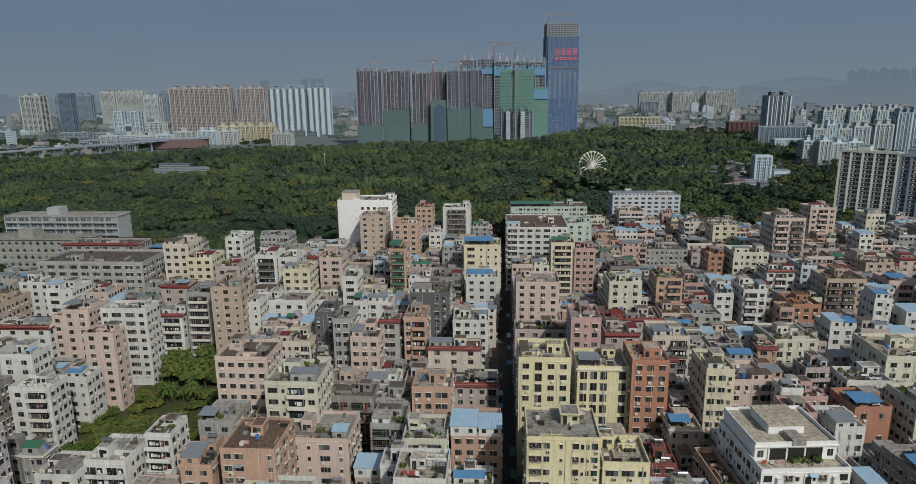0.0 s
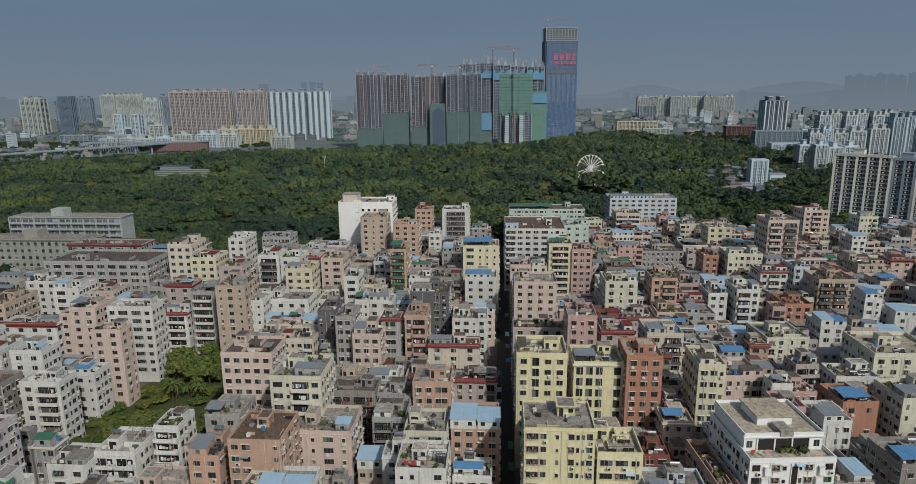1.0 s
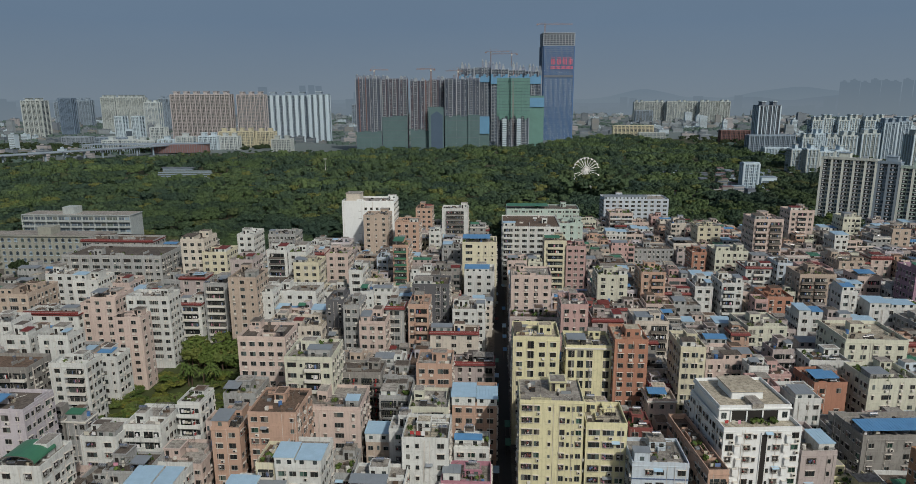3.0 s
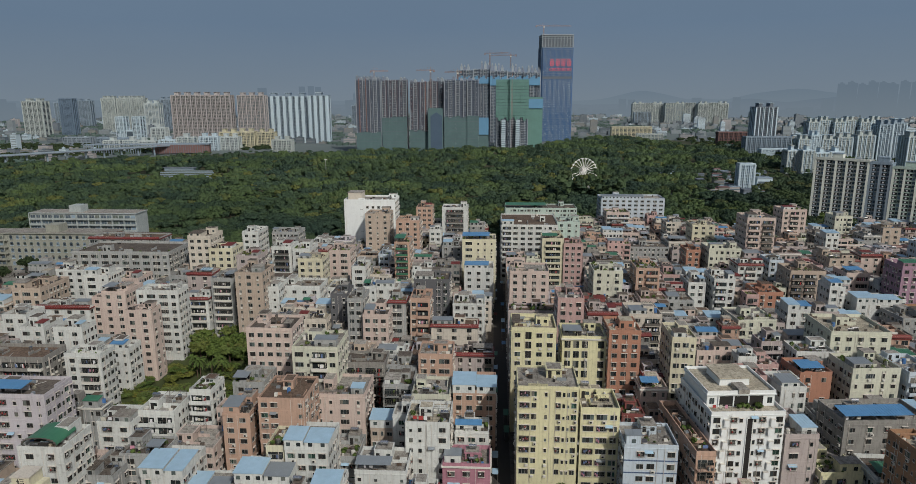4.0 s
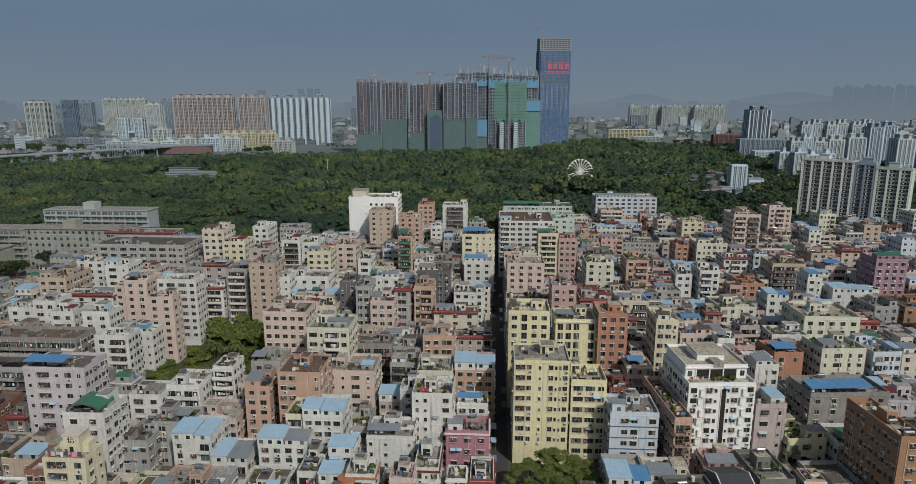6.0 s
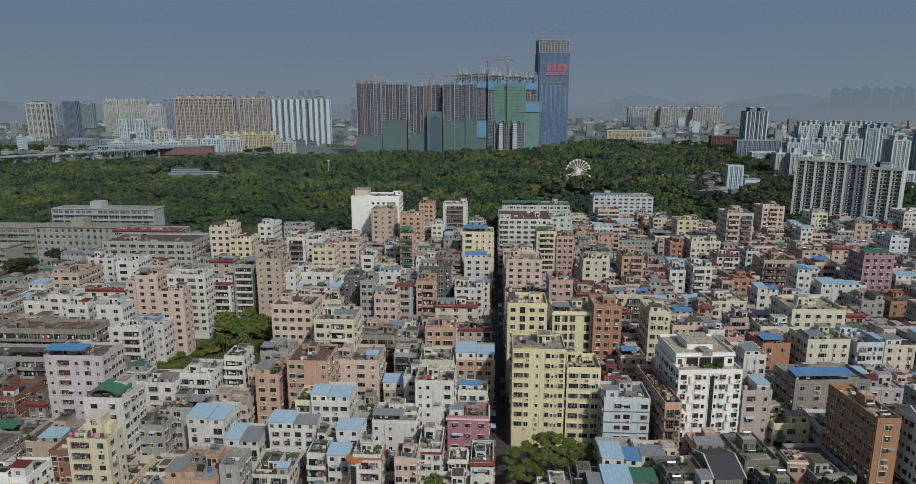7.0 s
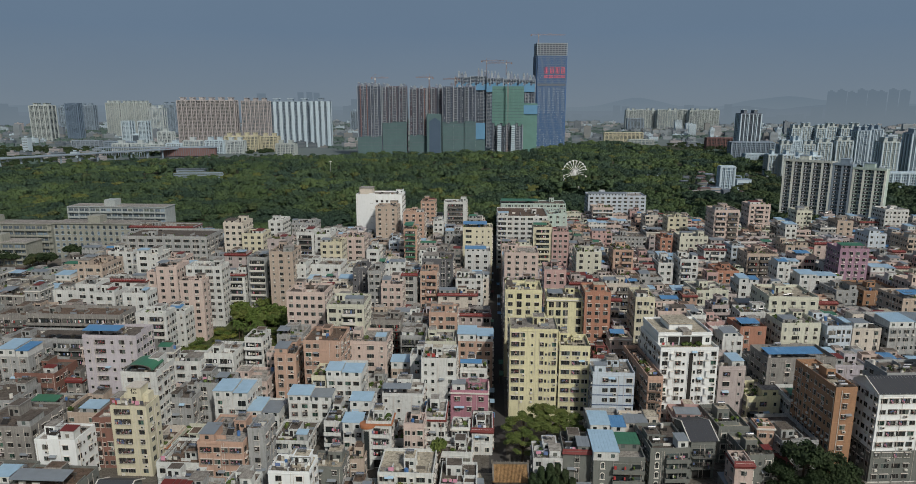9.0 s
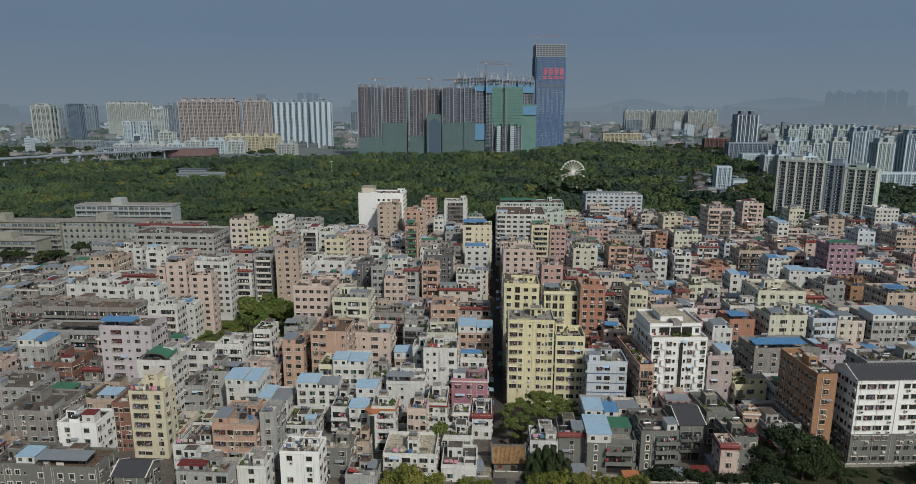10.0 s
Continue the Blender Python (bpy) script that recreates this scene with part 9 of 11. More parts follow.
house(200.8, 308.0, 9.4, 12.2, 18.0, "salmon", "few", 0, "brown", "garden", "", False, into=infill)
house(256.6, 308.0, 10.7, 12.4, 17.0, "salmon", "flats", 0, "grey", "stair", "", False, into=infill)
house(-86.7, 309.6, 11.6, 13.2, 20.0, "mauve", "few", 0, "grey", "garden", "", False, into=infill)
house(-62.4, 309.6, 10.6, 12.1, 20.0, "concrete", "slits", 0, "brown", "stair", "", False, into=infill)
house(24.9, 309.6, 12.0, 10.4, 20.0, "lilac", "pairs", 0, "grey", "pale", "white", False, into=infill)
house(222.5, 309.6, 12.1, 13.7, 15.0, "pale", "wide", 0, "dark", "red", "red", False, into=infill)
house(235.4, 309.6, 9.4, 9.3, 17.0, "mauve", "wide", 0, "grey", "tank", "", False, into=infill)
house(18.6, 309.6, 4.8, 5.8, 16.0, "mauve", "pairs", 0, "dark", "stair", "", False, into=infill)
house(-154.2, 311.2, 10.3, 12.5, 19.0, "concrete", "pairs", 0, "sand", "blue", "white", False, into=infill)
house(-142.9, 311.2, 12.6, 9.8, 18.0, "grey", "pairs", 0, "brown", "grey", "white", False, into=infill)
house(-51.1, 311.2, 11.0, 12.6, 17.0, "pink", "slits", 0, "grey", "pale", "", False, into=infill)
house(-38.9, 311.2, 9.1, 9.9, 19.0, "mauve", "balcony_bars", 0, "sand", "stair", "white", False, into=infill)
house(37.5, 311.2, 9.3, 12.1, 16.0, "concrete", "balcony", 0, "grey", "grey", "", False, into=infill)
house(48.5, 311.2, 5.7, 5.6, 21.0, "concrete", "few", 0, "dark", "green", "", False, into=infill)
house(127.8, 311.2, 5.0, 6.0, 15.0, "lilac", "balcony", 0, "grey", "blue", "", False, into=infill)
house(182.9, 311.2, 5.1, 6.3, 17.0, "pale", "wide", 0, "grey", "red", "red", False, into=infill)
house(-99.6, 312.8, 9.5, 13.9, 20.0, "white", "few", 0, "dark", "green", "", False, into=infill)
house(-16.1, 312.8, 11.2, 12.8, 18.0, "white", "wide", 0, "grey", "garden", "", False, into=infill)
house(67.5, 312.8, 12.7, 13.2, 11.0, "beige", "wide", 0, "sand", "grey", "", False, into=infill)
house(-179.6, 314.4, 10.7, 10.7, 21.0, "concrete", "hall", 0, "brown", "blue", "", False, into=infill)
house(106.4, 314.4, 9.8, 12.8, 16.0, "rose", "flats", 0, "grey", "grey", "white", False, into=infill)
house(117.6, 314.4, 9.5, 9.0, 17.0, "rose", "slits", 0, "brown", "stair", "", False, into=infill)
house(211.3, 314.4, 9.2, 10.8, 15.0, "tan", "flats", 0, "dark", "green", "", False, into=infill)
house(268.4, 314.4, 12.6, 12.4, 18.0, "mauve", "flats", 0, "grey", "grey", "", False, into=infill)
house(-168.0, 316.0, 11.2, 13.0, 16.0, "grey", "balcony", 0, "sand", "red", "red", False, into=infill)
house(148.2, 316.0, 12.5, 12.3, 19.0, "mauve", "pairs", 0, "brown", "stair", "white", False, into=infill)
house(161.7, 317.6, 9.1, 12.9, 17.0, "lilac", "flats", 0, "brown", "green", "white", False, into=infill)
house(172.2, 317.6, 10.1, 11.6, 18.0, "beige", "flats", 0, "grey", "stair", "", False, into=infill)
house(245.5, 317.6, 10.6, 13.5, 21.0, "concrete", "flats", 0, "grey", "grey", "white", False, into=infill)
house(81.2, 319.2, 10.0, 12.5, 9.6, "white", "wide", 0, "dark", "grey", "white", False, into=infill)
house(92.4, 319.2, 12.9, 13.7, 9.3, "lilac", "flats", 0, "dark", "flat", "", False, into=infill)
house(-129.1, 320.8, 11.8, 13.0, 15.3, "pink", "slits", 0, "brown", "garden", "", False, into=infill)
house(-74.3, 320.8, 10.9, 11.6, 13.0, "white", "wide", 0, "grey", "stair", "", False, into=infill)
house(282.1, 320.8, 9.3, 13.6, 18.0, "salmon", "balcony", 0, "sand", "grey", "", False, into=infill)
house(29.5, 320.8, 6.0, 5.8, 17.0, "lilac", "balcony", 0, "grey", "grey", "", False, into=infill)
house(-142.6, 322.4, 10.9, 12.3, 18.0, "tan", "flats", 0, "dark", "garden", "", False, into=infill)
house(47.6, 322.4, 12.7, 11.8, 20.0, "tan", "pairs", 0, "grey", "stair", "", False, into=infill)
house(201.4, 322.4, 9.3, 11.2, 20.0, "lilac", "flats", 0, "grey", "tank", "", False, into=infill)
house(257.1, 322.4, 9.0, 11.8, 20.0, "pink", "hall", 0, "sand", "tank", "", False, into=infill)
house(-62.7, 322.4, 6.2, 6.3, 17.0, "tan", "few", 0, "sand", "pale", "", False, into=infill)
house(183.7, 322.4, 4.8, 5.6, 19.0, "pale", "balcony_bars", 0, "grey", "stair", "", False, into=infill)
house(-89.0, 324.0, 10.6, 10.8, 15.0, "white", "hall", 0, "brown", "grey", "", False, into=infill)
house(-38.7, 324.0, 9.4, 13.3, 16.6, "pale", "wide", 0, "grey", "tank", "white", False, into=infill)
house(-28.6, 324.0, 11.9, 12.4, 21.0, "white", "balcony_bars", 0, "grey", "stair", "white", False, into=infill)
house(117.2, 324.0, 11.0, 13.6, 18.0, "rose", "pairs", 0, "grey", "pale", "", False, into=infill)
house(221.8, 324.0, 11.6, 11.2, 18.0, "mauve", "hall", 0, "brown", "tank", "white", False, into=infill)
house(235.6, 325.6, 9.3, 11.9, 13.0, "grey", "flats", 0, "sand", "blue", "", False, into=infill)
house(-155.4, 325.6, 8.7, 9.4, 15.0, "grey", "flats", 0, "brown", "grey", "", False, into=infill)
house(-116.4, 327.2, 11.2, 11.0, 14.3, "grey", "slits", 0, "dark", "green", "white", False, into=infill)
house(-104.0, 327.2, 9.5, 12.0, 20.0, "white", "pairs", 0, "grey", "stair", "", False, into=infill)
house(-15.5, 327.2, 11.5, 11.3, 16.0, "grey", "balcony_bars", 0, "brown", "tank", "", False, into=infill)
house(61.8, 327.2, 12.5, 9.5, 21.0, "rose", "slits", 0, "sand", "grey", "", False, into=infill)
house(-173.7, 327.2, 4.6, 5.9, 18.0, "pink", "flats", 0, "dark", "tank", "", False, into=infill)
house(212.4, 327.2, 4.6, 6.4, 19.5, "mauve", "flats", 0, "grey", "tank", "", False, into=infill)
house(106.0, 328.8, 10.6, 12.6, 15.0, "grey", "balcony_bars", 0, "grey", "garden", "white", False, into=infill)
house(267.0, 328.8, 12.7, 13.6, 18.0, "concrete", "wide", 0, "brown", "flat", "", False, into=infill)
house(147.7, 330.4, 11.0, 10.0, 17.0, "pink", "flats", 0, "brown", "grey", "", False, into=infill)
house(189.7, 330.4, 10.2, 9.3, 13.0, "lilac", "pairs", 0, "sand", "grey", "", False, into=infill)
house(-166.4, 330.4, 8.2, 7.1, 21.0, "concrete", "flats", 0, "dark", "grey", "white", False, into=infill)
house(171.6, 330.4, 7.4, 8.8, 18.0, "concrete", "wide", 0, "brown", "stair", "", False, into=infill)
house(-62.1, 330.4, 5.9, 5.6, 15.0, "tan", "balcony_bars", 0, "grey", "stair", "", False, into=infill)
house(75.7, 330.4, 4.8, 5.3, 8.6, "lilac", "slits", 0, "grey", "flat", "", False, into=infill)
house(159.6, 332.0, 11.3, 13.9, 19.0, "mauve", "flats", 0, "sand", "stair", "", False, into=infill)
house(245.9, 332.0, 10.5, 11.5, 21.0, "grey", "balcony", 0, "grey", "stair", "", False, into=infill)
house(-75.1, 333.6, 5.1, 5.9, 13.0, "white", "hall", 0, "sand", "blue", "", False, into=infill)
house(98.7, 333.6, 6.1, 6.4, 16.0, "mauve", "wide", 0, "sand", "stair", "", False, into=infill)
house(44.9, 335.2, 12.3, 13.2, 18.0, "lilac", "wide", 0, "grey", "green", "white", False, into=infill)
house(129.3, 335.2, 9.1, 11.6, 17.0, "tan", "wide", 0, "sand", "red", "red", False, into=infill)
house(200.7, 335.2, 12.6, 13.8, 13.0, "white", "few", 0, "dark", "blue", "white", False, into=infill)
house(280.9, 335.2, 9.8, 10.7, 17.0, "salmon", "pairs", 0, "sand", "garden", "", False, into=infill)
house(257.2, 335.2, 7.4, 7.3, 16.0, "grey", "hall", 0, "dark", "flat", "", False, into=infill)
house(139.4, 335.2, 5.6, 5.3, 18.0, "lilac", "flats", 0, "grey", "green", "white", False, into=infill)
house(-93.1, 336.8, 10.3, 11.5, 19.0, "lilac", "flats", 0, "grey", "flat", "white", False, into=infill)
house(214.7, 336.8, 9.6, 11.6, 16.4, "mauve", "balcony_bars", 0, "grey", "grey", "", False, into=infill)
house(-29.5, 338.4, 9.9, 9.1, 21.0, "lilac", "pairs", 0, "grey", "grey", "white", False, into=infill)
house(58.2, 338.4, 10.9, 12.5, 18.0, "salmon", "slits", 0, "brown", "tank", "", False, into=infill)
house(225.9, 338.4, 11.7, 13.1, 15.7, "rose", "wide", 0, "brown", "red", "red", False, into=infill)
house(119.7, 338.4, 7.5, 7.9, 18.0, "concrete", "balcony_bars", 0, "dark", "green", "", False, into=infill)
house(-81.0, 338.4, 5.4, 6.7, 13.0, "tan", "few", 0, "grey", "stair", "white", False, into=infill)
house(-105.4, 340.0, 10.9, 10.7, 19.0, "grey", "hall", 0, "brown", "stair", "", False, into=infill)
house(-19.0, 340.0, 11.5, 13.7, 20.0, "white", "flats", 0, "grey", "flat", "", False, into=infill)
house(291.5, 340.0, 9.2, 13.8, 18.0, "pink", "hall", 0, "grey", "green", "", False, into=infill)
house(-113.5, 340.0, 5.2, 5.2, 16.0, "pink", "balcony", 0, "sand", "grey", "", False, into=infill)
house(171.8, 340.0, 4.6, 5.6, 13.0, "concrete", "few", 0, "sand", "grey", "", False, into=infill)
house(139.0, 341.6, 11.2, 11.8, 18.0, "beige", "hall", 0, "dark", "red", "red", False, into=infill)
house(152.1, 341.6, 6.3, 5.3, 15.0, "pink", "slits", 0, "grey", "green", "", False, into=infill)
house(99.1, 343.2, 12.5, 13.9, 19.1, "beige", "few", 0, "dark", "grey", "white", False, into=infill)
house(257.2, 343.2, 9.6, 13.3, 16.0, "white", "balcony", 0, "brown", "blue", "", False, into=infill)
house(268.1, 343.2, 11.5, 12.2, 15.0, "concrete", "few", 0, "grey", "red", "red", False, into=infill)
house(113.8, 343.2, 5.3, 5.4, 18.3, "pink", "slits", 0, "brown", "garden", "", False, into=infill)
house(6.4, 344.8, 9.7, 9.7, 21.0, "lilac", "slits", 0, "brown", "tank", "", False, into=infill)
house(189.8, 344.8, 9.3, 9.8, 21.0, "pink", "balcony", 0, "dark", "stair", "", False, into=infill)
house(239.2, 344.8, 11.3, 12.0, 18.0, "pink", "slits", 0, "brown", "pale", "", False, into=infill)
house(-58.1, 346.4, 13.0, 10.8, 18.0, "cream", "slits", 0, "sand", "grey", "", False, into=infill)
house(-81.5, 346.4, 5.1, 5.2, 15.0, "grey", "flats", 0, "grey", "grey", "", False, into=infill)
house(281.2, 346.4, 5.2, 5.5, 13.0, "mauve", "hall", 0, "dark", "grey", "", False, into=infill)
house(-44.3, 348.0, 10.2, 13.8, 18.0, "cream", "pairs", 0, "grey", "grey", "", False, into=infill)
house(-32.7, 348.0, 10.1, 11.4, 18.0, "grey", "hall", 0, "sand", "pale", "", False, into=infill)
house(17.4, 348.0, 10.5, 11.8, 18.0, "white", "pairs", 0, "brown", "stair", "", False, into=infill)
house(29.0, 348.0, 10.3, 12.3, 18.0, "rose", "balcony", 0, "grey", "grey", "", False, into=infill)
house(127.5, 348.0, 9.7, 9.3, 18.0, "pink", "slits", 0, "brown", "pale", "", False, into=infill)
house(151.0, 348.0, 9.8, 11.5, 13.0, "salmon", "flats", 0, "grey", "pale", "", False, into=infill)
house(162.0, 348.0, 10.0, 12.1, 17.0, "salmon", "few", 0, "brown", "stair", "", False, into=infill)
house(173.0, 348.0, 11.2, 12.2, 13.0, "white", "slits", 0, "brown", "tank", "white", False, into=infill)
house(40.0, 349.6, 11.7, 9.9, 16.0, "white", "few", 0, "grey", "flat", "white", False, into=infill)
house(199.7, 349.6, 11.5, 11.2, 17.0, "pink", "slits", 0, "sand", "garden", "white", False, into=infill)
house(251.3, 349.6, 4.6, 5.9, 18.0, "beige", "flats", 0, "sand", "red", "red", False, into=infill)
house(53.1, 352.8, 11.3, 12.4, 19.0, "salmon", "flats", 0, "dark", "flat", "", False, into=infill)
house(65.5, 352.8, 11.2, 13.3, 15.0, "tan", "hall", 0, "grey", "red", "red", False, into=infill)
house(77.4, 352.8, 9.5, 12.6, 15.0, "lilac", "pairs", 0, "grey", "tank", "", False, into=infill)
house(301.2, 352.8, 11.4, 10.6, 15.0, "pink", "flats", 0, "dark", "blue", "white", False, into=infill)
house(-21.5, 354.4, 11.3, 9.9, 13.0, "lilac", "pairs", 0, "grey", "garden", "", False, into=infill)
house(138.0, 354.4, 11.0, 9.6, 19.0, "salmon", "flats", 0, "grey", "grey", "", False, into=infill)
house(212.7, 354.4, 9.7, 11.7, 21.0, "grey", "pairs", 0, "grey", "flat", "white", False, into=infill)
house(280.4, 354.4, 9.4, 12.0, 15.0, "pink", "balcony", 0, "grey", "green", "white", False, into=infill)
house(-8.3, 354.4, 7.1, 8.0, 18.0, "grey", "flats", 0, "grey", "blue", "", False, into=infill)
house(185.9, 356.0, 12.2, 10.9, 21.0, "concrete", "balcony", 0, "dark", "tank", "white", False, into=infill)
house(6.8, 357.6, 9.8, 12.5, 18.0, "grey", "balcony_bars", 0, "grey", "tank", "", False, into=infill)
house(87.8, 357.6, 10.4, 11.6, 16.0, "tan", "balcony_bars", 0, "dark", "flat", "white", False, into=infill)
house(234.3, 357.6, 11.4, 10.8, 16.0, "white", "balcony", 0, "brown", "blue", "", False, into=infill)
house(247.0, 357.6, 10.6, 9.4, 13.0, "salmon", "balcony", 0, "dark", "red", "red", False, into=infill)
house(259.0, 357.6, 9.2, 11.6, 18.0, "mauve", "wide", 0, "grey", "blue", "white", False, into=infill)
house(269.2, 357.6, 10.1, 11.1, 20.0, "pink", "flats", 0, "dark", "pale", "", False, into=infill)
house(290.4, 357.6, 9.3, 9.9, 17.0, "white", "flats", 0, "grey", "green", "", False, into=infill)
house(99.8, 357.6, 5.9, 5.8, 17.8, "white", "pairs", 0, "grey", "stair", "", False, into=infill)
house(-58.0, 359.2, 9.5, 9.1, 18.0, "mauve", "balcony", 0, "grey", "stair", "", False, into=infill)
house(17.5, 360.8, 10.9, 12.8, 15.0, "tan", "balcony", 0, "sand", "blue", "", False, into=infill)
house(40.1, 360.8, 11.1, 13.9, 21.0, "mauve", "few", 0, "dark", "flat", "", False, into=infill)
house(149.8, 360.8, 9.5, 12.6, 18.0, "concrete", "balcony_bars", 0, "dark", "red", "red", False, into=infill)
house(160.1, 360.8, 9.2, 12.1, 18.0, "pale", "balcony", 0, "grey", "grey", "white", False, into=infill)
house(-33.4, 360.8, 8.5, 9.0, 13.0, "white", "hall", 0, "dark", "flat", "", False, into=infill)
house(173.0, 360.8, 4.5, 6.3, 21.0, "salmon", "balcony", 0, "grey", "tank", "white", False, into=infill)
house(178.6, 360.8, 6.5, 5.5, 18.0, "pale", "hall", 0, "grey", "stair", "", False, into=infill)
house(199.8, 362.4, 9.9, 10.3, 16.0, "salmon", "flats", 0, "grey", "tank", "", False, into=infill)
house(-47.6, 362.4, 6.5, 6.6, 19.9, "mauve", "flats", 0, "grey", "grey", "white", False, into=infill)
house(-40.2, 362.4, 6.2, 6.8, 18.0, "lilac", "hall", 0, "grey", "stair", "white", False, into=infill)
house(30.7, 362.4, 5.6, 5.1, 17.0, "concrete", "wide", 0, "brown", "tank", "", False, into=infill)
house(112.7, 364.0, 12.6, 10.9, 18.0, "rose", "flats", 0, "sand", "garden", "", False, into=infill)
house(127.6, 364.0, 9.1, 11.5, 21.0, "rose", "pairs", 0, "brown", "tank", "white", False, into=infill)
house(300.4, 364.0, 10.8, 13.4, 15.0, "pink", "slits", 0, "grey", "red", "red", False, into=infill)
house(-6.3, 364.0, 4.6, 6.0, 13.0, "cream", "pairs", 0, "dark", "tank", "", False, into=infill)
house(-16.6, 365.6, 9.8, 10.1, 15.0, "tan", "pairs", 0, "grey", "tank", "white", False, into=infill)
house(137.5, 365.6, 10.6, 9.5, 18.0, "beige", "slits", 0, "grey", "red", "red", False, into=infill)
house(-23.3, 365.6, 5.0, 5.4, 17.0, "tan", "flats", 0, "dark", "stair", "", False, into=infill)
house(52.4, 367.2, 12.0, 10.3, 18.0, "grey", "wide", 0, "grey", "stair", "", False, into=infill)
house(65.6, 367.2, 11.8, 10.0, 19.0, "white", "flats", 0, "grey", "pale", "white", False, into=infill)
house(211.1, 367.2, 7.4, 7.1, 18.0, "tan", "flats", 0, "brown", "flat", "", False, into=infill)
house(30.0, 368.8, 9.3, 10.6, 16.0, "pale", "pairs", 0, "grey", "flat", "", False, into=infill)
house(187.3, 368.8, 9.9, 11.6, 17.0, "pale", "flats", 0, "dark", "flat", "", False, into=infill)
house(247.4, 368.8, 10.4, 12.8, 16.0, "pink", "wide", 0, "brown", "garden", "white", False, into=infill)
house(282.3, 368.8, 11.5, 9.6, 17.0, "grey", "pairs", 0, "sand", "red", "red", False, into=infill)
house(78.3, 370.4, 10.0, 14.0, 18.0, "pink", "balcony", 0, "brown", "grey", "", False, into=infill)
house(89.3, 370.4, 9.0, 9.8, 16.0, "lilac", "flats", 0, "dark", "grey", "white", False, into=infill)
house(219.2, 370.4, 11.3, 9.1, 21.0, "mauve", "flats", 0, "sand", "tank", "white", False, into=infill)
house(231.2, 370.4, 11.7, 10.2, 17.0, "grey", "few", 0, "grey", "red", "red", False, into=infill)
house(263.5, 370.4, 7.5, 7.2, 17.0, "grey", "pairs", 0, "sand", "stair", "", False, into=infill)
house(271.7, 370.4, 6.3, 6.2, 16.0, "tan", "flats", 0, "brown", "grey", "", False, into=infill)
house(-75.2, 373.6, 10.7, 12.5, 13.0, "tan", "flats", 0, "dark", "pale", "", False, into=infill)
house(-63.6, 373.6, 11.6, 9.2, 13.0, "grey", "balcony", 0, "grey", "stair", "", False, into=infill)
house(160.6, 373.6, 9.4, 9.1, 19.0, "concrete", "wide", 0, "sand", "blue", "", False, into=infill)
house(198.1, 373.6, 7.2, 7.8, 13.0, "mauve", "flats", 0, "grey", "tank", "", False, into=infill)
house(-5.9, 373.6, 4.6, 6.4, 13.0, "tan", "slits", 0, "grey", "blue", "", False, into=infill)
house(5.4, 375.2, 10.5, 12.8, 18.0, "pale", "flats", 0, "brown", "pale", "", False, into=infill)
house(16.9, 375.2, 9.6, 12.9, 21.0, "grey", "wide", 0, "grey", "garden", "white", False, into=infill)
house(-16.0, 376.8, 9.3, 12.8, 21.0, "grey", "few", 0, "grey", "green", "white", False, into=infill)
house(39.8, 376.8, 10.2, 9.1, 20.0, "white", "few", 0, "grey", "tank", "", False, into=infill)
house(113.3, 376.8, 11.1, 9.3, 18.0, "rose", "pairs", 0, "brown", "garden", "white", False, into=infill)
house(125.7, 376.8, 10.1, 9.9, 21.0, "mauve", "pairs", 0, "grey", "stair", "white", False, into=infill)
house(136.6, 376.8, 11.6, 11.3, 19.0, "salmon", "flats", 0, "sand", "blue", "white", False, into=infill)
house(149.6, 376.8, 9.8, 10.0, 13.0, "salmon", "flats", 0, "grey", "tank", "", False, into=infill)
house(50.9, 378.4, 10.4, 13.4, 16.0, "white", "hall", 0, "grey", "grey", "white", False, into=infill)
house(62.0, 378.4, 9.7, 10.8, 18.0, "pale", "wide", 0, "sand", "stair", "", False, into=infill)
house(294.6, 378.4, 12.8, 10.6, 21.0, "lilac", "pairs", 0, "grey", "pale", "", False, into=infill)
house(308.0, 378.4, 12.4, 10.8, 18.0, "white", "balcony", 0, "grey", "tank", "", False, into=infill)
house(27.3, 380.0, 10.6, 11.2, 20.0, "grey", "wide", 0, "grey", "blue", "", False, into=infill)
house(99.6, 380.0, 10.6, 13.6, 17.9, "salmon", "wide", 0, "brown", "stair", "", False, into=infill)
house(282.5, 380.0, 11.2, 13.6, 16.0, "mauve", "wide", 0, "grey", "flat", "", False, into=infill)
house(186.0, 381.6, 9.7, 10.6, 18.0, "pink", "wide", 0, "grey", "grey", "white", False, into=infill)
house(218.9, 381.6, 10.1, 11.4, 17.0, "white", "slits", 0, "brown", "pale", "", False, into=infill)
house(229.6, 381.6, 10.3, 13.8, 20.0, "beige", "balcony_bars", 0, "grey", "pale", "", False, into=infill)
house(170.8, 383.2, 9.6, 11.8, 18.0, "salmon", "balcony_bars", 0, "sand", "stair", "", False, into=infill)
house(197.4, 383.2, 9.4, 11.7, 19.0, "pink", "wide", 0, "grey", "pale", "", False, into=infill)
house(241.5, 383.2, 10.6, 11.8, 13.0, "mauve", "balcony", 0, "grey", "stair", "", False, into=infill)
house(253.0, 383.2, 12.2, 12.2, 20.0, "mauve", "hall", 0, "sand", "red", "red", False, into=infill)
house(-56.3, 384.8, 11.3, 13.4, 15.0, "cream", "balcony_bars", 0, "sand", "stair", "", False, into=infill)
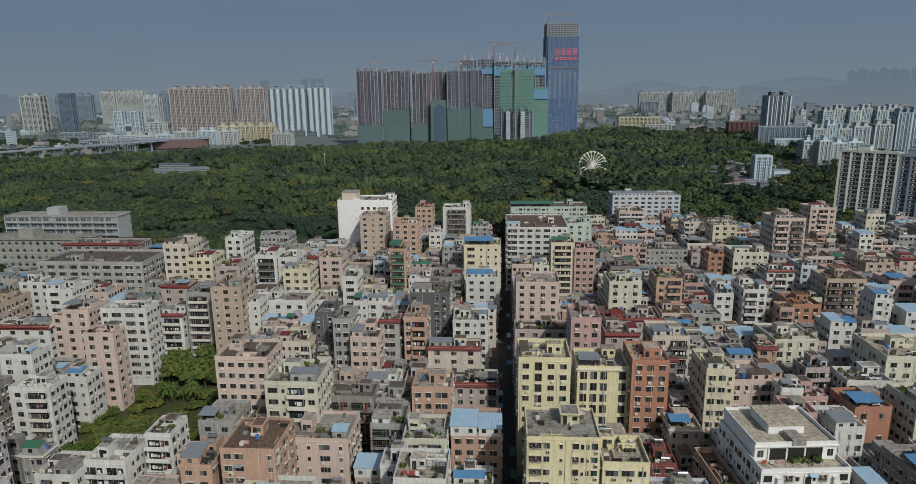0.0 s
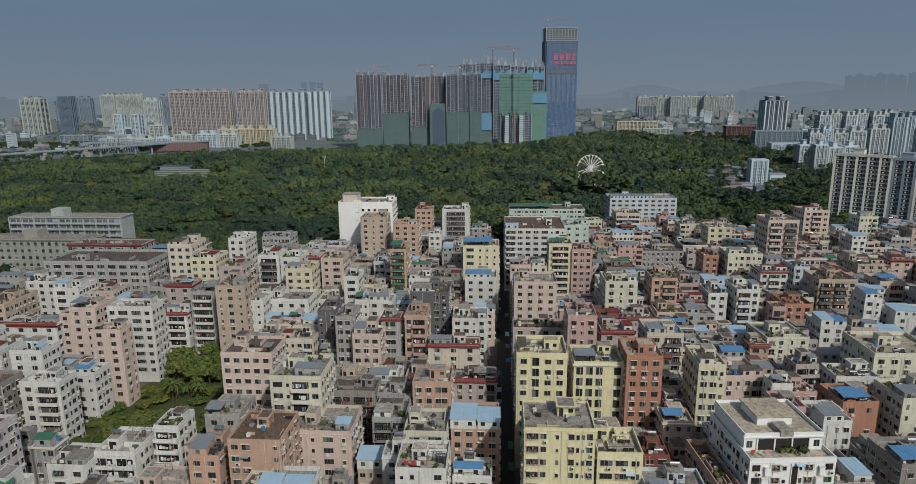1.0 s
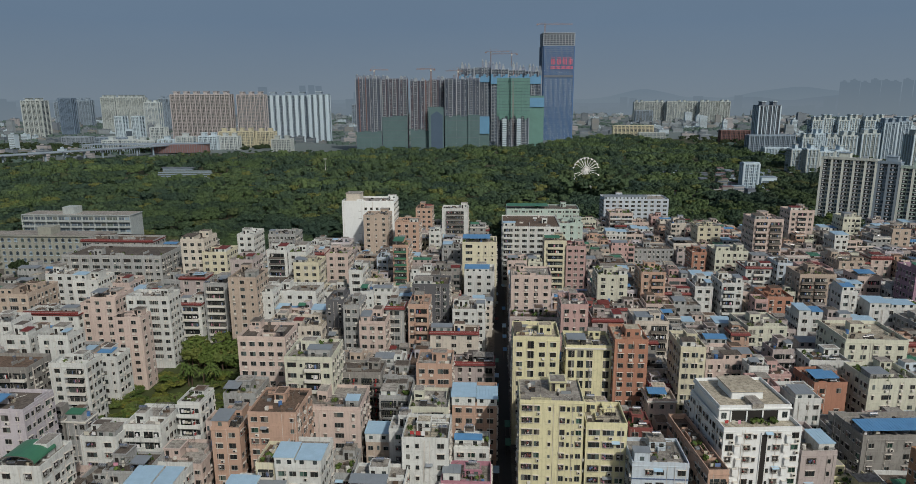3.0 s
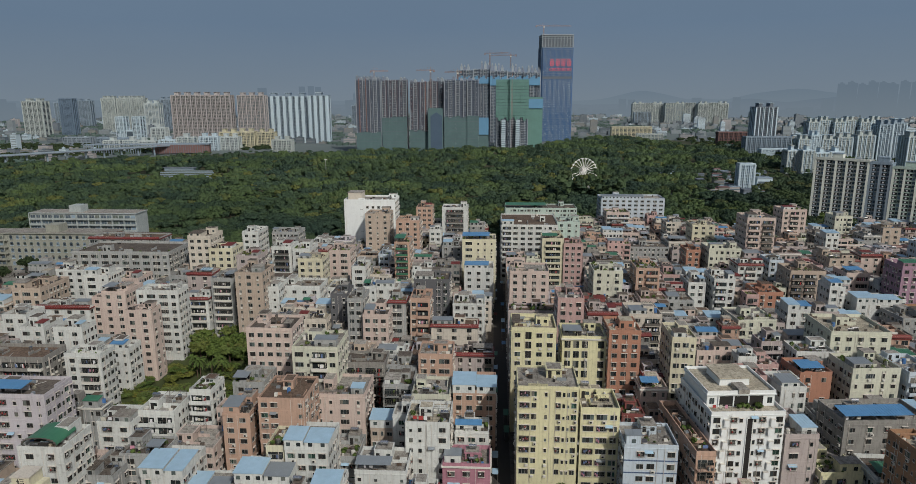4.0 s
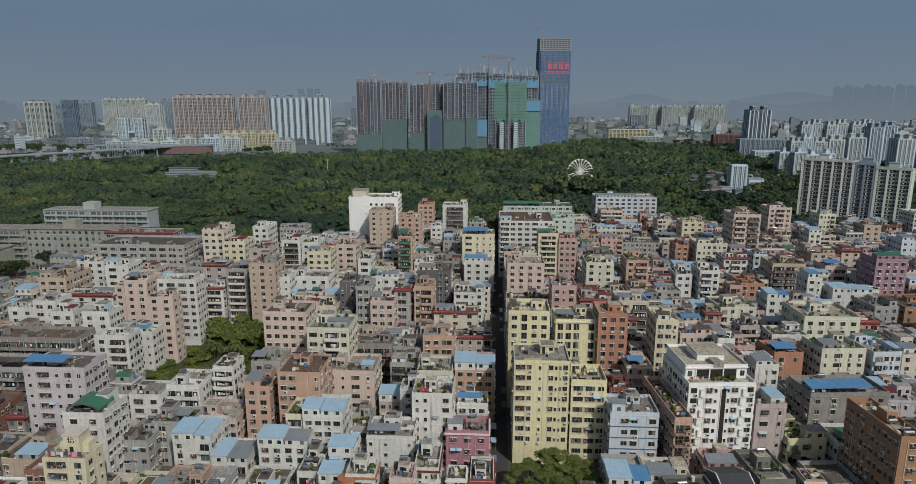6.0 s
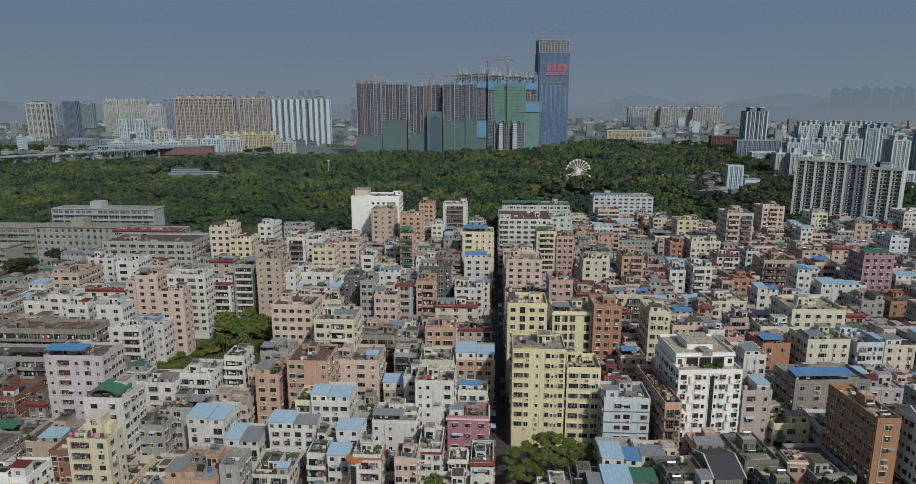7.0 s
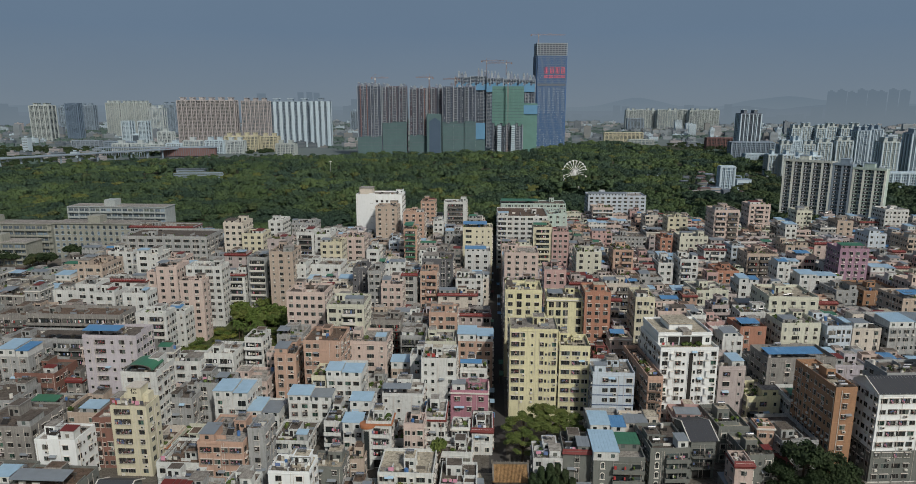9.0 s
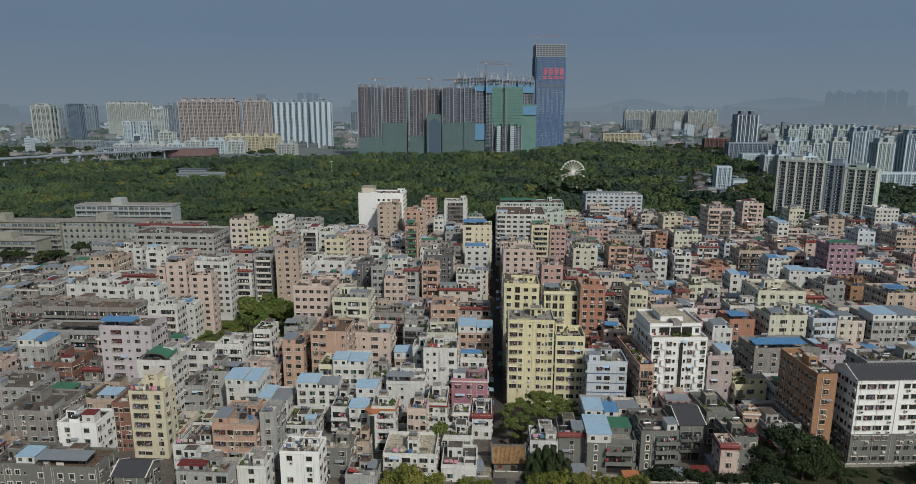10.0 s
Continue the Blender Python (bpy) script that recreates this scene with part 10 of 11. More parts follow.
house(-43.7, 384.8, 9.0, 10.0, 20.0, "grey", "wide", 0, "sand", "stair", "", False, into=infill)
house(-33.4, 386.4, 10.4, 11.1, 15.0, "concrete", "slits", 0, "dark", "tank", "", False, into=infill)
house(38.8, 386.4, 10.9, 12.1, 17.0, "white", "flats", 0, "dark", "stair", "", False, into=infill)
house(72.5, 386.4, 11.3, 10.1, 13.0, "white", "wide", 0, "brown", "grey", "", False, into=infill)
house(84.7, 386.4, 10.2, 13.1, 16.9, "mauve", "wide", 0, "dark", "pale", "", False, into=infill)
house(160.7, 386.4, 9.2, 12.4, 16.0, "pale", "pairs", 0, "dark", "garden", "", False, into=infill)
house(111.3, 388.0, 12.2, 10.8, 15.0, "salmon", "wide", 0, "sand", "green", "", False, into=infill)
house(124.4, 388.0, 9.9, 13.2, 13.0, "mauve", "hall", 0, "grey", "grey", "", False, into=infill)
house(149.5, 388.0, 9.7, 9.0, 13.0, "grey", "slits", 0, "brown", "grey", "white", False, into=infill)
house(321.2, 388.0, 10.6, 13.3, 21.0, "white", "slits", 0, "grey", "tank", "", False, into=infill)
house(5.8, 389.6, 10.2, 9.5, 18.0, "grey", "flats", 0, "grey", "stair", "", False, into=infill)
house(135.4, 389.6, 10.6, 10.3, 18.0, "pink", "flats", 0, "grey", "green", "white", False, into=infill)
house(294.2, 389.6, 10.9, 10.8, 15.0, "lilac", "flats", 0, "grey", "tank", "", False, into=infill)
house(305.7, 391.2, 9.9, 12.7, 21.0, "tan", "balcony", 0, "grey", "stair", "", False, into=infill)
house(-22.1, 391.2, 8.3, 7.2, 13.0, "pale", "flats", 0, "grey", "pale", "", False, into=infill)
house(-11.6, 391.2, 7.0, 8.4, 16.0, "beige", "pairs", 0, "grey", "red", "red", False, into=infill)
house(17.8, 392.8, 12.5, 13.1, 18.6, "salmon", "flats", 0, "brown", "flat", "", False, into=infill)
house(51.0, 392.8, 12.1, 12.1, 17.0, "beige", "flats", 0, "brown", "red", "red", False, into=infill)
house(181.5, 392.8, 11.4, 13.1, 19.0, "mauve", "pairs", 0, "grey", "stair", "white", False, into=infill)
house(207.9, 392.8, 9.1, 11.7, 18.0, "tan", "balcony", 0, "brown", "garden", "", False, into=infill)
house(218.3, 394.4, 10.3, 13.3, 17.0, "beige", "few", 0, "grey", "blue", "", False, into=infill)
house(30.9, 394.4, 7.3, 8.2, 19.0, "tan", "wide", 0, "brown", "tank", "", False, into=infill)
house(96.5, 394.4, 5.6, 6.6, 15.0, "white", "pairs", 0, "brown", "tank", "white", False, into=infill)
house(102.8, 394.4, 6.4, 5.6, 15.0, "mauve", "flats", 0, "grey", "red", "red", False, into=infill)
house(231.2, 396.0, 9.4, 9.2, 17.0, "white", "flats", 0, "grey", "blue", "", False, into=infill)
house(241.9, 396.0, 10.2, 9.6, 19.0, "pale", "pairs", 0, "grey", "flat", "white", False, into=infill)
house(253.2, 396.0, 10.8, 13.2, 20.0, "mauve", "balcony_bars", 0, "grey", "pale", "", False, into=infill)
house(193.6, 396.0, 8.7, 8.9, 15.0, "mauve", "slits", 0, "sand", "pale", "", False, into=infill)
house(175.1, 396.0, 4.5, 5.2, 13.0, "lilac", "balcony_bars", 0, "grey", "grey", "", False, into=infill)
house(64.5, 397.6, 10.6, 10.7, 13.0, "concrete", "balcony_bars", 0, "brown", "red", "red", False, into=infill)
house(147.6, 397.6, 9.9, 13.7, 13.0, "white", "hall", 0, "grey", "green", "white", False, into=infill)
house(76.3, 397.6, 7.0, 8.5, 18.0, "concrete", "pairs", 0, "grey", "red", "red", False, into=infill)
house(39.3, 399.2, 6.5, 7.3, 16.0, "rose", "few", 0, "brown", "tank", "", False, into=infill)
house(109.4, 400.8, 12.9, 11.3, 15.0, "mauve", "few", 0, "grey", "blue", "", False, into=infill)
house(158.3, 400.8, 9.8, 11.0, 15.0, "white", "balcony_bars", 0, "grey", "pale", "", False, into=infill)
house(136.9, 400.8, 6.0, 5.7, 15.0, "grey", "flats", 0, "sand", "tank", "white", False, into=infill)
house(123.3, 402.4, 12.6, 9.7, 15.0, "concrete", "balcony_bars", 0, "brown", "stair", "", False, into=infill)
house(169.2, 402.4, 11.1, 10.8, 20.0, "pale", "pairs", 0, "grey", "tank", "", False, into=infill)
house(316.4, 402.4, 11.6, 11.6, 20.0, "mauve", "balcony", 0, "brown", "grey", "", False, into=infill)
house(329.3, 402.4, 11.1, 10.2, 16.0, "pink", "flats", 0, "sand", "flat", "white", False, into=infill)
house(301.9, 405.6, 10.8, 9.9, 19.0, "beige", "hall", 0, "sand", "tank", "white", False, into=infill)
house(240.6, 407.2, 7.3, 7.5, 21.0, "mauve", "few", 0, "sand", "tank", "", False, into=infill)
house(78.1, 407.2, 5.2, 6.4, 21.0, "pale", "wide", 0, "grey", "blue", "white", False, into=infill)
house(137.0, 408.8, 9.9, 11.8, 18.0, "pink", "pairs", 0, "grey", "tank", "", False, into=infill)
house(56.2, 410.4, 9.9, 10.5, 19.0, "pale", "hall", 0, "brown", "stair", "", False, into=infill)
house(66.8, 410.4, 10.0, 12.5, 18.0, "mauve", "flats", 0, "grey", "tank", "", False, into=infill)
house(252.1, 410.4, 8.7, 8.8, 16.0, "rose", "slits", 0, "grey", "tank", "", False, into=infill)
house(148.2, 412.0, 8.7, 7.1, 13.0, "mauve", "flats", 0, "grey", "flat", "", False, into=infill)
house(108.3, 413.6, 9.7, 11.0, 18.0, "beige", "balcony_bars", 0, "grey", "blue", "", False, into=infill)
house(118.9, 413.6, 9.3, 9.4, 17.0, "grey", "wide", 0, "brown", "stair", "", False, into=infill)
house(129.6, 413.6, 6.8, 7.1, 16.0, "tan", "hall", 0, "grey", "stair", "white", False, into=infill)
house(293.0, 413.6, 8.4, 9.3, 18.0, "grey", "wide", 0, "grey", "tank", "white", False, into=infill)
house(329.7, 413.6, 5.9, 5.8, 21.0, "pink", "balcony_bars", 0, "sand", "green", "white", False, into=infill)
house(77.6, 418.4, 12.8, 13.9, 20.0, "salmon", "wide", 0, "grey", "tank", "", False, into=infill)
house(91.1, 418.4, 11.1, 12.2, 16.0, "pink", "hall", 0, "sand", "stair", "", False, into=infill)
house(122.9, 424.8, 4.6, 5.7, 18.0, "lilac", "flats", 0, "dark", "grey", "white", False, into=infill)
house(105.6, 426.4, 7.6, 7.9, 19.0, "rose", "pairs", 0, "brown", "stair", "", False, into=infill)
single("village_infill", infill, pose(0, 0, 0), "crowded small houses in the gaps of the village", "houses", kind="stuff")


# ---------------------------------------------------------------- trees
def clump_quads(rng, n, lobes, size, deep=0.82, wild=0.28):
    """Leaf clumps as small bent quads over a crown of several lobes; the crown is about 1 across."""
    which = rng.integers(0, len(lobes), n)
    c = np.array([l[:3] for l in lobes])[which]
    rad = np.array([l[3] for l in lobes])[which]
    d = rng.normal(size=(n, 3))
    d[:, 2] = np.abs(d[:, 2]) * 1.1 - 0.3
    d /= np.linalg.norm(d, axis=1, keepdims=True)
    p = c + d * (rad * rng.uniform(deep, 1.08, n))[:, None]
    nn = d + rng.normal(size=(n, 3)) * wild + (0, 0, 0.15)
    nn /= np.linalg.norm(nn, axis=1, keepdims=True)
    u = np.cross(nn, rng.normal(size=(n, 3)))
    u /= np.linalg.norm(u, axis=1, keepdims=True)
    v = np.cross(nn, u)
    s = size * rng.uniform(0.6, 1.3, n)[:, None]
    k = rng.uniform(0.55, 1.0, n)[:, None]
    return np.stack([p - u * s, p - v * s * k - nn * s * 0.25, p + u * s, p + v * s * k + nn * s * 0.2], 1)


def lobes_of(rng, n, flat=0.75):
    out = [(0, 0, 0.0, 0.62)]
    for i in range(n):
        a = 2 * math.pi * (i + rng.uniform(0, 0.6)) / n
        q = rng.uniform(0.35, 0.62)
        out.append((q * math.cos(a), q * math.sin(a), rng.uniform(-0.15, 0.35) * flat, rng.uniform(0.26, 0.46)))
    return out


def quads_mesh(name, quads, mat, smooth=False, tones=None):
    q = quads.reshape(-1, 3).astype(np.float32)
    n = len(q) // 4
    at = np.arange(4 * n, dtype=np.int32)
    if smooth:
        # corners that lie in one place are shared, so that crowns shade as rounded forms
        _, first, at = np.unique(np.round(q * 50).astype(np.int64), axis=0, return_index=True, return_inverse=True)
        q, at = q[first], at.ravel().astype(np.int32)
    me = bpy.data.meshes.new(name)
    me.vertices.add(len(q))
    me.vertices.foreach_set("co", q.ravel())
    me.loops.add(4 * n)
    me.loops.foreach_set("vertex_index", at)
    me.polygons.add(n)
    me.polygons.foreach_set("loop_start", np.arange(0, 4 * n, 4, dtype=np.int32))
    me.polygons.foreach_set("loop_total", np.full(n, 4, dtype=np.int32))
    if smooth:
        me.polygons.foreach_set("use_smooth", np.ones(n, dtype=bool))
    me.materials.append(mat)
    if tones is not None:
        for k, word in enumerate(("tone", "hue")):
            me.attributes.new(word, "FLOAT", "FACE").data.foreach_set("value", tones[:, k].astype(np.float32))
    me.update(calc_edges=True)
    if smooth:
        me.validate()
    return me


def in_ring(x, y, ring):
    hit = False
    for (ax, ay), (bx, by) in zip(ring, ring[1:] + ring[:1]):
        if (ay > y) != (by > y) and x < (bx - ax) * (y - ay) / (by - ay) + ax:
            hit = not hit
    return hit


def lobe_faces(rng, lobes, seg, rings):
    """Lumpy crown surfaces: an uneven dome for each lobe, as quads."""
    out = []
    for lx, ly, lz, lr in lobes:
        off = rng.uniform(0, 6.28)
        grid = np.zeros((rings + 1, seg, 3))
        for i in range(rings + 1):
            t = math.pi * 0.62 * i / rings
            for k in range(seg):
                a = off + 2 * math.pi * k / seg
                q = lr * (rng.uniform(0.86, 1.12) if i else 1.0)
                grid[i, k] = (lx + q * math.sin(t) * math.cos(a), ly + q * math.sin(t) * math.sin(a), lz + q * math.cos(t))
        for i in range(rings):
            for k in range(seg):
                n = (k + 1) % seg
                out.append((grid[i, k], grid[i + 1, k], grid[i + 1, n], grid[i, n]))
    return np.array(out)


def crown_lobes(rng, n):
    """A cauliflower crown: many small domes over one broad, flat one."""
    out = [(0, 0, -0.12, 0.66)]
    for i in range(n):
        a, q = i * 2.4 + rng.uniform(-0.5, 0.5), 0.72 * math.sqrt((i + 0.5) / n)
        out.append((q * math.cos(a), q * math.sin(a), 0.42 * (1 - q * q) - 0.12 + rng.uniform(-0.1, 0.12), rng.uniform(0.2, 0.36)))
    return out


rng = np.random.default_rng(7)
KINDS = []
for _ in range(8):
    near_l, far_l = crown_lobes(rng, 13), crown_lobes(rng, 7)
    KINDS.append((np.concatenate((lobe_faces(rng, near_l, 6, 2), clump_quads(rng, 48, near_l, 0.06, 0.95, 0.6))), np.concatenate((lobe_faces(rng, far_l, 5, 2), clump_quads(rng, 14, far_l, 0.07, 0.95, 0.5)))))


def wood(name, ring, spacing, seed, label, mat, clear=(), far_y=470.0, tall=(10, 16), wide=(5.6, 10.2)):
    """A wood of many crowns, each with a trunk below, joined."""
    r = random.Random(seed)
    xs, ys = [p[0] for p in ring], [p[1] for p in ring]
    out, tones, trunks = [], [], Shape()
    y = min(ys)
    while y < max(ys):
        step = spacing * (1.0 if y < far_y else min(1.6, 1.0 + (y - far_y) / 800))
        x = min(xs) + r.uniform(0, step)
        while x < max(xs):
            px, py = x + r.uniform(-0.45, 0.45) * step, y + r.uniform(-0.45, 0.45) * step
            if abs(px + py * 0.05) < py * 0.80 + 90 and in_ring(px, py, ring) and not any(a < px < b and c < py < d for a, b, c, d in clear):
                k = r.choice(KINDS)[0 if py < far_y else 1]
                big = step / spacing
                rad = r.uniform(*wide) * (0.6 + 0.4 * big)
                u = r.random()
                if u < 0.12:
                    rad *= 1.45
                elif u > 0.8:
                    rad *= 0.72
                top = r.uniform(*tall) * (0.9 + 0.1 * big) + 4.0 * noise.noise((px * 0.012, py * 0.012, 5.0))
                ca, sa = math.cos(a := r.uniform(0, 6.28)), math.sin(a)
                m = np.array(((ca * rad, -sa * rad, 0), (sa * rad, ca * rad, 0), (0, 0, rad * r.uniform(0.6, 0.95))))
                out.append(k @ m.T + (px, py, top - rad * 0.6))
                drift = 0.42 + 1.1 * noise.noise((px * 0.02, py * 0.013, 1.0))
                tones.append(np.tile((min(1, max(0, drift + 0.5 * (r.random() - 0.5))), r.random()), (len(k), 1)))
                if py < 480:
                    trunks.tube((px, py, 0), (px, py, top - rad * 0.5), 0.3, BARK, 5, 0.16)
            x += step
        y += step * 0.9
    root = thing(name, pose(0, 0, 0), label, "forest", kind="stuff")
    part("crowns", quads_mesh("crowns", np.concatenate(out), mat, True, np.concatenate(tones)), root, kind="stuff")
    if trunks.f:
        part("trunks", trunks, root, kind="stuff")
    return root


FOREST = [(-760, 620), (-700, 470), (-420, 410), (-226, 338), (-100, 354), (-45, 402), (60, 434), (120, 438), (240, 436), (236, 560), (205, 620), (260, 860), (420, 900), (560, 1000), (480, 1100),
          (380, 1330), (300, 1500), (160, 1450), (60, 1230), (-160, 1150), (-400, 1010), (-560, 950), (-660, 910), (-790, 800)]
wood("forest", FOREST, 10.6, 3, "broad dense green park forest with some yellowing crowns", LEAF, clear=((-356, -222, 300, 400), (72, 106, 632, 648), (250, 302, 676, 706), (-456, -330, 742, 842)))
q = []
small = [lobe_faces(rng, crown_lobes(rng, 2), 5, 2) for _ in range(4)]
for i, (x, y) in enumerate(belts):
    for k in range(2):
        e = 6.0 + 5.0 * ((i * 7 + k * 3) % 5) / 5
        q.append(small[(i + k) % 4] * (e * 1.5, e, e * 0.8) + (x + 14 * k - 7, y + 9 * ((i + k) % 3), e * 0.25))
# the belts' leaf colour has haze put into it
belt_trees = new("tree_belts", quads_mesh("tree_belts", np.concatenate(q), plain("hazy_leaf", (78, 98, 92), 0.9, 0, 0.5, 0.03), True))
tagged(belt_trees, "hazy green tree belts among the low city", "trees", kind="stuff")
wood("outlying_trees", [(196, 600), (330, 590), (440, 790), (410, 900), (262, 866)], 12.5, 6, "dark trees among the outlying houses", LEAF_HILL, clear=((250, 302, 676, 706),), tall=(6, 12), wide=(4, 7))
wood("edge_trees", [(-660, 925), (-560, 965), (-400, 1025), (-170, 1152), (-200, 1170), (-420, 1180), (-560, 1108), (-640, 1040)], 12, 8, "low trees between the forest and the viaduct", LEAF_HILL, far_y=100, tall=(4, 7), wide=(3.5, 6))
wood("tall_trees", [(62, 596), (122, 596), (122, 631), (62, 631)], 5.2, 4, "tall green trees before the ferris wheel", LEAF, far_y=100, tall=(18, 32), wide=(4.5, 7))
wood("hillside_trees", [(200, 440), (420, 446), (430, 560), (520, 640), (560, 800), (430, 790), (340, 735), (300, 700), (240, 600), (205, 600)], 8.5, 5, "dark trees between the houses and the apartment towers", LEAF_HILL,
     clear=((238, 345, 470, 520), (225, 300, 620, 655), (425, 530, 690, 720), (345, 490, 775, 800)))
wood("plain_trees", [(420, 900), (900, 1000), (1150, 1500), (420, 1560)], 16, 11, "scattered dark trees among the far buildings", LEAF_DARK, far_y=100, tall=(7, 11))
wood("town_trees", [(-1100, 860), (-860, 860), (-720, 1060), (-580, 1240), (-400, 1220), (-380, 1260), (-700, 1420), (-1200, 1300)], 14, 9, "scattered dark trees between far buildings", LEAF_DARK, clear=((-720, -400, 1380, 1480),), far_y=100, tall=(6, 10))


def tree(x, y, h, rad, seed, label, mat=LEAF_NEAR, leaves=2600, size=0.085, foot=0.0, flat=0.8, name="tree", zf=0.95):
    """A broadleaf tree: tapered trunk, limbs, and a crown of small leaf clumps."""
    r = random.Random(seed)
    g = np.random.default_rng(seed)
    root = thing(name, pose(x, y, foot, 0, 0, r.uniform(0, 360)), label, "tree", "garden trees")
    t = Shape().tube((0, 0, -0.3), (0.2, 0.1, h * 0.42), 0.05 * rad + 0.08, BARK, 8, 0.03 * rad + 0.05)
    lobes = lobes_of(g, 9, flat)
    lobes += [(a * 1.25 + g.uniform(-0.2, 0.2), b * 1.25 + g.uniform(-0.2, 0.2), c + g.uniform(-0.1, 0.25), d * 0.55) for a, b, c, d in lobes[1:]]
    for lx, ly, lz, lr in lobes[1:]:
        t.tube((0.2, 0.1, h * 0.4), (lx * rad * 0.8, ly * rad * 0.8, h - rad * 0.8 * zf + lz * rad * zf), 0.022 * rad + 0.03, BARK, 5, 0.03)
    part("trunk", t, root, "rough brown trunk and limbs")
    leaves = int(leaves * 0.66)
    q = clump_quads(g, leaves, lobes, size * 1.08, 0.5, 0.6)
    inner = clump_quads(g, leaves // 4, [(a, b, c, d * 0.6) for a, b, c, d in lobes], size * 1.8)
    q = np.concatenate((q, inner)) * (rad, rad, rad * zf) + (0, 0, h - rad * 0.8 * zf)
    part("crown", quads_mesh("crown", q, mat), root)
    return root


def palm(x, y, h, seed, label):
    r = random.Random(seed)
    root = thing("palm_tree", pose(x, y, 0), label, "palm", "garden trees")
    part("trunk", Shape().tube((0, 0, -0.3), (0.3, 0, h), 0.22, BARK, 7, 0.14), root)
    s = Shape()
    for i in range(16):
        a, lift = 2 * math.pi * i / 16 + r.uniform(-0.15, 0.15), r.uniform(0.3, 1.3)
        prev = Vector((0.3, 0, h))
        for k in range(5):
            d = Vector((math.cos(a), math.sin(a), lift - 0.55 * k)).normalized()
            nx = prev + d * 0.75
            w = d.cross(Vector((0, 0, 1))).normalized() * (0.42 - 0.06 * k)
            s.poly([prev - w - Vector((0, 0, 0.15)), prev, nx, nx - w * 0.8 - Vector((0, 0, 0.15))], LEAF_NEAR)
            s.poly([prev, prev + w - Vector((0, 0, 0.15)), nx + w * 0.8 - Vector((0, 0, 0.15)), nx], LEAF_NEAR)
            prev = nx
    part("fronds", s, root)
    return root


# the green court between the houses
r = random.Random(17)
for i in range(52):
    x, y = r.uniform(-119, -87), r.uniform(196, 240)
    tree(x, y, r.uniform(5, 10), r.uniform(3.2, 5.2), 100 + i, "dense green garden tree in the overgrown court", (LEAF_NEAR, LEAF_NEAR, LEAF_STREET)[i % 3], leaves=900, size=0.085)
for i in range(78):
    tree(r.uniform(-127, -84), r.uniform(150, 200), r.uniform(1.8, 3.4), r.uniform(3.0, 4.6), 170 + i, "low sunlit creeper mound in the overgrown court", (LEAF_WARM, LEAF_STREET, LEAF_NEAR)[i % 3], leaves=700, size=0.085, flat=0.4, name="bush", zf=0.5)
for i in range(24):
    tree(r.uniform(-146, -114), r.uniform(143, 164), r.uniform(2.6, 4.6), r.uniform(2.8, 4.0), 720 + i, "dark green bush grown over the yard", LEAF_NEAR, leaves=800, size=0.085, name="bush", zf=0.6)
for i in range(7):
    palm(r.uniform(-114, -98), r.uniform(190, 197), r.uniform(4, 7), 200 + i, "banana palm with broad drooping fronds")


def umbrella_tree(x, y, h, rad, seed, label, mat):
    """A wide flat tree: leaning limbs that carry feathery layers of small leaves."""
    r, g = random.Random(seed), np.random.default_rng(seed)
    root = thing("street_tree", pose(x, y, 0), label, "tree", "street trees")
    t = Shape().tube((0, 0, -0.3), (0.3, 0.2, h * 0.45), 0.34, BARK, 8, 0.24)
    lobes = []
    for i in range(30):
        a, q = i * 2.4 + r.uniform(-0.4, 0.4), math.sqrt((i + 0.5) / 30)
        lobes.append((q * math.cos(a), q * math.sin(a), 0.34 * (1 - q * q) + r.uniform(-0.3, 0.22) - 0.16 * (i % 3), r.uniform(0.13, 0.3)))
        if i % 2:
            lx, ly, lz, _ = lobes[-1]
            t.tube((0.3, 0.2, h * 0.42), (lx * rad * 0.9, ly * rad * 0.9, h * 0.7 + lz * rad * 0.6), 0.13, BARK, 5, 0.04)
    part("trunk", t, root, "leaning brown trunk and limbs")
    out = []
    for lx, ly, lz, lr in lobes:
        n = int(2400 * lr)
        q = clump_quads(g, n, [(0, 0, 0, lr)], 0.034, 0.3, 0.7)
        q[..., 2] *= 0.75
        out.append(q + (lx, ly, lz))
    q = np.concatenate(out) * (rad, rad, rad * 0.62) + (0, 0, h * 0.72)
    part("crown", quads_mesh("crown", q, mat), root)
    return root


# beside the street and along the foot of the village
for i, (x, y, h, q) in enumerate(((9.5, 104, 11.8, 6.2), (16.5, 107, 13.0, 6.4), (23.0, 107.5, 10.5, 5.2), (9.0, 97.5, 9.0, 4.8))):
    umbrella_tree(x, y, h, q, 300 + i, "spreading feathery green street tree before the yellow house", LEAF_STREET)
for i, (x, y, h, q) in enumerate(((-26, 70.5, 6.2, 4.0), (-20.5, 70.5, 8.6, 4.6), (-14.5, 69.5, 7.0, 4.0), (-6, 68.5, 6.2, 3.6), (-1.5, 70, 6.0, 3.6), (12.5, 72.5, 6.4, 3.6), (18, 72.5, 6.8, 3.8), (24, 73, 6.2, 3.6),
                                  (29.5, 73.5, 5.2, 3.4), (34.5, 74, 5.0, 3.4), (39.5, 75.5, 4.4, 3.2))):
    tree(x, y, h, q, 400 + i, "yellow-green tree along the foot of the village", LEAF_WARM, leaves=2900, size=0.054)
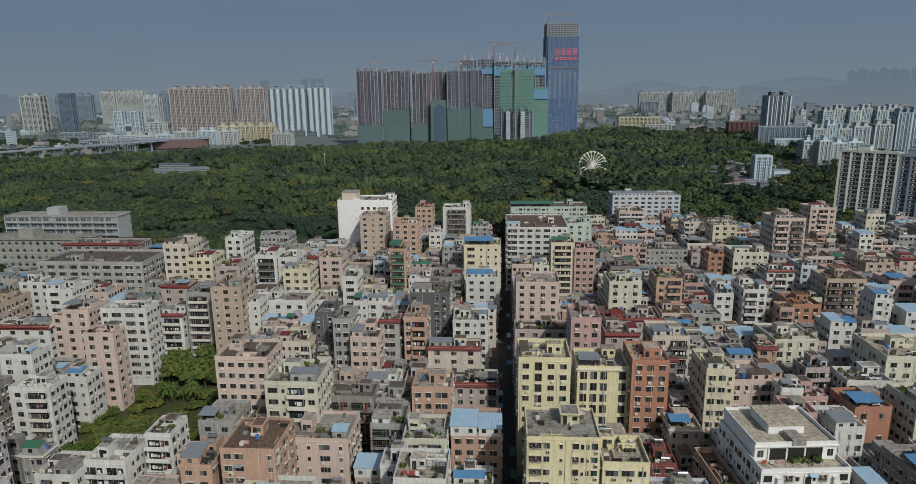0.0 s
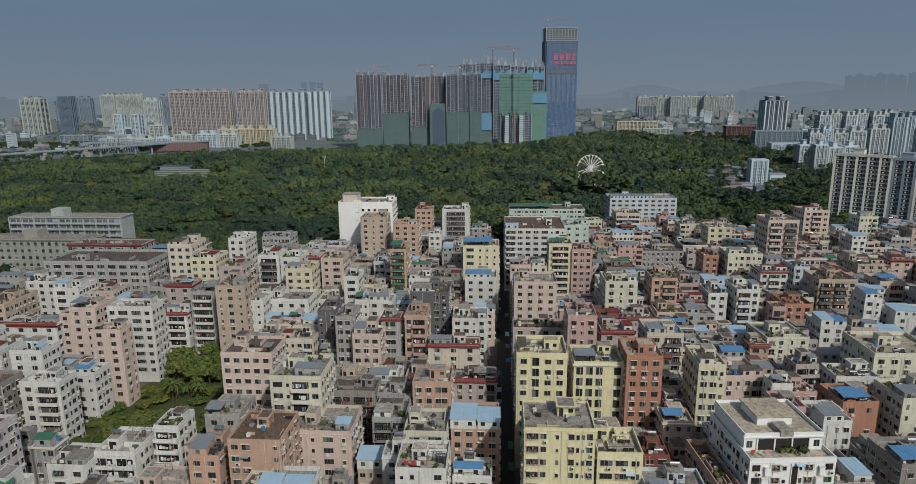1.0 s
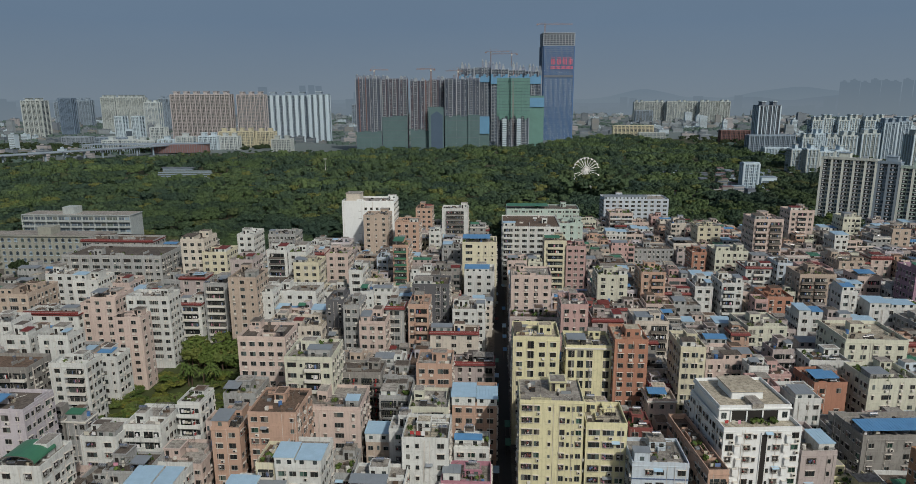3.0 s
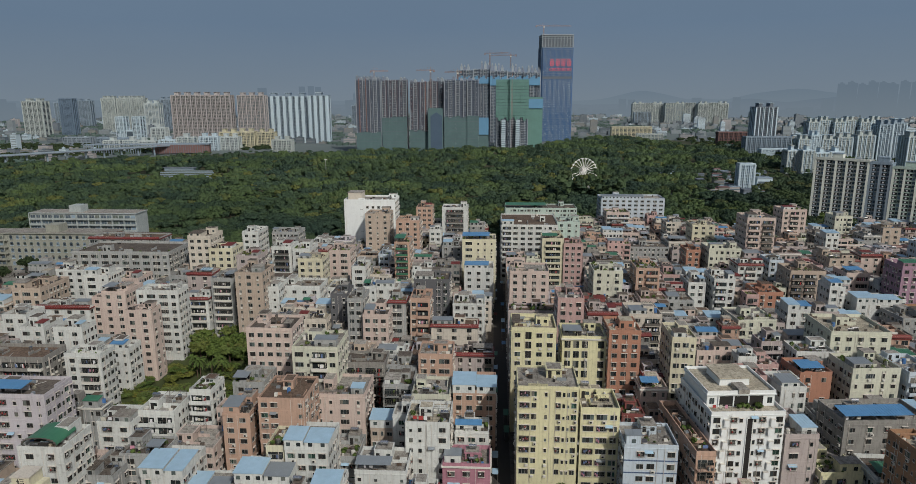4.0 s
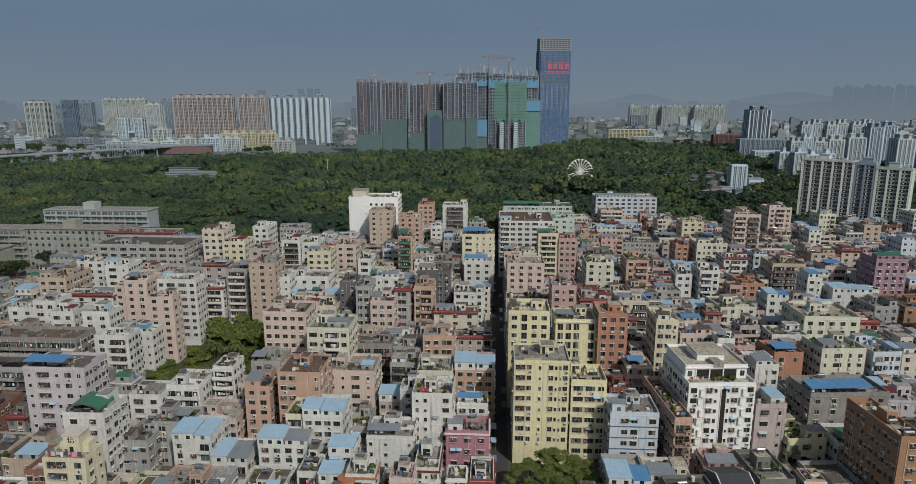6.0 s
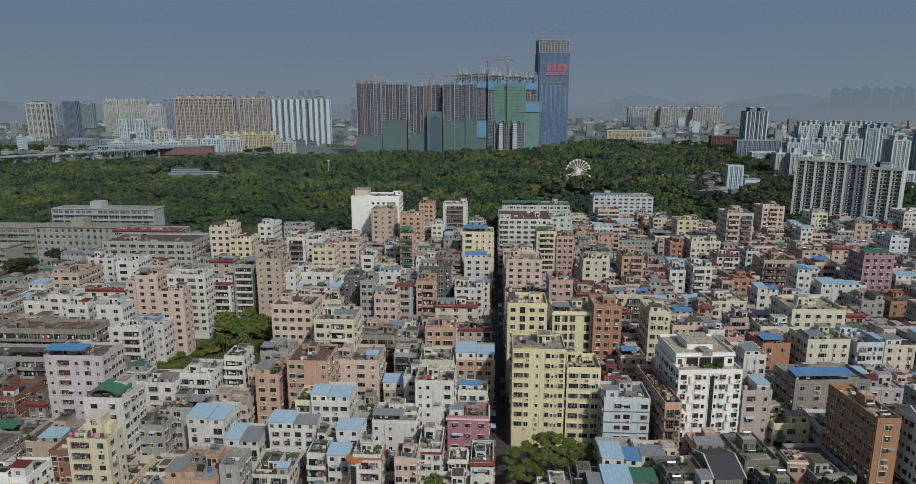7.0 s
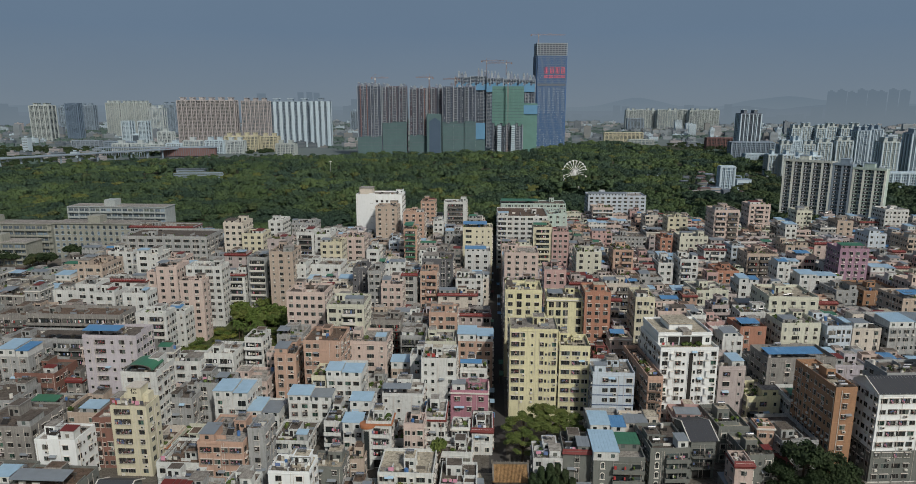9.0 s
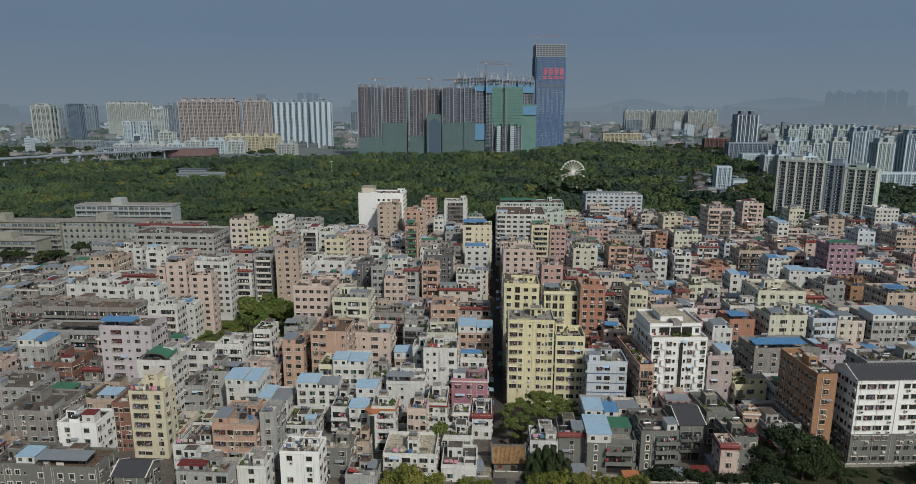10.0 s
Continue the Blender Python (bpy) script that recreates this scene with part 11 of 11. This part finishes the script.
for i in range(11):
    tree(44 + i * 3.6 + r.uniform(-1, 1), 79.5 + r.uniform(-2, 2), r.uniform(3.6, 5.4), r.uniform(2.8, 3.8), 430 + i, "low tree along the verge with shade in its leaf colour", LEAF_DARK, leaves=1700, size=0.068)
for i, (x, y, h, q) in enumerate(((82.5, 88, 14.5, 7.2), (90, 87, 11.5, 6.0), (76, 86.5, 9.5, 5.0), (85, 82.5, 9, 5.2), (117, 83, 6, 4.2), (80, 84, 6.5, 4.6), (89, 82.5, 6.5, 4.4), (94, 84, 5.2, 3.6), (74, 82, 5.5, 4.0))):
    tree(x, y, h, q, 500 + i, "large banyan below the houses with shade in its dark leaf colour", LEAF_DARK, leaves=4200, size=0.05)


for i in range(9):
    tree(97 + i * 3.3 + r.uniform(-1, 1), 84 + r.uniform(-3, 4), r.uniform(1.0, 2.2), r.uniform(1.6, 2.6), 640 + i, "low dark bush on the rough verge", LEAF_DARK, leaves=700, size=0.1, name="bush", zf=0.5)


tree(-14.2, 87.9, 12.5, 2.2, 660, "slim climbing green tree between two houses", LEAF_STREET, leaves=2400, size=0.1, zf=1.9)


def conifer(x, y, h, rad, seed, label):
    """A dense dark conifer: a cone of drooping sprays down to the ground."""
    r, g = random.Random(seed), np.random.default_rng(seed)
    root = thing("conifer", pose(x, y, 0), label, "conifer", "temple trees")
    part("trunk", Shape().tube((0, 0, -0.3), (0, 0, h * 0.96), 0.2, BARK, 6, 0.04), root)
    n = 2600
    t = g.uniform(0, 1, n) ** 0.75
    a = g.uniform(0, 6.28, n)
    q = rad * (1.08 - t * 0.8) * (0.72 + 0.28 * np.sin(a * 3 + seed) * np.cos(t * 17 + seed)) * g.uniform(0.7, 1.05, n)
    p = np.stack([q * np.cos(a), q * np.sin(a), 0.2 + t * (h - 0.4)], 1)
    u = np.stack([-np.sin(a), np.cos(a), g.normal(0, 0.3, n)], 1) * (0.2 + 0.16 * g.uniform(0, 1, n))[:, None]
    v = np.stack([np.cos(a) * 0.6, np.sin(a) * 0.6, -0.5 + g.normal(0, 0.3, n)], 1) * 0.42
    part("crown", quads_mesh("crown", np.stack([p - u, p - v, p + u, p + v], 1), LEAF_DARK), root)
    return root


for i, (x, y, h, q) in enumerate(((10.8, 79, 7.6, 2.4), (13.0, 80, 9.0, 2.7), (15.2, 79.5, 10.2, 2.9), (17.2, 80.5, 9.6, 2.7), (19, 79.5, 8.6, 2.8), (12.2, 77, 6.6, 2.4), (16.2, 77.4, 8.0, 2.6), (20.8, 78.4, 7.0, 2.4))):
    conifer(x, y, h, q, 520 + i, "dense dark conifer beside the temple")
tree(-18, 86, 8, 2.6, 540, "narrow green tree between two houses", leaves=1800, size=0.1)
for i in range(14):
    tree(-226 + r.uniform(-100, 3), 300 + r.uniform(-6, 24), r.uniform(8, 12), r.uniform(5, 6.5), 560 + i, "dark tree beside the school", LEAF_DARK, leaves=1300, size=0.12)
tree(247, 462, 17, 9.0, 580, "large yellow-green tree before the apartment slabs", LEAF_NEAR, leaves=3000, size=0.09)

# the old tiled hall by the street
TILE_OCHRE = roof_material("ochre_barrel_tile", (176, 142, 98), 0.1)
BRICK_GREY = wall_material("grey_brick", (122, 116, 106), 0.9)
hall = thing("village_temple", pose(1.2, 82.2, 0, 0, 0, 2), "old grey brick temple hall with an ochre tiled gable roof", "temple")
part("wall", Shape().box(0, 0, -0.3, 8.2, 7, 3.4, BRICK_GREY, False), hall)
ro = Shape()
for k in range(26):
    x = -0.6 + k * 0.36
    for a, b in (((-0.9, 3.2), (3.5, 6.0)), ((3.5, 6.0), (7.9, 3.2))):
        ro.poly([(x, a[0], a[1]), (x + 0.36, a[0], a[1]), (x + 0.36, b[0], b[1]), (x, b[0], b[1])], TILE_OCHRE)
        ro.tube((x, a[0], a[1] + 0.07), (x, b[0], b[1] + 0.07), 0.1, TILE_OCHRE, 5)
for gx in (0.0, 8.2):
    ro.poly([(gx, 0, 3.4), (gx, 7, 3.4), (gx, 3.5, 5.9)], BRICK_GREY).poly([(gx, 0, 3.4), (gx, 3.5, 5.9), (gx, 7, 3.4)], BRICK_GREY)
part("roof", ro, hall, "ochre barrel tile roof")
rg = Shape().box(-0.7, 3.3, 5.95, 8.9, 3.7, 6.5, BRICK_GREY)
for x, e in ((-0.7, -1), (8.9, 1)):
    rg.prism([(x - 0.3, 3.3), (x + 0.3, 3.3), (x + 0.3, 3.7), (x - 0.3, 3.7)], 6.3, 7.1, BRICK_GREY)
for k in range(7):
    rg.tube((0.4 + k * 1.2, 3.5, 6.4), (0.4 + k * 1.2, 3.5, 6.95), 0.2, BRICK_GREY, 6, 0.05)
for x in (-0.7, 8.62):
    for a, b in ((-0.9, 3.5), (3.5, 7.9)):
        za, zb = (3.4, 6.2) if a < 0 else (6.2, 3.4)
        rg.poly([(x, a, za + 0.25), (x + 0.4, a, za + 0.25), (x + 0.4, b, zb + 0.25), (x, b, zb + 0.25)], BRICK_GREY)
        rg.poly([(x, a, za - 0.2), (x, a, za + 0.25), (x, b, zb + 0.25), (x, b, zb - 0.2)], BRICK_GREY).poly([(x + 0.4, a, za - 0.2), (x + 0.4, b, zb - 0.2), (x + 0.4, b, zb + 0.25), (x + 0.4, a, za + 0.25)], BRICK_GREY)
part("ridge", rg, hall, "grey brick ridge with small finials")
part("door", Shape().box(4.6, -0.06, 0, 6.0, -0.004, 2.2, DARK).box(4.45, -0.1, 0, 4.6, -0.004, 2.35, BRICK_GREY).box(6.0, -0.1, 0, 6.15, -0.004, 2.35, BRICK_GREY).box(4.6, -0.1, 2.2, 6.0, -0.004, 2.35, BRICK_GREY), hall, "dark open doorway")
part("window", Shape().box(1.2, -0.06, 1.1, 2.2, -0.004, 2.2, SHEET_RED).box(1.1, -0.09, 1.0, 2.3, -0.004, 1.1, AC), hall, "small red shutter")

# yards, walls and sheds below the slate houses
YARD = roof_material("yard_screed", (186, 178, 160), 0.3)


def yard_wall(x0, y0, x1, y1, h, mat, label):
    a, b = Vector((x0, y0, 0)), Vector((x1, y1, 0))
    n = (b - a).length
    s = Shape().box(0, -0.12, -0.2, n, 0.12, h, mat, False).box(-0.06, -0.2, h, n + 0.06, 0.2, h + 0.1, AC)
    k = 0.0
    while k < n:
        s.box(k, -0.2, -0.2, k + 0.4, 0.2, h + 0.25, mat)
        k += 3.4
    return single("yard_wall", s, pose(x0, y0, 0, 0, 0, math.degrees(math.atan2(y1 - y0, x1 - x0))), label, "wall", "yard walls")


def lean_to(x, y, w, d, h, top, label):
    q = Shape()
    shed(q, 0, 0, w, d, 0, top, WALL["concrete"], h, 0.5)
    return single("lean_to", q, pose(x, y, 0, 0, 0, 4), label, "shed", "yard sheds")


def terrace(x0, y0, x1, y1, h):
    q = Shape().box(x0, y0, -0.2, x1, y1, h, WALL["concrete"], False).box(x0 - 0.1, y0 - 0.1, h, x1 + 0.1, y1, h + 0.12, YARD)
    return single("terrace", q, pose(0, 0, 0), "pale concrete yard terrace before the houses", "terrace", "yard terraces")


terrace(20.5, 77.5, 27.5, 84.5, 1.6)
terrace(28, 76.5, 41, 81, 1.0)
terrace(42, 77.5, 66, 83.2, 0.8)
terrace(66.5, 78, 78, 85.5, 0.6)
terrace(-8, 73, 0.4, 90, 0.4)
yard_wall(-7, 76.4, 0, 76.4, 2.2, WALL["concrete"], "stained concrete yard wall beside the temple")
yard_wall(1, 79.6, 9.6, 79.6, 1.9, BRICK_GREY, "grey brick wall before the temple")
yard_wall(21, 77, 41, 76, 1.8, WALL["concrete"], "stained concrete yard wall below the houses")
yard_wall(42, 77, 78, 78, 1.6, WALL["concrete"], "stained concrete yard wall below the houses")
yard_wall(100, 90, 128, 92.4, 1.0, WALL["concrete"], "long stained yard wall below the white block")
lean_to(21, 79, 5.5, 4, 2.4, SHEET_GREY, "grey sheet lean-to in a yard")
lean_to(36, 77, 4.5, 3.5, 2.3, SHEET_RUST, "rusty brown sheet lean-to in a yard")
lean_to(47, 79, 6, 3.5, 2.3, SHEET_GREY, "grey sheet lean-to in a yard")
lean_to(55, 80, 5, 3.5, 2.6, SHEET_RED, "dark red sheet lean-to in a yard")
lean_to(61, 84, 4.5, 5, 3.0, SHEET_GREY, "grey sheet lean-to in a yard")
lean_to(73, 91, 9, 6, 4.2, SHEET_RED, "rusty red sheet shed behind the banyan")
lean_to(-7.5, 78, 6, 5, 2.6, SHEET_GREY, "grey sheet lean-to in a yard")


# ---------------------------------------------------------------- marks of single houses
# the white block: boxed air conditioners in two columns, and a dark panel for the shaded slot between the flats
W, H = 18.0, 26.1
box = Shape().box(-0.55, -0.62, 0.0, 0.55, -0.01, 1.75, WALL["snow"]).prism([(-0.6, -0.7), (0.6, -0.7), (0.6, -0.01), (-0.6, -0.01)], 1.75, 1.85, AC)
box = box.mesh("conditioner_box")
for j in range(1, 9):
    for u in (0.185, 0.815):
        part("conditioner_box", box, white_block, "plain white cover of an air conditioner", m=pose(W * u + 0.28 * (1 - 2 * (j % 2)), 0, j * H / 9 + 0.1 + 0.5 * (j % 2)))
part("shaft", Shape().box(W * 0.49, -0.16, 0, W * 0.56, -0.12, H - 1, DARK).box(W * 0.48, -0.2, 0, W * 0.49, -0.01, H - 0.5, WALL["snow"]).box(W * 0.56, -0.2, 0, W * 0.57, -0.01, H - 0.5, WALL["snow"]), white_block, "dark panel standing for the shaded light shaft")

# the green barrel vault on the roof beside the cream tower
q, k = Shape(), 12
arc = [(5.2 - 4.2 * math.cos(math.pi * i / k), 22.6 + 1.8 * math.sin(math.pi * i / k)) for i in range(k + 1)]
for (xa, za), (xb, zb) in zip(arc, arc[1:]):
    q.poly([(xa, 0.3, za), (xb, 0.3, zb), (xb, 7.8, zb), (xa, 7.8, za)], SHEET_GREEN)
    q.box(min(xa, xb), 0.22, min(za, zb) - 0.05, max(xa, xb), 0.3, max(za, zb) + 0.04, RAIL)
part("canopy", q, canopy_house, "green vaulted sheet canopy")
for xa in (1.1, 9.3):
    for ya in (0.5, 4.0, 7.5):
        part("canopy_post", Shape().box(xa - 0.06, ya - 0.06, 21.2, xa + 0.06, ya + 0.06, 22.7, RAIL), canopy_house)

# the pale blue house beside the yellow block: dark blue bands at each floor
NAVY_BAND = plain("navy_tile_band", (74, 92, 124), 0.5, 0, 0.3)
for j in range(1, 6):
    part("tile_band", Shape().box(-0.04, -0.1, j * 19.3 / 6 - 0.16, 12.64, -0.062, j * 19.3 / 6 + 0.14, NAVY_BAND), blue_house, "dark blue tile band")

# the blank white tower at the forest: windows on the upper right, a tiled lift room
W, H = 30.7, 40.1
part("lift_room", Shape().box(1.5, 5, H, 10, 14, H + 4.2, WALL["beige"]).box(1.2, 4.7, H + 4.2, 10.3, 14.3, H + 4.5, ROOF["grey"]), blank_tower, "beige tiled lift room")
for i in range(5):
    part("window", WIN["mid"][0], blank_tower, m=pose(14 + i * 3.4, 0, H - 4.5))
part("seam", Shape().box(12.2, -0.25, 0, 12.6, -0.01, H + 0.5, WALL["snow"]), blank_tower)
for z in range(8):
    part("ledge", Shape().box(9.6, -0.2, 4 + z * 4.4, 11.4, -0.01, 4.2 + z * 4.4, WALL["grey"]), blank_tower)

# the white house with the round stair bay and orange tiles
n = 14
ring = [(0.4 + 1.7 * math.cos(2 * math.pi * i / n), 0.2 + 1.7 * math.sin(2 * math.pi * i / n)) for i in range(n)]
part("stair_bay", Shape().prism(ring, 0, 12.6, WALL["white"]), rust_house, "white round stair bay")
part("bay_glazing", Shape().box(-0.25, -1.75, 0.5, 1.05, -1.38, 11.8, GLASS).box(-0.35, -1.7, 0.4, -0.25, -1.3, 11.9, FRAME).box(1.05, -1.7, 0.4, 1.15, -1.3, 11.9, FRAME), rust_house, "tall dark glazing")
part("bay_tiles", Shape().prism([(0.4 + 2.2 * math.cos(2 * math.pi * i / n), 0.2 + 2.2 * math.sin(2 * math.pi * i / n)) for i in range(n)], 12.6, 13.3, SHEET_RUST), rust_house, "orange tiled rim")

# the cream tower: tall stair room with a painted sign, and washing along the roof edge
z = 20.1
room = part("stair_room", Shape().box(3.6, 2.6, z, 7.4, 6.6, z + 4.6, WALL["cream"], False).box(3.4, 2.4, z + 4.6, 7.6, 6.8, z + 4.85, WALL["beige"]).box(2.2, 3.4, z, 3.6, 6.6, z + 2.6, WALL["cream"], False).box(7.4, 3.8, z, 8.8, 6.6, z + 2.4, WALL["cream"], False).box(5.0, 2.55, z, 5.9, 2.596, z + 2.0, DARK), cream_tower, "cream stair room on the roof")
sg = Shape().box(4.9, 2.56, z + 2.9, 5.15, 2.596, z + 4.3, DARK).box(4.65, 2.56, z + 3.75, 5.2, 2.596, z + 3.9, DARK)
sg.box(5.3, 2.56, z + 4.15, 6.3, 2.596, z + 4.3, DARK).box(5.4, 2.56, z + 3.75, 6.2, 2.596, z + 3.85, DARK).box(5.35, 2.56, z + 2.9, 5.5, 2.596, z + 3.5, DARK).box(6.1, 2.56, z + 2.9, 6.25, 2.596, z + 3.5, DARK)
sg.box(5.5, 2.56, z + 3.4, 6.1, 2.596, z + 3.5, DARK).box(5.5, 2.56, z + 3.15, 6.1, 2.596, z + 3.23, DARK).box(5.5, 2.56, z + 2.9, 6.1, 2.596, z + 3.0, DARK)
part("sign", sg, room, "dark painted strokes")
ln, r = Shape(), random.Random(8)
ln.box(0.3, 0.6, z, 0.36, 0.66, z + 1.9, RAIL).box(9.6, 0.6, z, 9.66, 0.66, z + 1.9, RAIL).box(0.3, 0.61, z + 1.86, 9.66, 0.65, z + 1.9, RAIL)
u = 0.5
while u < 9.0:
    q = r.uniform(0.4, 1.3)
    ln.box(u, 0.62, z + r.uniform(0.5, 1.1), u + q, 0.65, z + 1.85, CLOTH[r.choice((0, 0, 1, 3, 5, 6))])
    u += q + r.uniform(0.05, 0.5)
part("clothes_line", ln, cream_tower, "pink and white washing on a line")


# sheet canopies of the shops along the street
def street_canopy(x, y, w, d, h, top, label):
    q = Shape()
    shed(q, 0, 0, w, d, 0, top, None, h, 0.35)
    return single("shop_canopy", q, pose(x, y, 0.01), label, "canopy", "street canopies")


r = random.Random(61)
y = 108.0
while y < 400:
    top, word = r.choice(((SHEET_BLUE, "blue"), (SHEET_PALE, "pale blue"), (SHEET_GREEN, "green"), (SHEET_RED, "dark red"), (SHEET_GREY, "grey")))
    west = r.random() < 0.5
    street_canopy(-0.3 if west else 3.0, y, 1.5, r.uniform(2.2, 4.0), r.uniform(2.5, 3.4), top, word + " sheet canopy on posts before a street shop")
    y += r.uniform(8, 15)
